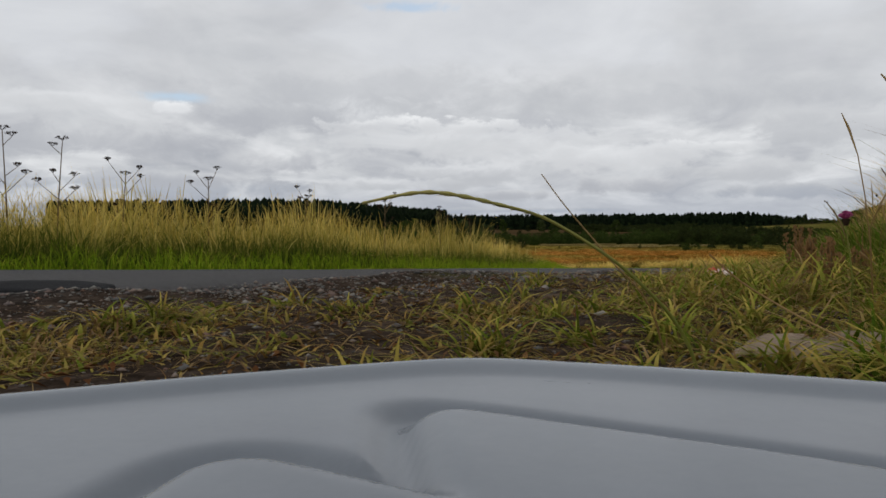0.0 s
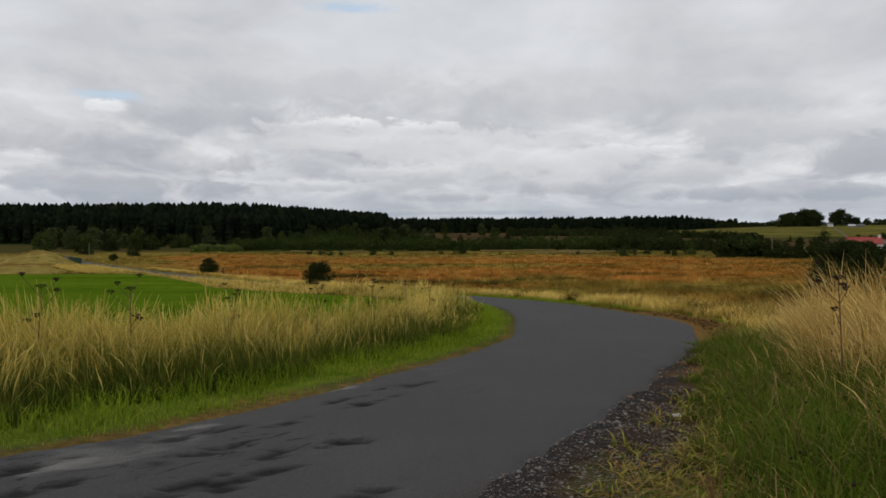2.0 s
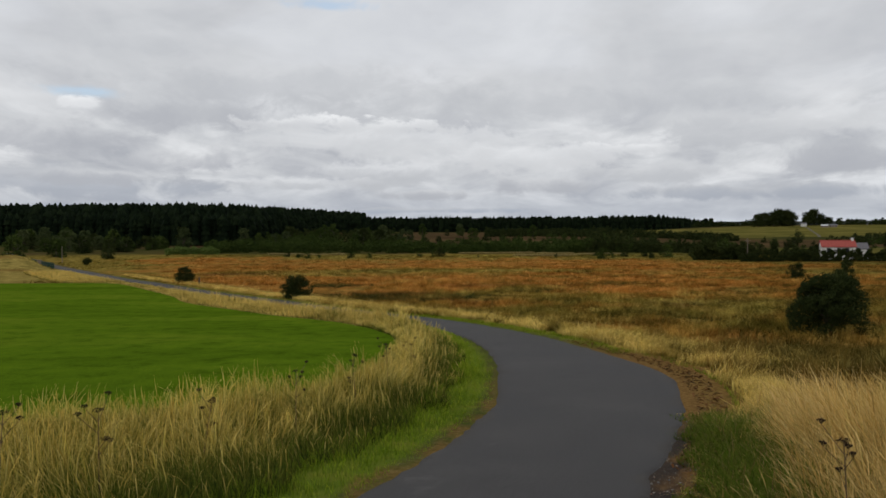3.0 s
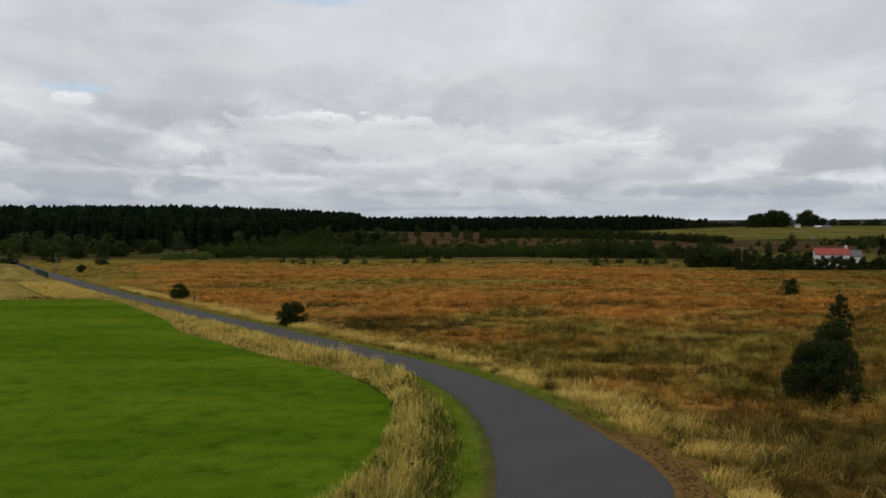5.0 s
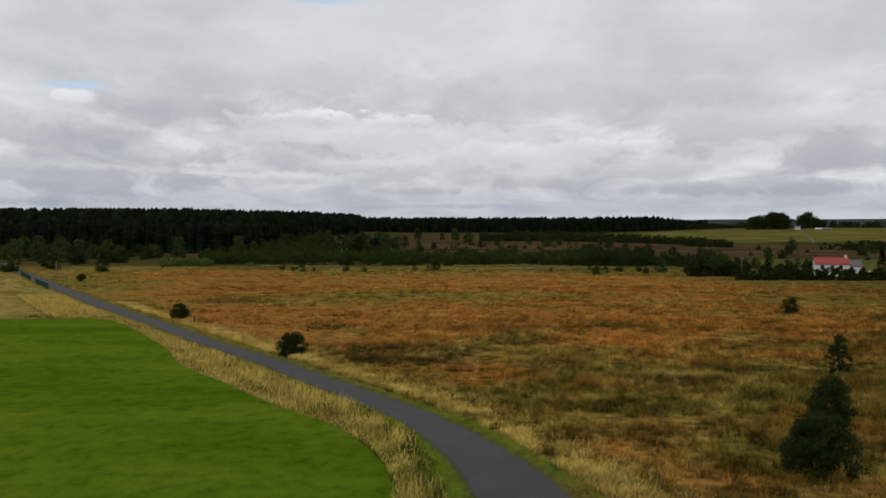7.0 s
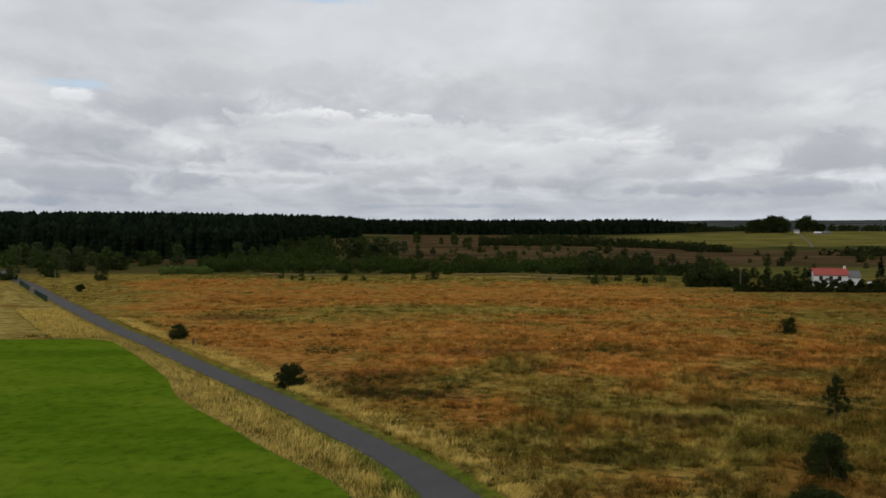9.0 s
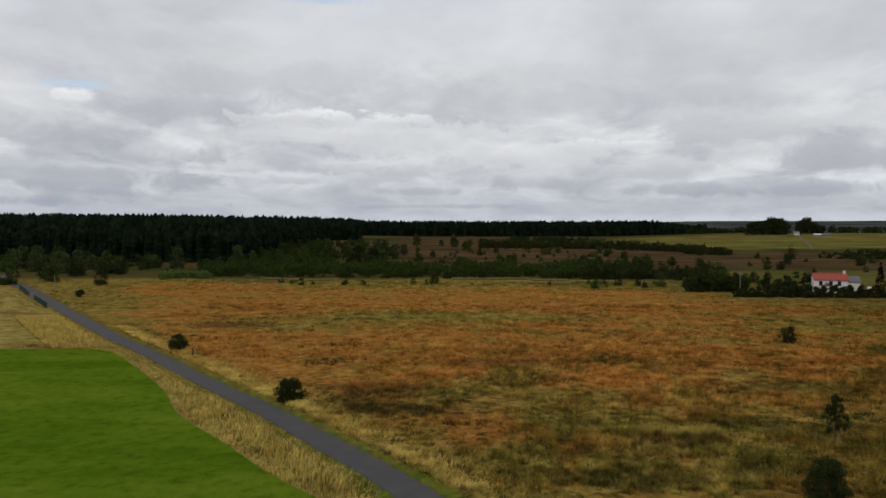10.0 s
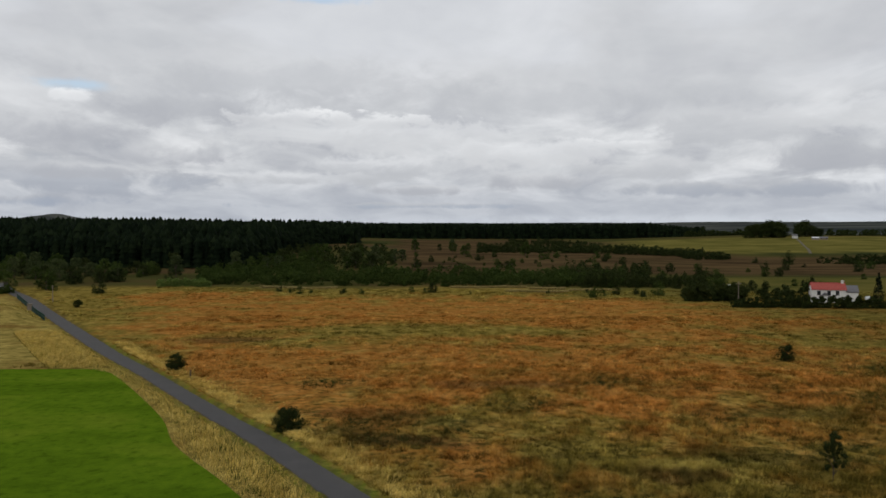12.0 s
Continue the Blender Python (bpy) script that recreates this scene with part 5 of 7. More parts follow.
def rushes():
    rng = np.random.default_rng(81)
    xs, ys, hs = [], [], []
    spots = [(-9, 68, 5), (-13, 74, 6), (-4, 72, 4), (12, 40, 4), (18, 52, 5), (9, 52, 4), (30, 66, 6), (22, 78, 5), (3, 84, 6), (40, 90, 7), (15, 100, 7), (-20, 95, 5), (55, 110, 8), (5, 60, 3), (26, 46, 4)]
    for cx, cy, r in spots:
        for _ in range(int(r * r * 2.2)):
            px, py = cx + rng.normal(0, 0.5) * r, cy + rng.normal(0, 0.4) * r
            n = 16
            xs.append(px + rng.normal(0, 0.16, n)); ys.append(py + rng.normal(0, 0.16, n)); hs.append(rng.uniform(0.4, 0.85, n))
    for _ in range(1900):
        px, py = rng.uniform(-5, 75), rng.uniform(26, 135)
        n = 12
        q = rng.uniform(0.15, 0.42)
        xs.append(px + rng.normal(0, q, n)); ys.append(py + rng.normal(0, q * 0.7, n)); hs.append(rng.uniform(0.22, 0.48, n))
    x, y, h = (np.concatenate(v) for v in (xs, ys, hs))
    d, s = lane_side(x, y)
    k = (s > 0) & (d > 1.5) & ~((x > 1.2 + 0.2 * y) & (y < 15))
    x, y, h = x[k], y[k], h[k]
    blades("rushes", x, y, h, rng.uniform(0.014, 0.03, len(x)) * (0.6 + y * 0.012), rng.uniform(0.4, 1.5, len(x)), RUSH, 2, label="dark clumps of rush and heather on the bog", rng=rng)


def ragged_verge_weeds():
    """Coarse weeds with dark heads in the lush grass by the bank."""
    rng = np.random.default_rng(91)
    n = 55
    x = rng.uniform(0.8, 3.2, n)
    y = rng.uniform(1.2, 8, n)
    k = (x > 0.7 + 0.17 * y)
    x, y = x[k], y[k]
    h = rng.uniform(0.3, 0.75, len(x))
    blades("weed_stems", x, y, h, 0.004, 0.12, STRAW, 4, az=np.zeros(len(x)), label="thin brown weed stems among the grass", rng=rng)
    z = land(x, y) - 0.02 + h * (1 - 0.35 * 0.12)
    hx = x + 0.12 * h
    vs, fs, base = [], [], 0
    for xi, yi, zi in zip(hx, y, z):
        r = rng.uniform(0.005, 0.010)
        ring = [(xi + r * math.cos(a), yi + r * math.sin(a), zi + q * r) for q in (-0.5, 0.6) for a in np.arange(6) * math.pi / 3]
        vs += ring + [(xi, yi, zi - 1.2 * r), (xi, yi, zi + 1.5 * r)]
        for i in range(6):
            j = (i + 1) % 6
            fs += [(base + i, base + j, base + 6 + j), (base + i, base + 6 + j, base + 6 + i), (base + j, base + i, base + 12), (base + 6 + i, base + 6 + j, base + 13)]
        base += 14
    ob = mesh_from("knapweed_heads", np.array(vs), np.array(fs), DARK_SEED)
    tagged(ob, "dark brown knapweed seed heads above the grass", "weeds", kind="stuff")


tall_grass_field_side()
tall_grass_bank()
green_verges()
trodden_grass()
grass_behind()
grass_tufts()
low_weeds()
leaf_litter()
gravel()
moor_tussocks()
moor_fringe()
pale_strips()
bank_stalks()
rushes()
ragged_verge_weeds()


# ---------------------------------------------------------------- trees and bushes
def limb(bm, a, b, ra, rb, k=6):
    a, b = Vector(a), Vector(b)
    q = (b - a).to_track_quat("Z", "Y").to_matrix()
    rings = []
    for p, r in ((a, ra), (b, rb)):
        rings.append([bm.verts.new(p + q @ Vector((r * math.cos(2 * math.pi * i / k), r * math.sin(2 * math.pi * i / k), 0))) for i in range(k)])
    for i in range(k):
        bm.faces.new((rings[0][i], rings[0][(i + 1) % k], rings[1][(i + 1) % k], rings[1][i]))
    bm.faces.new(rings[1])


def crown_arrays(rng, clumps, leaves, size, corners=4):
    """Leaf quads round clump centres: rows of (x, y, z, radius)."""
    c = clumps[rng.integers(0, len(clumps), leaves)]
    d = rng.normal(0, 1, (leaves, 3))
    d /= np.linalg.norm(d, axis=1)[:, None]
    p = c[:, :3] + d * (c[:, 3] * rng.uniform(0.35, 1.05, leaves) ** 0.6)[:, None] * np.array([1, 1, 0.85])
    n = d + rng.normal(0, 0.6, (leaves, 3)) + np.array([0, 0, 0.3])
    n /= np.linalg.norm(n, axis=1)[:, None]
    t = np.cross(n, rng.normal(0, 1, (leaves, 3)))
    t /= np.linalg.norm(t, axis=1)[:, None]
    b = np.cross(n, t)
    s = (size * rng.uniform(0.6, 1.4, leaves))[:, None]
    if corners == 3:
        leaf = np.stack([p - t * s * 0.8 - b * s * 0.45, p + t * s * 0.9, p - t * s * 0.2 + b * s * 0.75], 1)
    else:
        leaf = np.stack([p - t * s * 0.9, p - b * s * 0.5, p + t * s * 0.9, p + b * s * 0.5], 1)
    return leaf.reshape(-1, 3), np.arange(leaves * corners).reshape(-1, corners)


def bush_clumps(rng, h, rx, n, low=0.15, taper=0.5, puff=1.0):
    if taper > 1:      # broad at the foot, narrowing to a point
        z = rng.uniform(0.02, 1, n) ** taper
        r, a = rx * (1 - 0.92 * z) ** 0.55 * np.sqrt(rng.uniform(0, 1, n)), rng.uniform(0, 2 * np.pi, n)
        return np.stack([r * np.cos(a), r * np.sin(a), 0.1 + z * h * 0.92, rng.uniform(0.2, 0.42, n) * rx * puff * (1 - 0.5 * z)], -1)
    z = rng.uniform(low, 1, n) ** (0.8 if low > 0.01 else 1.25)
    r = rx * np.sqrt(np.clip(1 - (z - 0.45) ** 2 / 0.42, 0.03, 1)) * (1 - taper * np.clip(z - 0.5, 0, 1)) * 0.85 * np.sqrt(rng.uniform(0, 1, n))
    a = rng.uniform(0, 2 * np.pi, n)
    return np.stack([r * np.cos(a), r * np.sin(a), z * h * 0.9, rng.uniform(0.24, 0.44, n) * min(rx, h * 0.6) * puff], -1)


def make_bush(name, h, rx, leaves, leaf_size, seed, mat=None, clumps=26, trunk=0.09, low=0.12, taper=0.5, label="", category="bush", puff=1.0):
    rng = np.random.default_rng(seed)
    root = new(name)
    cl = bush_clumps(rng, h, rx, clumps, low, taper, puff)
    bm = bmesh.new()
    limb(bm, (0, 0, -0.3), (0.05, 0.02, h * 0.45), trunk, trunk * 0.6, 7)
    for c in cl[:: max(1, len(cl) // 10)]:
        limb(bm, (0.03, 0.01, h * rng.uniform(0.05, 0.35)), tuple(c[:3]), trunk * 0.45, trunk * 0.12, 5)
    part("trunk", bm, BARK, root)
    v, q = crown_arrays(rng, cl, leaves, leaf_size)
    mesh_from("crown", v, q, mat or BUSH_LEAF, root)
    return tagged(root, label, category)


def ground_at(x, y):
    return float(land(np.array([x]), np.array([y]))[0])


def stand(ob, x, y, turn=0.0, s=1.0, sink=0.0):
    x, y, z, k = (float(v) for v in fit_far_to_view(x, y, ground_at(x, y)))
    ob.matrix_basis = pose(x, y, z - sink, 0, 0, turn) @ Matrix.Diagonal((s * k, s * k, s * k, 1))
    return ob


stand(make_bush("hawthorn_bush", 2.8, 1.3, 13000, 0.055, 1, clumps=120, low=0.04, taper=0.7, puff=0.6, label="dark green hawthorn bush on the moor"), 17.9, 42.3)
stand(make_bush("hawthorn_bush", 2.65, 1.72, 26000, 0.048, 7, clumps=170, low=0.10, taper=0.35, puff=0.55, label="broad dark hawthorn bush with a spreading crown"), 13.1, 31.8)
stand(make_bush("sapling", 3.9, 1.0, 5200, 0.060, 2, clumps=60, trunk=0.05, low=0.14, taper=0.8, puff=0.6, label="slender dark young tree on the moor", category="tree"), 25.0, 58.0)
stand(make_bush("hawthorn_bush", 2.3, 1.7, 12000, 0.060, 3, clumps=120, low=0.0, taper=0.6, puff=0.75, label="round dark hawthorn bush close by the lane"), -18.6, 71.0)
stand(make_bush("hawthorn_bush", 2.3, 1.6, 8000, 0.070, 4, clumps=100, low=0.0, taper=0.5, puff=0.75, label="round dark hawthorn bush by the lane"), -43.0, 104.0)
stand(make_bush("hawthorn_bush", 2.5, 1.3, 3200, 0.10, 5, clumps=36, low=0.0, taper=0.4, label="small dark bush alone on the moor"), 44.3, 119.0)


# bushes that stand alone: x, y, size
LONE = [(194, 520, 3.0), (138.6, 401, 1.5), (145, 401, 1.5), (129.8, 341, 1.0), (133.8, 341, 1.0), (134.3, 324, 1.1), (101.7, 310, 1.4), (57.2, 268, 1.5), (43.5, 271.4, 1.0), (33.2, 250, 1.2),
        (-20.8, 277.5, 1.2), (-66.1, 266, 0.9), (-51.2, 266.7, 0.65), (-44.6, 267, 0.65), (50, 270, 0.75), (38, 262, 0.5), (-131, 253, 1.5), (-160.5, 272, 2.4), (-178, 322, 2.6), (-163.4, 252, 2.6)]


def scattered_bushes():
    rng = random.Random(4)
    kinds = [make_bush("bush", 3.0, 1.7, 900, 0.18, 70 + i, SCRUB_LEAF if i % 2 else BUSH_LEAF, 34, 0.08, 0.0, 0.3,
                       "dark green bush on rough grassland") for i in range(4)]
    spots = list(LONE)
    for i in range(52):      # on the brown heath beyond the scrub
        a, d = rng.uniform(-0.11, 0.17), rng.uniform(430, 560)
        spots.append((a * d, d, rng.uniform(0.6, 1.7)))
    for i in range(18):      # along the far border of the moor
        a, d = rng.uniform(-0.28, 0.26), rng.uniform(252, 285)
        spots.append((a * d, d, rng.uniform(0.35, 0.8)))
    for i in range(30):      # on the rough pasture behind the border
        a, d = rng.uniform(0.13, 0.30), rng.uniform(305, 440)
        spots.append((a * d, d, rng.uniform(0.7, 2.0)))
    for i in range(34):      # beyond the cottage
        a, d = rng.uniform(0.24, 0.56), rng.uniform(300, 560)
        spots.append((a * d, d, rng.uniform(0.7, 1.7)))
    for i in range(26):      # in front of the spruces
        a, d = rng.uniform(-0.66, -0.42), rng.uniform(330, 400)
        spots.append((a * d, d, rng.uniform(1.2, 2.6)))
    for n, (x, y, s) in enumerate(spots):
        c = kinds[n] if n < 4 else copy_thing(kinds[n % 4], Matrix.Identity(4))
        stand(c, x, y, rng.uniform(0, 360), s)


scattered_bushes()


def leafy_belt(name, spots, mat, label, category, leaves=190, seed=12):
    """Many small trees grown together: spots are x, y, height."""
    rng = np.random.default_rng(seed)
    vs, qs, base = [], [], 0
    for xi, yi, h in spots:
        cl = bush_clumps(rng, h, h * rng.uniform(0.34, 0.55), 12, 0.0, 0.35)
        v, q = crown_arrays(rng, cl, leaves, 0.07 * h ** 0.5 + 0.0007 * yi, 3)
        gx, gy, gz, k = fit_far_to_view(xi, yi, ground_at(xi, yi))
        v = v * k + np.array([gx, gy, gz])
        vs.append(v); qs.append(q + base); base += len(v)
    ob = mesh_from(name, np.concatenate(vs), np.concatenate(qs), mat)
    return tagged(ob, label, category, kind="stuff")


def woods():
    rng = np.random.default_rng(12)

    def band(n, a0, a1, d0, d1, h0, h1):
        out = []
        for _ in range(n):
            a, d = rng.uniform(a0, a1), rng.uniform(d0, d1)
            out.append((a * d, d, rng.uniform(h0, h1) * (0.8 + 0.35 * float(value_noise(np.array([a * d]), np.array([d]), 14, 2)[0]))))
        return out
    leafy_belt("scrub_wood", band(820, -0.385, 0.10, 326, 405, 3.4, 6.3) + band(110, 0.08, 0.17, 330, 380, 4, 7.5) + band(150, -0.36, -0.20, 400, 500, 5, 8.5), SCRUB_LEAF,
               "dense belt of green birch and willow scrub", "scrub")
    leafy_belt("woodland_edge", band(210, -0.30, -0.125, 430, 640, 4.5, 8.5), BUSH_LEAF, "dark mixed trees along the edge of the spruces", "woodland", 170, seed=20)
    leafy_belt("willow_thicket", band(75, -0.437, -0.368, 303, 322, 3.0, 4.8), THICKET_LEAF, "pale green willow thicket at the border of the moor", "scrub", seed=13)
    leafy_belt("thorn_thicket", band(70, 0.10, 0.20, 340, 430, 4, 7.5) + band(46, 0.12, 0.17, 320, 350, 4.5, 8.5) + band(34, 0.175, 0.225, 322, 345, 3.5, 7) + band(26, 0.225, 0.275, 328, 350, 4, 8) + band(16, 0.13, 0.2, 350, 420, 4, 7), BUSH_LEAF,
               "dark thorn thicket on the rough pasture", "scrub", seed=14)
    leafy_belt("young_plantation", band(520, -0.02, 0.27, 600, 655, 4, 8) + band(160, 0.02, 0.12, 650, 860, 4, 7), BUSH_LEAF, "dark green young plantation below the hill pasture", "plantation", 110, seed=15)
    leafy_belt("garden_trees", band(30, 0.247, 0.315, 229, 240, 5, 8.5) + band(14, 0.315, 0.40, 236, 250, 3.5, 6), BUSH_LEAF, "dark dense trees beside the cottage garden", "trees", 600, seed=16)
    hedge = [(x, 206.5 + rng.normal(0, 0.5), rng.uniform(2.4, 3.5)) for x in np.arange(64, 101, 0.9)]
    leafy_belt("garden_hedge", hedge, BUSH_LEAF, "dark clipped-looking hedge in front of the cottage", "hedge", 560, seed=17)
    leafy_belt("field_hedge", band(46, 0.236, 0.305, 566, 590, 4, 7) + band(60, 0.41, 0.52, 520, 545, 4, 8), BUSH_LEAF, "dark hedgerow trees below the hill pasture", "hedge", 140, seed=18)
    leafy_belt("distant_woods", band(140, 0.24, 0.34, 1000, 1150, 7, 12) + band(150, 0.42, 0.60, 930, 1000, 7, 11), BUSH_LEAF, "dark woodland behind the hill farm", "woodland", 110, seed=19)


def conifer_arrays(rng, h, r, tiers, k):
    """Ragged whorls of drooping boughs."""
    vs, fs, base = [], [], 0
    for t in range(tiers):
        f = t / tiers
        z0, z1 = h * (0.12 + 0.88 * f) , h * (0.12 + 0.88 * min(1.0, f + 1.7 / tiers))
        rr = r * (1 - f) ** 0.85 + 0.08
        a = np.arange(k) * 2 * np.pi / k + rng.uniform(0, 6)
        rad = rr * np.where(np.arange(k) % 2 == 0, rng.uniform(0.85, 1.2, k), rng.uniform(0.4, 0.65, k))
        ring = np.stack([rad * np.cos(a), rad * np.sin(a), np.full(k, z0) - rad * 0.22], -1)
        vs.append(np.vstack([ring, [[0, 0, z1]]]))
        i = np.arange(k)
        fs.append(np.stack([base + i, base + (i + 1) % k, np.full(k, base + k)], -1))
        base += k + 1
    return np.vstack(vs), np.vstack(fs)


def conifer_forest():
    rng = np.random.default_rng(21)
    models = [conifer_arrays(rng, 1.0, rng.uniform(0.12, 0.16), 6, 8) for _ in range(7)]
    spots = []
    # near block: its edge runs away from the lane towards the far end
    for _ in range(4200):
        a = rng.uniform(-0.75, -0.172)
        front = 425 + 330 * smooth(-0.34, -0.18, a)
        d = front + (rng.random() ** 1.3) * (705 + 160 * smooth(-0.34, -0.18, a) - front)
        spots.append((a * d, d, rng.uniform(17, 26.0) * (0.93 + 0.10 * smooth(-0.2, -0.42, a)) * (0.72 + 0.28 * smooth(0, 40, d - front))))
    # far block
    for _ in range(2600):
        a = rng.uniform(-0.22, 0.27)
        d = rng.uniform(1080, 1330)
        spots.append((a * d, d, rng.uniform(16, 25) * (1 - 0.35 * smooth(0.18, 0.27, a))))
    vs, fs, base = [], [], 0
    for n, (x, y, h) in enumerate(spots):
        v, f = models[n % 7]
        t = rng.uniform(0, 6.28)
        c, s = math.cos(t), math.sin(t)
        gx, gy, gz, k = fit_far_to_view(x, y, ground_at(x, y) - 1)
        w = v * h * k
        w = np.stack([w[:, 0] * c - w[:, 1] * s + gx, w[:, 0] * s + w[:, 1] * c + gy, w[:, 2] + gz], -1)
        vs.append(w); fs.append(f + base); base += len(w)
    ob = mesh_from("conifer_forest", np.concatenate(vs), np.concatenate(fs), CONIFER)
    tagged(ob, "dark green spruce plantation on the skyline", "forest", kind="stuff")


woods()
conifer_forest()


def woodland_edge_trees():
    rng = random.Random(44)
    kinds = [make_bush("tree", 9.0, 3.4, 1300, 0.38, 140 + i, m, 46, 0.16, 0.10, 0.3, lab, "tree", 0.7) for i, (m, lab) in enumerate(
        ((SCRUB_LEAF, "green birch tree at the edge of the spruces"), (PALE_LEAF, "pale grey-green willow tree at the edge of the spruces"), (BUSH_LEAF, "dark round tree at the edge of the spruces")))]
    n = 0
    for lo, hi, d0, d1, many in ((-0.34, -0.10, 405, 520, 26), (-0.66, -0.40, 335, 405, 20), (-0.10, 0.05, 560, 640, 8)):
        for i in range(many):
            a, d = rng.uniform(lo, hi), rng.uniform(d0, d1)
            k = rng.choice((0, 0, 1, 2))
            k = n if n < 3 else k
            stand(kinds[k] if n < 3 else copy_thing(kinds[k], Matrix.Identity(4)), a * d, d, rng.uniform(0, 360), rng.uniform(0.7, 1.35))
            n += 1


woodland_edge_trees()
for a, d, h, r, seed in ((-0.572, 341, 10.5, 6.2, 151), (-0.607, 352, 9.0, 5.0, 152), (-0.528, 368, 7.5, 4.6, 153), (-0.50, 345, 5.0, 3.0, 154)):
    stand(make_bush("willow_bush", h, r, 4200, 0.30, seed, PALE_LEAF, 70, 0.14, 0.0, 0.3, "round grey-green willow bush beside the lane's far end", "bush", 0.55), a * d, d, seed * 40)


# ---------------------------------------------------------------- house, farm, poles, rails
def box(bm, x0, x1, y0, y1, z0, z1):
    v = [bm.verts.new(p) for p in ((x0, y0, z0), (x1, y0, z0), (x1, y1, z0), (x0, y1, z0), (x0, y0, z1), (x1, y0, z1), (x1, y1, z1), (x0, y1, z1))]
    for f in ((0, 3, 2, 1), (4, 5, 6, 7), (0, 1, 5, 4), (1, 2, 6, 5), (2, 3, 7, 6), (3, 0, 4, 7)):
        bm.faces.new([v[i] for i in f])


def gable_roof(bm, x0, x1, y0, y1, z0, zr, t=0.16):
    """Two sloping slabs that meet at the ridge."""
    ym = (y0 + y1) / 2
    for ya in (y0, y1):
        s = 1 if ya == y0 else -1
        v = [bm.verts.new(p) for p in ((x0, ya, z0), (x1, ya, z0), (x1, ym, zr), (x0, ym, zr), (x0, ya, z0 + t), (x1, ya, z0 + t), (x1, ym, zr + t), (x0, ym, zr + t))]
        for f in ((0, 1, 2, 3), (4, 7, 6, 5), (0, 4, 5, 1), (0, 3, 7, 4), (1, 5, 6, 2)):
            bm.faces.new([v[i] for i in f])


def window(root, x, z, w=0.8, h=1.1):
    bm = bmesh.new()
    for a in ((x - w / 2 - 0.07, x - w / 2, z - h / 2 - 0.07, z + h / 2 + 0.07), (x + w / 2, x + w / 2 + 0.07, z - h / 2 - 0.07, z + h / 2 + 0.07),
              (x - w / 2, x + w / 2, z + h / 2, z + h / 2 + 0.07), (x - w / 2, x + w / 2, z - h / 2 - 0.07, z - h / 2), (x - 0.02, x + 0.02, z - h / 2, z + h / 2)):
        box(bm, a[0], a[1], -0.05, 0.06, a[2], a[3])
    win = part("window", bm, WOOD_DARK, root)
    bm = bmesh.new(); box(bm, x - w / 2, x + w / 2, -0.02, 0.0, z - h / 2, z + h / 2)
    part("pane", bm, DARK_GLASS, win)
    bm = bmesh.new(); box(bm, x - w / 2 - 0.15, x + w / 2 + 0.15, -0.12, -0.03, z - h / 2 - 0.16, z - h / 2 - 0.072)
    part("sill", bm, STONE, win)


def cottage():
    root = new("cottage")
    bm = bmesh.new(); box(bm, 0, 8.8, 0, 5.0, -0.6, 3.7)
    v = bm.verts.new
    for x in (0.0, 8.8):
        bm.faces.new([v((x, 0, 3.7)), v((x, 5.0, 3.7)), v((x, 2.5, 5.3))])
    part("wall", bm, WHITE_WALL, root, "white rendered wall")
    bm = bmesh.new(); gable_roof(bm, -0.2, 9.0, -0.3, 5.3, 3.58, 5.35)
    part("roof", bm, RED_TILE, root, "red tiled pitched roof")
    bm = bmesh.new(); box(bm, -0.15, 8.95, 2.38, 2.62, 5.46, 5.6)
    part("ridge", bm, RED_TILE, root)
    bm = bmesh.new(); box(bm, 8.0, 8.6, 2.2, 2.8, 4.9, 6.1); box(bm, 7.93, 8.67, 2.13, 2.87, 6.1, 6.2)
    part("chimney", bm, WHITE_WALL, root, "white chimney stack")
    bm = bmesh.new(); box(bm, 8.8, 12.0, 0.3, 4.7, -0.6, 3.1)
    part("annex_wall", bm, WHITE_WALL, root, "white rendered annex wall")
    bm = bmesh.new(); gable_roof(bm, 8.85, 12.2, 0.05, 4.95, 3.0, 4.7)
    part("annex_roof", bm, SLATE, root, "grey slate annex roof")
    for x in (1.8, 4.4, 6.6):
        window(root, x, 2.75)
    bm = bmesh.new(); box(bm, 2.6, 4.0, -1.4, 0.0, -0.6, 2.0)
    part("porch_wall", bm, WHITE_WALL, root)
    bm = bmesh.new()
    gable_roof(bm, -1.5, 0.2, -0.9, 0.9, 1.9, 2.8)
    bmesh.ops.transform(bm, matrix=pose(3.3, -0.2, 0.05, 0, 0, 90), verts=bm.verts)
    part("porch_roof", bm, SLATE, root)
    return tagged(root, "white cottage with red roof and slate annex behind a hedge", "house")


def farmhouse(label, w, d, h, rise, wallm, roofm):
    root = new("farm_building")
    bm = bmesh.new(); box(bm, 0, w, 0, d, -1.0, h)
    v = bm.verts.new
    for x in (0.0, w):
        bm.faces.new([v((x, 0, h)), v((x, d, h)), v((x, d / 2, h + rise))])
    part("wall", bm, wallm, root)
    bm = bmesh.new(); gable_roof(bm, -0.2, w + 0.2, -0.3, d + 0.3, h - 0.1, h + rise)
    part("roof", bm, roofm, root)
    for x in np.arange(1.5, w - 1, 3.2):
        window(root, float(x), h * 0.6)
    return tagged(root, label, "farm building")


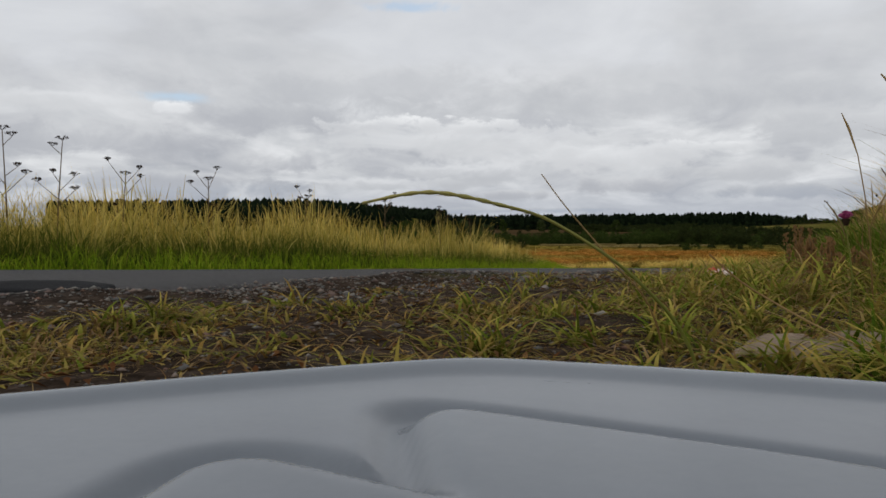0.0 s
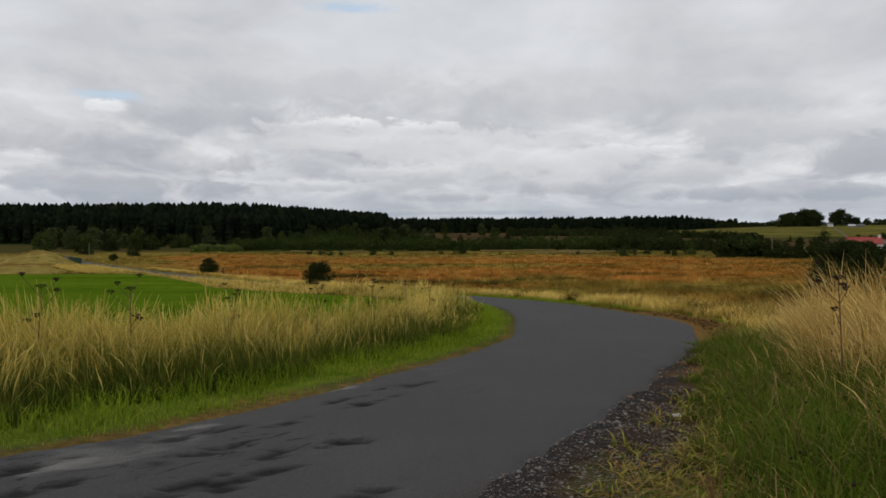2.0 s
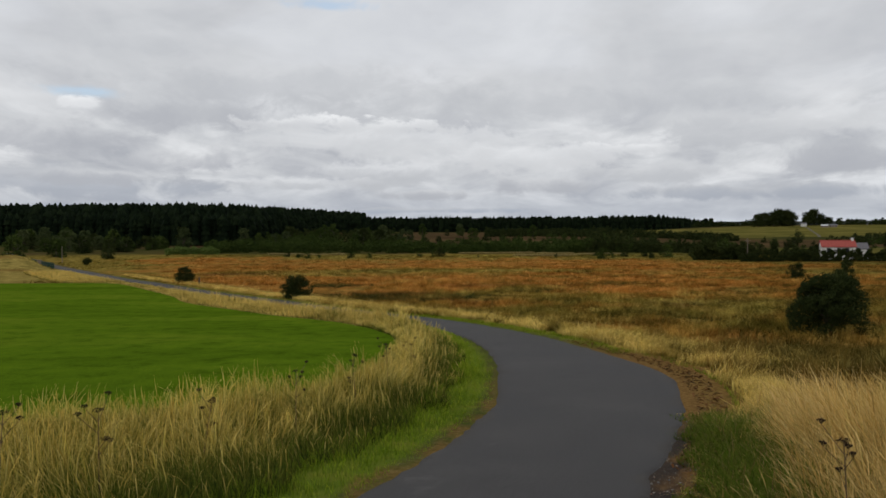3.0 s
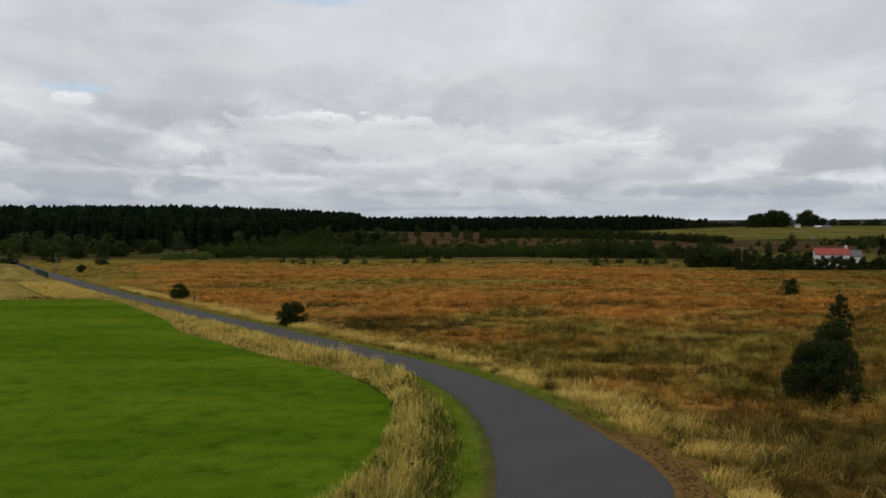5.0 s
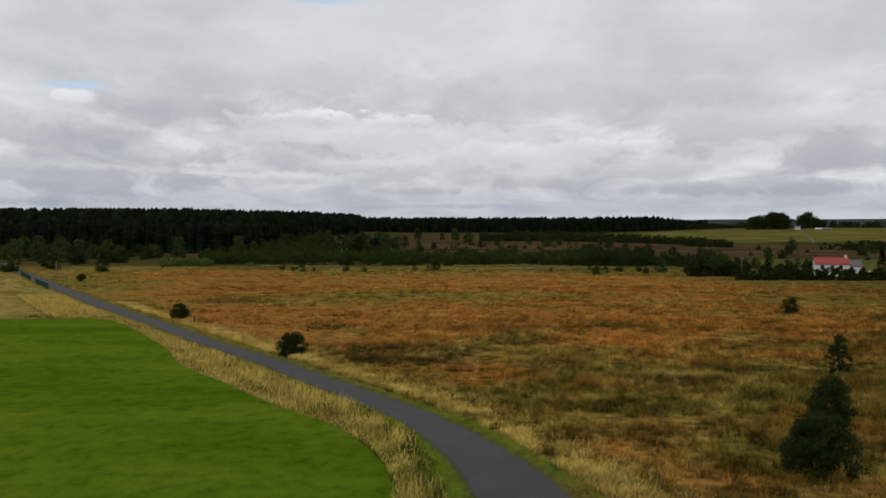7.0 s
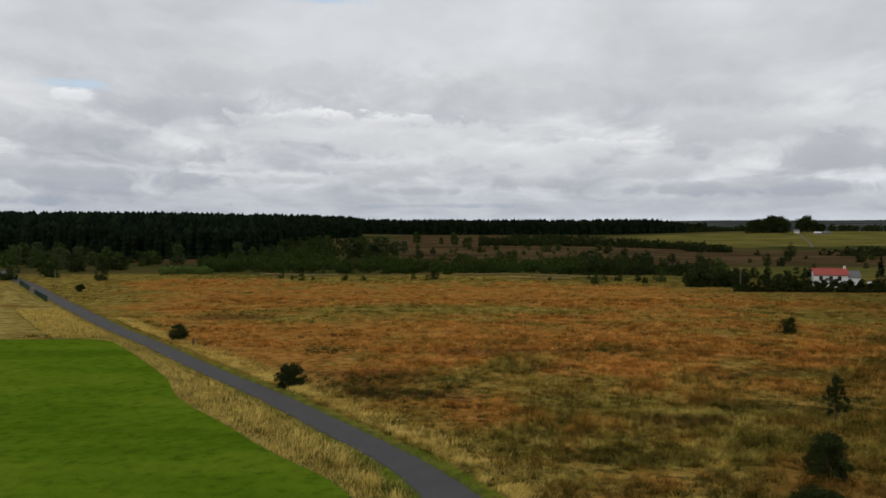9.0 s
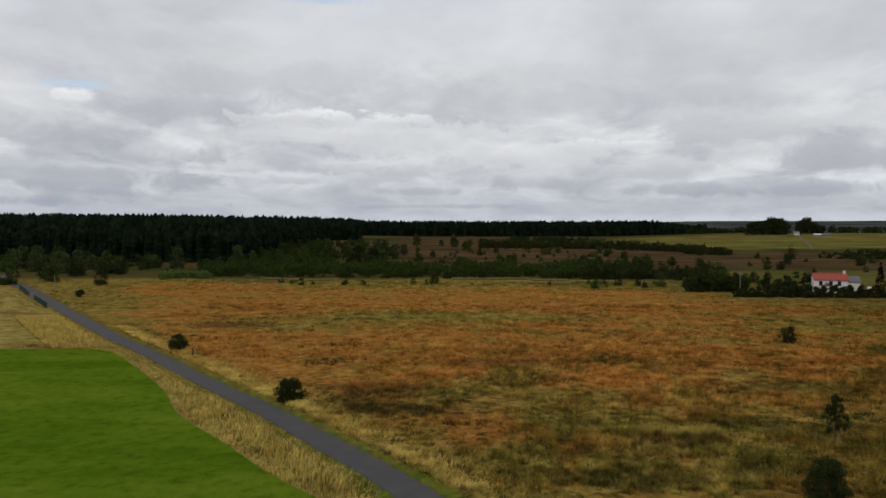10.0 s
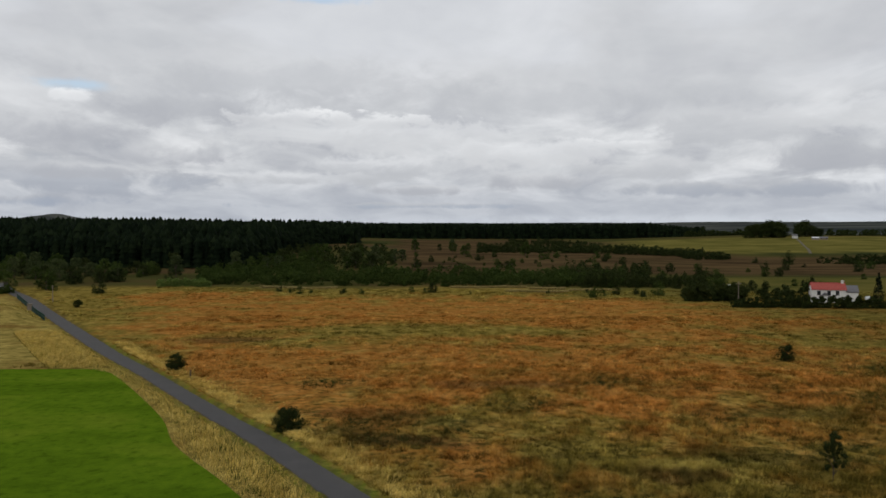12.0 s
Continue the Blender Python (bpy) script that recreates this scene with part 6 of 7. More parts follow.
WOOD_DARK = make_plain("dark_painted_wood", (0.06, 0.05, 0.045), 0.7, 0.2, 4.0, 0.3)
PALE_ROOF = make_plain("pale_sheet_roof", (0.55, 0.56, 0.57), 0.6, 0.12, 1.0, 0.3)
house = cottage()
stand(house, 91.6, 227.5, -12)
f = farmhouse("white farmhouse on the hill between dark trees", 7.0, 5, 3.6, 1.9, WHITE_WALL, SLATE)
stand(f, 325.5, 862, -15, 0.75)
f = farmhouse("low pale farm shed on the hill", 9, 7, 2.4, 1.6, STONE, PALE_ROOF)
stand(f, 335, 834, -20, 0.75)
f = farmhouse("low grey farm shed on the hill", 10, 7, 2.4, 1.6, STONE, SLATE)
stand(f, 345, 838, -20, 0.75)


def hill_trees():
    rng = random.Random(8)
    t = make_bush("tree", 13.0, 6.5, 2200, 0.6, 90, BUSH_LEAF, 40, 0.35, 0.12, 0.35, "large dark broadleaf tree beside the hill farm", "tree")
    spots = [(283, 872, 0.85), (291, 876, 0.95), (299, 870, 1.0), (306, 874, 1.15), (312, 869, 1.1), (319, 872, 0.95), (345, 893, 0.95), (353, 898, 1.1), (360, 894, 0.75), (337, 880, 0.5), (366, 890, 0.6)]
    for n, (x, y, s) in enumerate(spots):
        stand(t if n == 0 else copy_thing(t, Matrix.Identity(4)), x, y, rng.uniform(0, 360), s * 1.35, 0.8)


hill_trees()


def utility_pole(h):
    root = new("telegraph_pole")
    bm = bmesh.new(); limb(bm, (0, 0, -0.8), (0, 0, h), 0.14, 0.10, 10)
    part("pole", bm, WOOD_POLE, root)
    bm = bmesh.new(); box(bm, -0.8, 0.8, -0.06, 0.06, h - 0.75, h - 0.62)
    arm = part("crossarm", bm, WOOD_POLE, root)
    for x in (-0.7, -0.25, 0.25, 0.7):
        bm = bmesh.new(); limb(bm, (x, 0, h - 0.63), (x, 0, h - 0.48), 0.045, 0.03, 8)
        part("insulator", bm, STONE, arm)
    return tagged(root, "weathered wooden telegraph pole by the hedge", "pole")


p = utility_pole(6.2)
stand(p, 68.4, 219.0, 15)


def marker_post(h, r, label, mat):
    bm = bmesh.new()
    limb(bm, (0, 0, -0.4), (0, 0, h - 0.06), r, r * 0.9, 10)
    limb(bm, (0, 0, h - 0.06), (0, 0, h), r * 0.9, r * 0.4, 10)
    return tagged(part("post", bm, mat, None), label, "post")


stand(marker_post(4.8, 0.10, "slim pale grey post beside the lane", STONE), -123.5, 212.4)
stand(marker_post(1.1, 0.10, "short dark wooden post by the bush", WOOD_DARK), -38.6, 98.2)
stand(make_bush("bush", 2.0, 1.4, 1800, 0.13, 131, BUSH_LEAF, 30, 0.07, 0.0, 0.4, "small dark bush beside the lane"), -108.0, 197.5)


def garden_conifer():
    root = new("conifer")
    rng = np.random.default_rng(33)
    bm = bmesh.new(); limb(bm, (0, 0, -0.5), (0, 0, 8.6), 0.16, 0.03, 8)
    part("trunk", bm, BARK, root)
    z = rng.uniform(0.05, 1.0, 90)
    r = 1.7 * (1 - z) ** 0.8 * np.sqrt(rng.uniform(0, 1, 90))
    a = rng.uniform(0, 6.28, 90)
    v, q = crown_arrays(rng, np.stack([r * np.cos(a), r * np.sin(a), 0.4 + z * 8.6, 0.25 + 0.5 * (1 - z)], -1), 4200, 0.13)
    mesh_from("crown", v, q, CONIFER, root)
    return tagged(root, "tall dark conifer at the end of the cottage hedge", "tree")


stand(garden_conifer(), 101.0, 209.0)


def parked_van():
    """White van seen over the garden trees."""
    root = new("van")
    bm = bmesh.new()
    side = [(0, 0.35), (4.6, 0.35), (4.6, 1.0), (3.8, 1.15), (3.2, 1.95), (0.15, 2.05), (0, 1.9)]
    rows = [[bm.verts.new((x, y, z)) for x, z in side] for y in (0, 1.9)]
    n = len(side)
    for i in range(n):
        bm.faces.new((rows[0][i], rows[0][(i + 1) % n], rows[1][(i + 1) % n], rows[1][i]))
    bm.faces.new(rows[0]); bm.faces.new(rows[1])
    bmesh.ops.bevel(bm, geom=bm.edges[:], offset=0.06, segments=2, affect="EDGES")
    part("body", bm, WHITE_WALL, root, "white painted body")
    for x0, x1 in ((0.5, 1.6), (1.8, 2.8)):
        bm = bmesh.new(); box(bm, x0, x1, -0.02, 0.01, 1.2, 1.75)
        part("window", bm, DARK_GLASS, root)
    for x in (0.9, 3.7):
        for y in (-0.02, 1.72):
            bm = bmesh.new(); limb(bm, (x, y, 0.33), (x, y + 0.2, 0.33), 0.33, 0.33, 18)
            part("tyre", bm, DARK_SEED, root, "black tyre")
    return tagged(root, "white van parked behind the garden trees", "van")


stand(parked_van(), 100.0, 331.0, 25, 0.62)


def garden_shed():
    root = new("garden_shed")
    bm = bmesh.new(); box(bm, 0, 3.2, 0, 2.4, -0.4, 2.0)
    part("wall", bm, WHITE_WALL, root)
    bm = bmesh.new(); gable_roof(bm, -0.15, 3.35, -0.2, 2.6, 1.95, 2.7, 0.1)
    part("roof", bm, PALE_ROOF, root)
    bm = bmesh.new(); box(bm, 1.1, 1.95, -0.04, -0.003, -0.3, 1.75)
    part("door", bm, WOOD_DARK, root)
    return tagged(root, "small white shed beside the cottage annex", "shed")


stand(garden_shed(), 106.6, 227.5, -12, 0.6)


def railing():
    """Dark green bar railing panels beside the lane, with a stone pier between them."""
    def panel(x0, y0, x1, y1):
        root = new("railing")
        n = np.hypot(x1 - x0, y1 - y0)
        turn = math.degrees(math.atan2(y1 - y0, x1 - x0))
        root.matrix_basis = pose(x0, y0, ground_at(x0, y0), 0, 0, turn)
        tilt = (ground_at(x1, y1) - ground_at(x0, y0)) / n
        steps = int(n / 2.4)
        for i in range(steps + 1):
            x = n * i / steps
            bm = bmesh.new(); box(bm, x - 0.05, x + 0.05, -0.05, 0.05, tilt * x - 0.3, tilt * x + 1.45)
            part("post", bm, GREEN_RAIL, root)
        for z in (0.15, 0.75, 1.35):
            bm = bmesh.new()
            v = [bm.verts.new(q) for x in (0, n) for q in ((x, -0.03, tilt * x + z - 0.04), (x, 0.03, tilt * x + z - 0.04), (x, 0.03, tilt * x + z + 0.04), (x, -0.03, tilt * x + z + 0.04))]
            for a in range(4):
                bm.faces.new((v[a], v[(a + 1) % 4], v[4 + (a + 1) % 4], v[4 + a]))
            part("rail", bm, GREEN_RAIL, root)
        bars = int(n / 0.28)
        bm = bmesh.new(); box(bm, -0.03, 0.03, -0.02, 0.02, 0.12, 1.38)
        first = part("bar", bm, GREEN_RAIL, root)
        for i in range(bars):
            x = n * (i + 0.5) / bars
            o = first if i == 0 else new("bar", first.data)
            o.parent = root
            o.matrix_basis = pose(x, 0, tilt * x)
        return tagged(root, "dark green painted metal railing beside the lane", "railing", group="railings along the lane")
    panel(-97.5, 164.5, -113.5, 186.0)
    panel(-117.8, 192.0, -140.0, 222.0)
    bm = bmesh.new()
    box(bm, -0.55, 0.55, -0.55, 0.55, -0.4, 1.5)
    bmesh.ops.bevel(bm, geom=bm.edges[:], offset=0.06, segments=2, affect="EDGES")
    pier = part("pier", bm, STONE, None)
    pier.matrix_basis = pose(-116.0, 189.2, ground_at(-116, 189.2), 0, 0, 35)
    tagged(pier, "square pale stone pier between green railings", "pier")
    bm = bmesh.new()
    box(bm, -0.65, 0.65, -0.65, 0.65, 1.502, 1.66)
    bmesh.ops.bevel(bm, geom=bm.edges[:], offset=0.04, segments=2, affect="EDGES")
    part("cap", bm, STONE, pier)


railing()


# ---------------------------------------------------------------- close by the take-off place
def landing_case():
    """Grey moulded plastic lid with a blunt rounded corner and two raised panels in grooves."""
    def soft(u):
        return 0.5 * (u + np.sqrt(u * u + 0.0012))

    n, m = 190, 150
    x0, x1, back = -0.30, 0.36, -0.46
    xs = np.linspace(x0, x1, n)
    front = 0.042 - 0.74 * soft(-xs) - 0.29 * soft(xs)
    vs = np.linspace(0, 1, m)
    X = np.repeat(xs[:, None], m, 1)
    Y = back + (front[:, None] - back) * vs[None, :]
    gap = np.minimum((front[:, None] - Y) * 0.88, np.minimum(np.minimum(X - x0, x1 - X), Y - back))

    def corner(p, a, q, b, r):
        """Signed distance to the meeting of two half planes, rounded."""
        d1 = (X - p[0]) * a[0] + (Y - p[1]) * a[1]
        d2 = (X - q[0]) * b[0] + (Y - q[1]) * b[1]
        return np.hypot(np.maximum(d1 + r, 0), np.maximum(d2 + r, 0)) + np.minimum(np.maximum(d1 + r, d2 + r), 0) - r

    d = np.minimum(corner((0.05, -0.098), (0.39, 0.92), (0.0, -0.125), (-0.97, -0.25), 0.024), corner((0.0, -0.160), (0.40, 0.917), (-0.057, -0.175), (-1.0, 0.0), 0.030))
    d = np.maximum(d, 0.03 - gap)
    Z = 0.020 - 0.010 * (1 - smooth(0.0, 0.012, gap)) ** 2 - 0.004 * smooth(0.014, 0.034, gap)
    Z = Z + 0.0045 * (1 - smooth(-0.012, 0.002, d)) - 0.006 * np.exp(-((d - 0.005) / 0.0065) ** 2)
    Z = Z + 0.0004 * value_noise(X, Y, 0.05, 3)
    top = np.stack([X, Y, Z], -1).reshape(-1, 3)
    i, j = np.arange(n - 1)[:, None] * m, np.arange(m - 1)[None, :]
    q = np.stack([i + j, i + m + j, i + m + j + 1, i + j + 1], -1).reshape(-1, 4)
    rim = [a * m for a in range(n)][::-1] + [a for a in range(1, m)] + [a * m + m - 1 for a in range(1, n)] + [(n - 1) * m + a for a in range(m - 2, 0, -1)]
    low = (top[rim] - np.array([0.03, -0.2, 0])) * np.array([1.03, 1.03, 0]) + np.array([0.03, -0.2, -0.22])
    k, base = len(rim), len(top)
    skirt = np.array([(rim[a], rim[(a + 1) % k], base + (a + 1) % k, base + a) for a in range(k)])
    root = new("landing_case")
    mesh_from("lid", np.vstack([top, low]), np.vstack([q, skirt]), GREY_PLASTIC, root, smooth_shade=True)
    for x in (-0.15, 0.2):
        bm = bmesh.new(); box(bm, x - 0.03, x + 0.03, -0.492, -0.466, -0.07, -0.02)
        bmesh.ops.bevel(bm, geom=bm.edges[:], offset=0.006, segments=2, affect="EDGES")
        part("latch", bm, GREY_PLASTIC, root)
    tagged(root, "grey moulded plastic case lid lying on the trodden grass", "case")


landing_case()


def stalk(name, pts, r0, r1, mat, label="", head=0.0, parent=None):
    """A bent grass stem through points; head: the share of its length that carries seed."""
    p = spline([(*q,) for q in pts], 0.012)
    root = parent or new(name)
    k, n = 6, len(p)
    t = np.linspace(0, 1, n)
    rad = r0 + (r1 - r0) * t
    if head:
        rad = np.where(t > 1 - head, np.maximum(rad, 0.0032 * np.sin(np.pi * (t - 1 + head) / head) ** 0.6 * (0.7 + 0.5 * (np.arange(n) % 2))), rad)
    tan = np.gradient(p, axis=0)
    tan /= np.linalg.norm(tan, axis=1)[:, None]
    a = np.cross(tan, (0.3, 0.9, 0.2))
    a /= np.linalg.norm(a, axis=1)[:, None]
    b = np.cross(tan, a)
    th = np.arange(k) * 2 * np.pi / k
    v = p[:, None, :] + rad[:, None, None] * (np.cos(th)[None, :, None] * a[:, None, :] + np.sin(th)[None, :, None] * b[:, None, :])
    i, j = np.arange(n - 1)[:, None] * k, np.arange(k)[None, :]
    q = np.stack([i + j, i + (j + 1) % k, i + k + (j + 1) % k, i + k + j], -1).reshape(-1, 4)
    mesh_from("stem", v.reshape(-1, 3), q, mat, root, attrs={"along": np.repeat(t, k)}, smooth_shade=True)
    if head:
        rng = np.random.default_rng(3)
        s = np.where(t > 1 - head)[0][::2]
        m = len(s) * 2
        o = np.repeat(p[s], 2, 0)
        tt = np.repeat(tan[s], 2, 0)
        side = np.where(np.arange(m) % 2 == 0, 1, -1)[:, None] * np.repeat(a[s], 2, 0) + rng.normal(0, 0.3, (m, 3))
        tip = o + tt * 0.013 + side * 0.004
        w = np.repeat(b[s], 2, 0) * 0.0017
        v = np.stack([o, o + (tip - o) * 0.5 + w, tip, o + (tip - o) * 0.5 - w], 1).reshape(-1, 3)
        mesh_from("seed_head", v, np.arange(len(v)).reshape(-1, 4), mat, root, attrs={"along": np.ones(len(v))})
    return tagged(root, label, "grass stalk")


STEM = make_blade_material("green_stem", [(0.18, 0.21, 0.045), (0.24, 0.25, 0.06)], [(0.36, 0.34, 0.12), (0.44, 0.38, 0.15)], 0.2, 0.6)
stalk("grass_stalk", [(0.283, 0.967, -0.385), (0.225, 0.906, -0.122), (0.137, 0.844, 0.002), (0.019, 0.781, 0.088), (-0.059, 0.735, 0.116), (-0.152, 0.689, 0.133), (-0.229, 0.627, 0.117)],
      0.0032, 0.0018, STEM, "arching green grass stalk with a long seed spike", 0.45)
stalk("grass_stalk", [(0.236, 0.999, -0.385), (0.174, 0.967, -0.075), (0.097, 0.952, 0.034), (0.027, 0.936, 0.119), (-0.012, 0.936, 0.173)], 0.0020, 0.0009, STRAW, "thin dry straw leaning over the grass", 0.0)
stalk("grass_stalk", [(0.55, -0.34, -0.22), (0.48, -0.355, 0.05), (0.43, -0.36, 0.26), (0.386, -0.37, 0.43), (0.362, -0.375, 0.505), (0.33, -0.378, 0.545)], 0.0034, 0.0020, STEM,
      "tall green grass stalk beside the case", 0.25)
stalk("grass_stalk", [(0.40, -0.365, 0.40), (0.37, -0.37, 0.47), (0.335, -0.375, 0.52), (0.31, -0.37, 0.56)], 0.0012, 0.0006, STRAW, "thin dry side shoot of a grass stalk", 0.0)
for n, (x, y, hgt, lx) in enumerate([(0.55, 0.75, 0.42, -0.10), (0.72, 0.9, 0.5, -0.14), (0.85, 0.7, 0.62, 0.10), (0.95, 1.2, 0.66, -0.12), (0.62, 1.3, 0.44, -0.05), (1.05, 1.0, 0.75, -0.2),
                                     (1.2, 1.6, 0.8, -0.1), (0.8, 1.7, 0.5, 0.06), (1.3, 1.3, 0.85, -0.18)]):
    g = ground_at(x, y)
    stalk("grass_stalk", [(x, y, g - 0.02), (x + lx * 0.15, y, g + hgt * 0.4), (x + lx * 0.5, y + 0.02, g + hgt * 0.8), (x + lx, y + 0.04, g + hgt)], 0.0016, 0.0007,
          STEM if n % 2 else STRAW, "tall seeding grass stalk in the rank grass", 0.2)

for pts in ([(-0.34, 0.455, -0.11), (-0.20, 0.475, -0.098), (-0.065, 0.495, -0.10), (-0.02, 0.44, -0.105), (0.05, 0.40, -0.112)], [(0.36, 1.62, 0.02), (0.408, 1.462, -0.04), (0.46, 1.1, -0.09), (0.50, 0.80, -0.11)]):
    stalk("dead_stem", pts, 0.0026, 0.0016, STRAW, "pale dead stem lying on the trodden soil", 0.0)


def knapweed_flower():
    root = new("knapweed")
    g = ground_at(0.50, 1.08)
    bm = bmesh.new(); limb(bm, (0, 0, -0.03), (0.01, 0, 0.12), 0.0018, 0.0015, 6); limb(bm, (0.01, 0, 0.12), (0.0, 0.005, 0.215), 0.0015, 0.0012, 6)
    part("stem", bm, STEM, root)
    bm = bmesh.new(); limb(bm, (0, 0.005, 0.213), (0, 0.005, 0.225), 0.004, 0.0075, 10)
    part("calyx", bm, DARK_SEED, root)
    rng = random.Random(6)
    bm = bmesh.new()
    for i in range(46):
        a, e = rng.uniform(0, 6.28), rng.uniform(0.2, 1.5)
        limb(bm, (0, 0.005, 0.224), (0.013 * math.cos(a) * math.cos(e), 0.005 + 0.013 * math.sin(a) * math.cos(e), 0.226 + 0.013 * math.sin(e)), 0.0010, 0.0012, 4)
    part("flower", bm, make_plain("pink_petals", (0.32, 0.06, 0.16), 0.8, 0.3, 80.0, 0.1), root, "pink tufted flower head")
    root.matrix_basis = pose(0.50, 1.08, g)
    tagged(root, "single pink knapweed flower on a thin green stem", "flower")


knapweed_flower()


def dock(h, seed):
    """Dead dock: ribbed stems set with crowded rust-brown seed."""
    rng = random.Random(seed)
    root = new("dock")
    for i in range(rng.randint(3, 5)):
        bm, seeds = bmesh.new(), bmesh.new()
        a, lean = rng.uniform(0, 6.28), rng.uniform(0.05, 0.22)
        foot = Vector((0.02 * math.cos(a), 0.02 * math.sin(a), -0.03))
        top = foot + Vector((lean * h * math.cos(a), lean * h * math.sin(a), h * rng.uniform(0.7, 1.0)))
        limb(bm, foot, top, 0.0035, 0.0016, 6)
        for j in range(70):
            t = rng.uniform(0.35, 1.0)
            p = foot.lerp(top, t) + Vector((rng.uniform(-1, 1), rng.uniform(-1, 1), rng.uniform(-0.5, 0.5))) * 0.016 * (1.15 - 0.6 * t)
            limb(seeds, p - Vector((0, 0, 0.004)), p + Vector((rng.uniform(-0.003, 0.003), rng.uniform(-0.003, 0.003), 0.005)), 0.0045, 0.0015, 4)
        spike = part("stem", bm, DRY_STEM, root)
        part("seed_spike", seeds, DOCK_SEED, spike, "crowded rust-brown seeds")
    return tagged(root, "dead rust-brown dock standing in the bank grass", "weed", group="dead dock on the bank")


DRY_STEM = make_plain("dry_stem", (0.14, 0.095, 0.05), 0.9, 0.3, 8.0, 0.1)
DOCK_SEED = make_plain("dock_seed", (0.19, 0.105, 0.042), 0.9, 0.4, 30.0, 0.1)
for n, (x, y, h) in enumerate(((0.78, 2.15, 0.22), (0.92, 2.35, 0.2), (0.98, 3.2, 0.27), (1.12, 3.45, 0.22), (1.30, 4.3, 0.3))):
    stand(dock(h, 300 + n), x, y, n * 50)


def flat_stone():
    bm = bmesh.new()
    bmesh.ops.create_icosphere(bm, subdivisions=4, radius=1.0)
    for v in bm.verts:
        n = noise.noise(v.co * 1.7) * 0.22 + noise.noise(v.co * 5) * 0.07
        v.co = Vector((v.co.x * 0.15, v.co.y * 0.085, max(-0.4, min(0.55, v.co.z)) * (0.075 - 0.03 * math.exp(-((v.co.x - 0.2) / 0.12) ** 2)))) * (1 + n)
    ob = part("flat_stone", bm, make_plain("brown_sandstone", (0.27, 0.205, 0.15), 0.95, 0.4, 12.0, 0.15, 0.02), None, smooth_shade=True)
    ob.matrix_basis = pose(0.46, 1.06, ground_at(0.46, 1.06) - 0.022, 4, -3, 15)
    tagged(ob, "flat weathered brown stone slab lying in the grass", "stone")


flat_stone()


def wrapper(name, x, y, size, mat, label, z=0.05):
    bm = bmesh.new()
    rng = random.Random(7)
    bmesh.ops.create_grid(bm, x_segments=9, y_segments=7, size=1.0)
    for v in bm.verts:
        v.co = Vector((v.co.x * size, v.co.y * size * 0.55, size * (0.5 + 0.5 * noise.noise(v.co * 2.1) + 0.25 * noise.noise(v.co * 5)) * (1 - 0.6 * abs(v.co.y))))
    ret = bmesh.ops.extrude_face_region(bm, geom=bm.faces[:])
    bmesh.ops.translate(bm, vec=(0, 0, -0.004), verts=[g for g in ret["geom"] if isinstance(g, bmesh.types.BMVert)])
    ob = part(name, bm, mat, None)
    ob.matrix_basis = pose(x, y, ground_at(x, y) + z, 0, 0, 12)
    tagged(ob, label, "litter")


def make_wrapper_material():
    m, nt, b = material("printed_wrapper", 0.45, 0.4)
    tc = nt.nodes.new("ShaderNodeTexCoord").outputs["Object"]
    n = noise_tex(nt, mapping(nt, tc, (9, 30, 9)), 1.0, 2, 0.5)
    link(nt, ramp(nt, n, [(0.42, (0.62, 0.06, 0.05)), (0.5, (0.75, 0.62, 0.58))]), b.inputs["Base Color"])
    return m


wrapper("crisp_packet", 0.72, 3.55, 0.065, make_wrapper_material(), "crumpled red and white wrapper in the verge grass", 0.015)
wrapper("paper_scrap", 1.65, 7.2, 0.05, WHITE_WALL, "small white paper scrap at the lane's edge", 0.015)
wrapper("plastic_scrap", 0.5, 2.4, 0.025, make_plain("pale_green_plastic", (0.25, 0.45, 0.36), 0.4, 0.1, 10), "small pale green plastic scrap in the grass", 0.01)


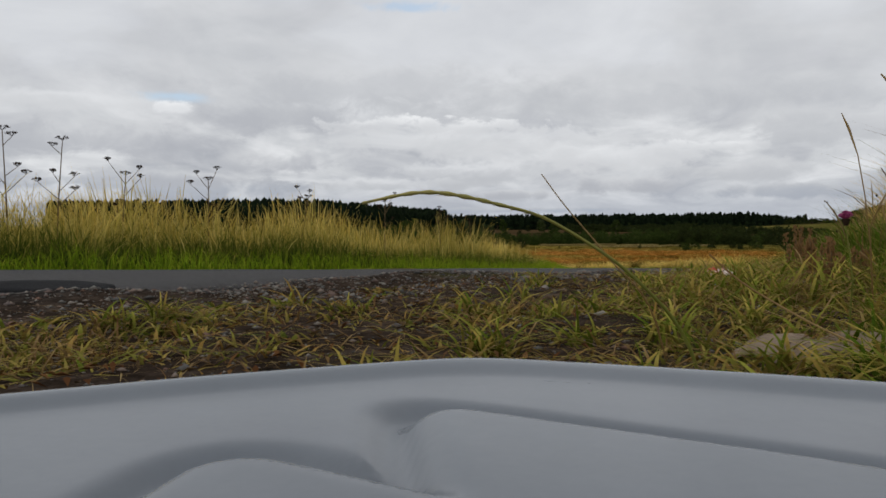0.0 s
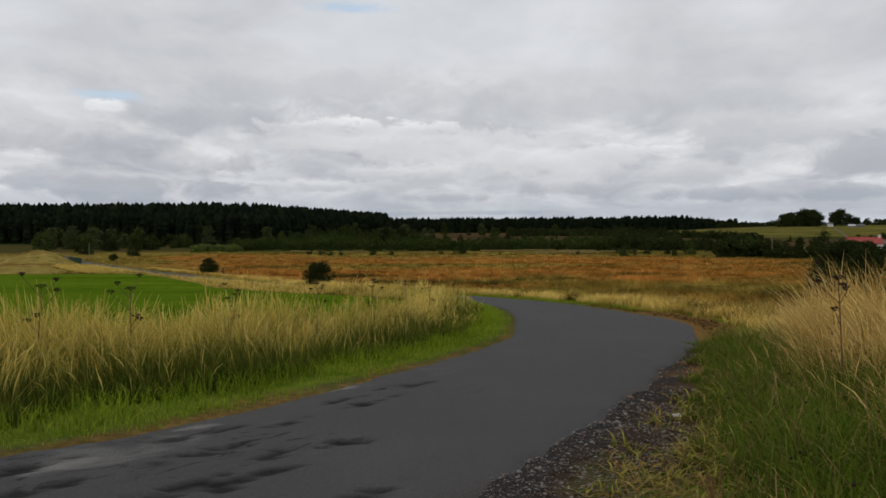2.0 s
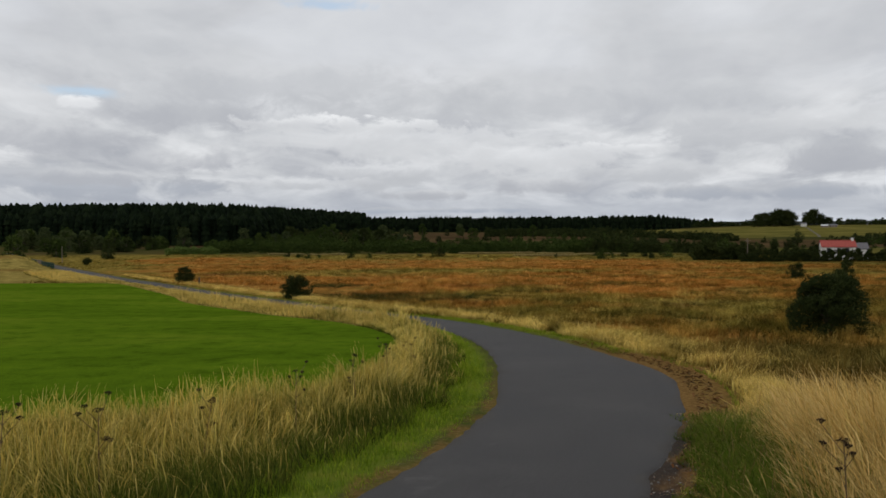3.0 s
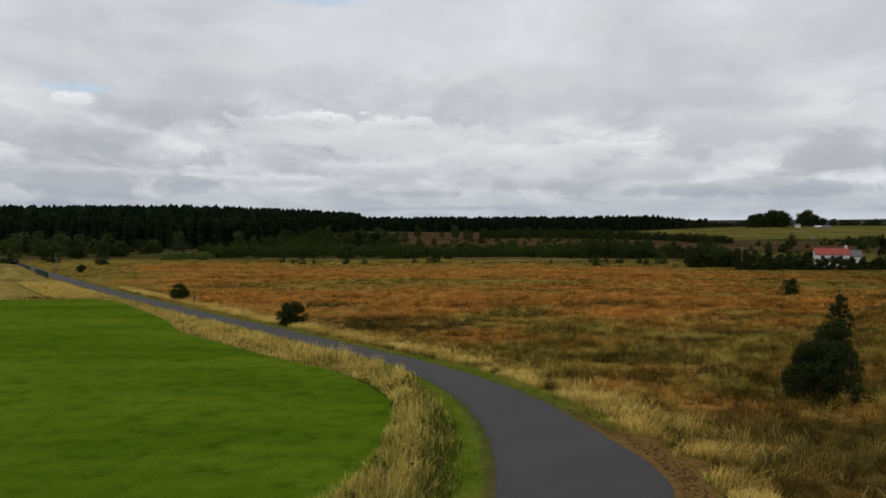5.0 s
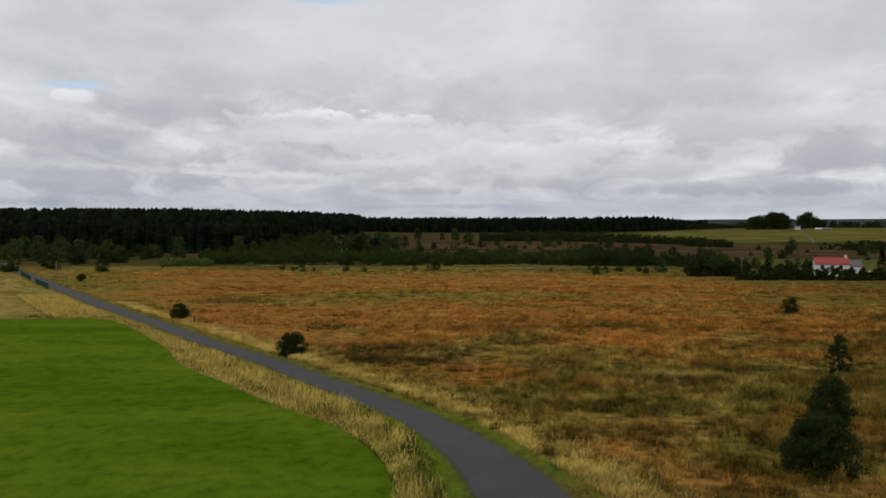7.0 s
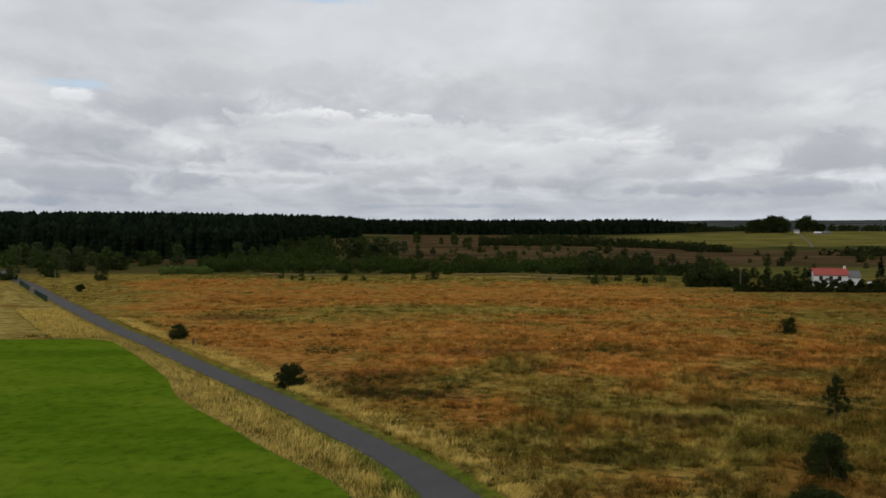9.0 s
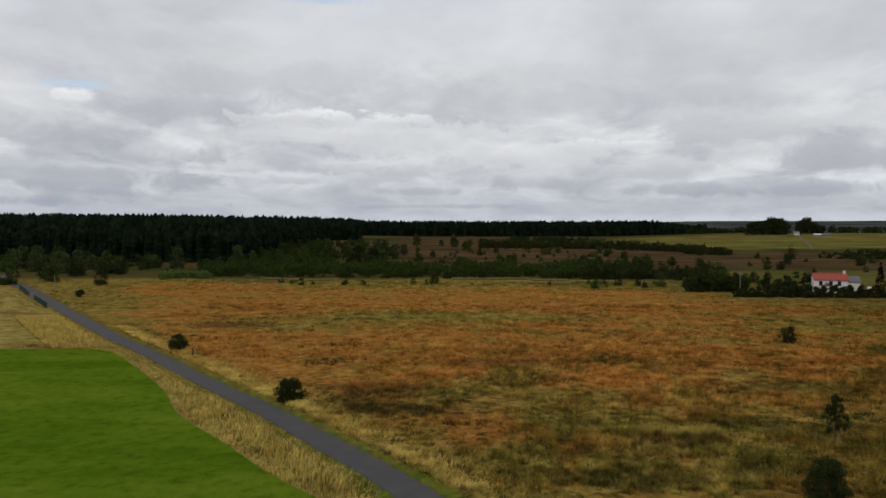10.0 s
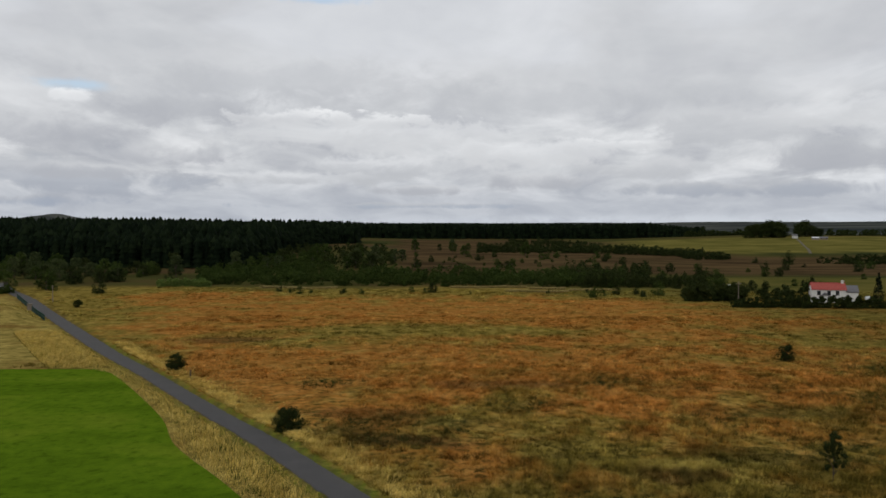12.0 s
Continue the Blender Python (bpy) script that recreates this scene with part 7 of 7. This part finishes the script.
def hogweed(h, seed, label):
    rng = random.Random(seed)
    root = new("hogweed")
    bm = bmesh.new()
    top = (rng.uniform(-0.16, 0.16), rng.uniform(-0.1, 0.1), h)
    limb(bm, (0, 0, -0.1), (top[0] * 0.4, top[1] * 0.4, h * 0.5), 0.010, 0.008, 7)
    limb(bm, (top[0] * 0.4, top[1] * 0.4, h * 0.5), top, 0.008, 0.005, 7)
    heads = [(top, 0.07)]
    for i in range(rng.randint(5, 8)):
        z = h * rng.uniform(0.5, 0.93)
        a = rng.uniform(0, 6.28)
        l = rng.uniform(0.10, 0.26)
        p = (top[0] * z / h, top[1] * z / h, z)
        e = (p[0] + l * math.cos(a), p[1] + l * math.sin(a), z + l * rng.uniform(0.7, 1.2))
        limb(bm, p, e, 0.005, 0.003, 5)
        heads.append((e, rng.uniform(0.03, 0.06)))
    part("stem", bm, DRY_STEM, root)
    for e, r in heads:
        bm = bmesh.new()
        for i in range(16):
            a, q = rng.uniform(0, 6.28), r * math.sqrt(rng.uniform(0.1, 1))
            t = Vector((e[0] + q * math.cos(a), e[1] + q * math.sin(a), e[2] + 0.05 * (1 - 0.5 * (q / r) ** 2)))
            limb(bm, e, t, 0.0016, 0.0012, 4)
            for _ in range(4):
                c = t + Vector((rng.uniform(-1, 1), rng.uniform(-1, 1), rng.uniform(-0.2, 0.6))) * 0.014
                limb(bm, c - Vector((0, 0, 0.004)), c + Vector((0, 0, 0.005)), 0.0045, 0.003, 5)
        part("umbel", bm, DARK_SEED, root, "dark brown seed umbel")
    return tagged(root, label, "plant", group="dead hogweed by the lane")


kinds = [hogweed(1.55, 1, "tall dead brown hogweed with flat seed heads"), hogweed(1.2, 2, "dead brown hogweed with flat seed heads"), hogweed(1.35, 5, "dead brown hogweed with several seed heads")]
for n, (k, x, y, s) in enumerate([(0, -6.15, 7.25, 1.0), (1, -5.5, 8.35, 0.97), (2, 3.1, 7.1, 0.88), (0, -5.95, 7.75, 0.96), (1, -4.7, 9.05, 0.95), (1, -3.9, 10.2, 0.85), (2, -3.2, 12.4, 0.85),
                                  (1, -2.6, 14.6, 0.9), (2, -2.4, 17.3, 0.85), (1, -2.1, 19.2, 0.8)]):
    ob = kinds[k] if (n, k) in ((0, 0), (1, 1), (2, 2)) else copy_thing(kinds[k], Matrix.Identity(4))
    stand(ob, x, y, n * 67, s)
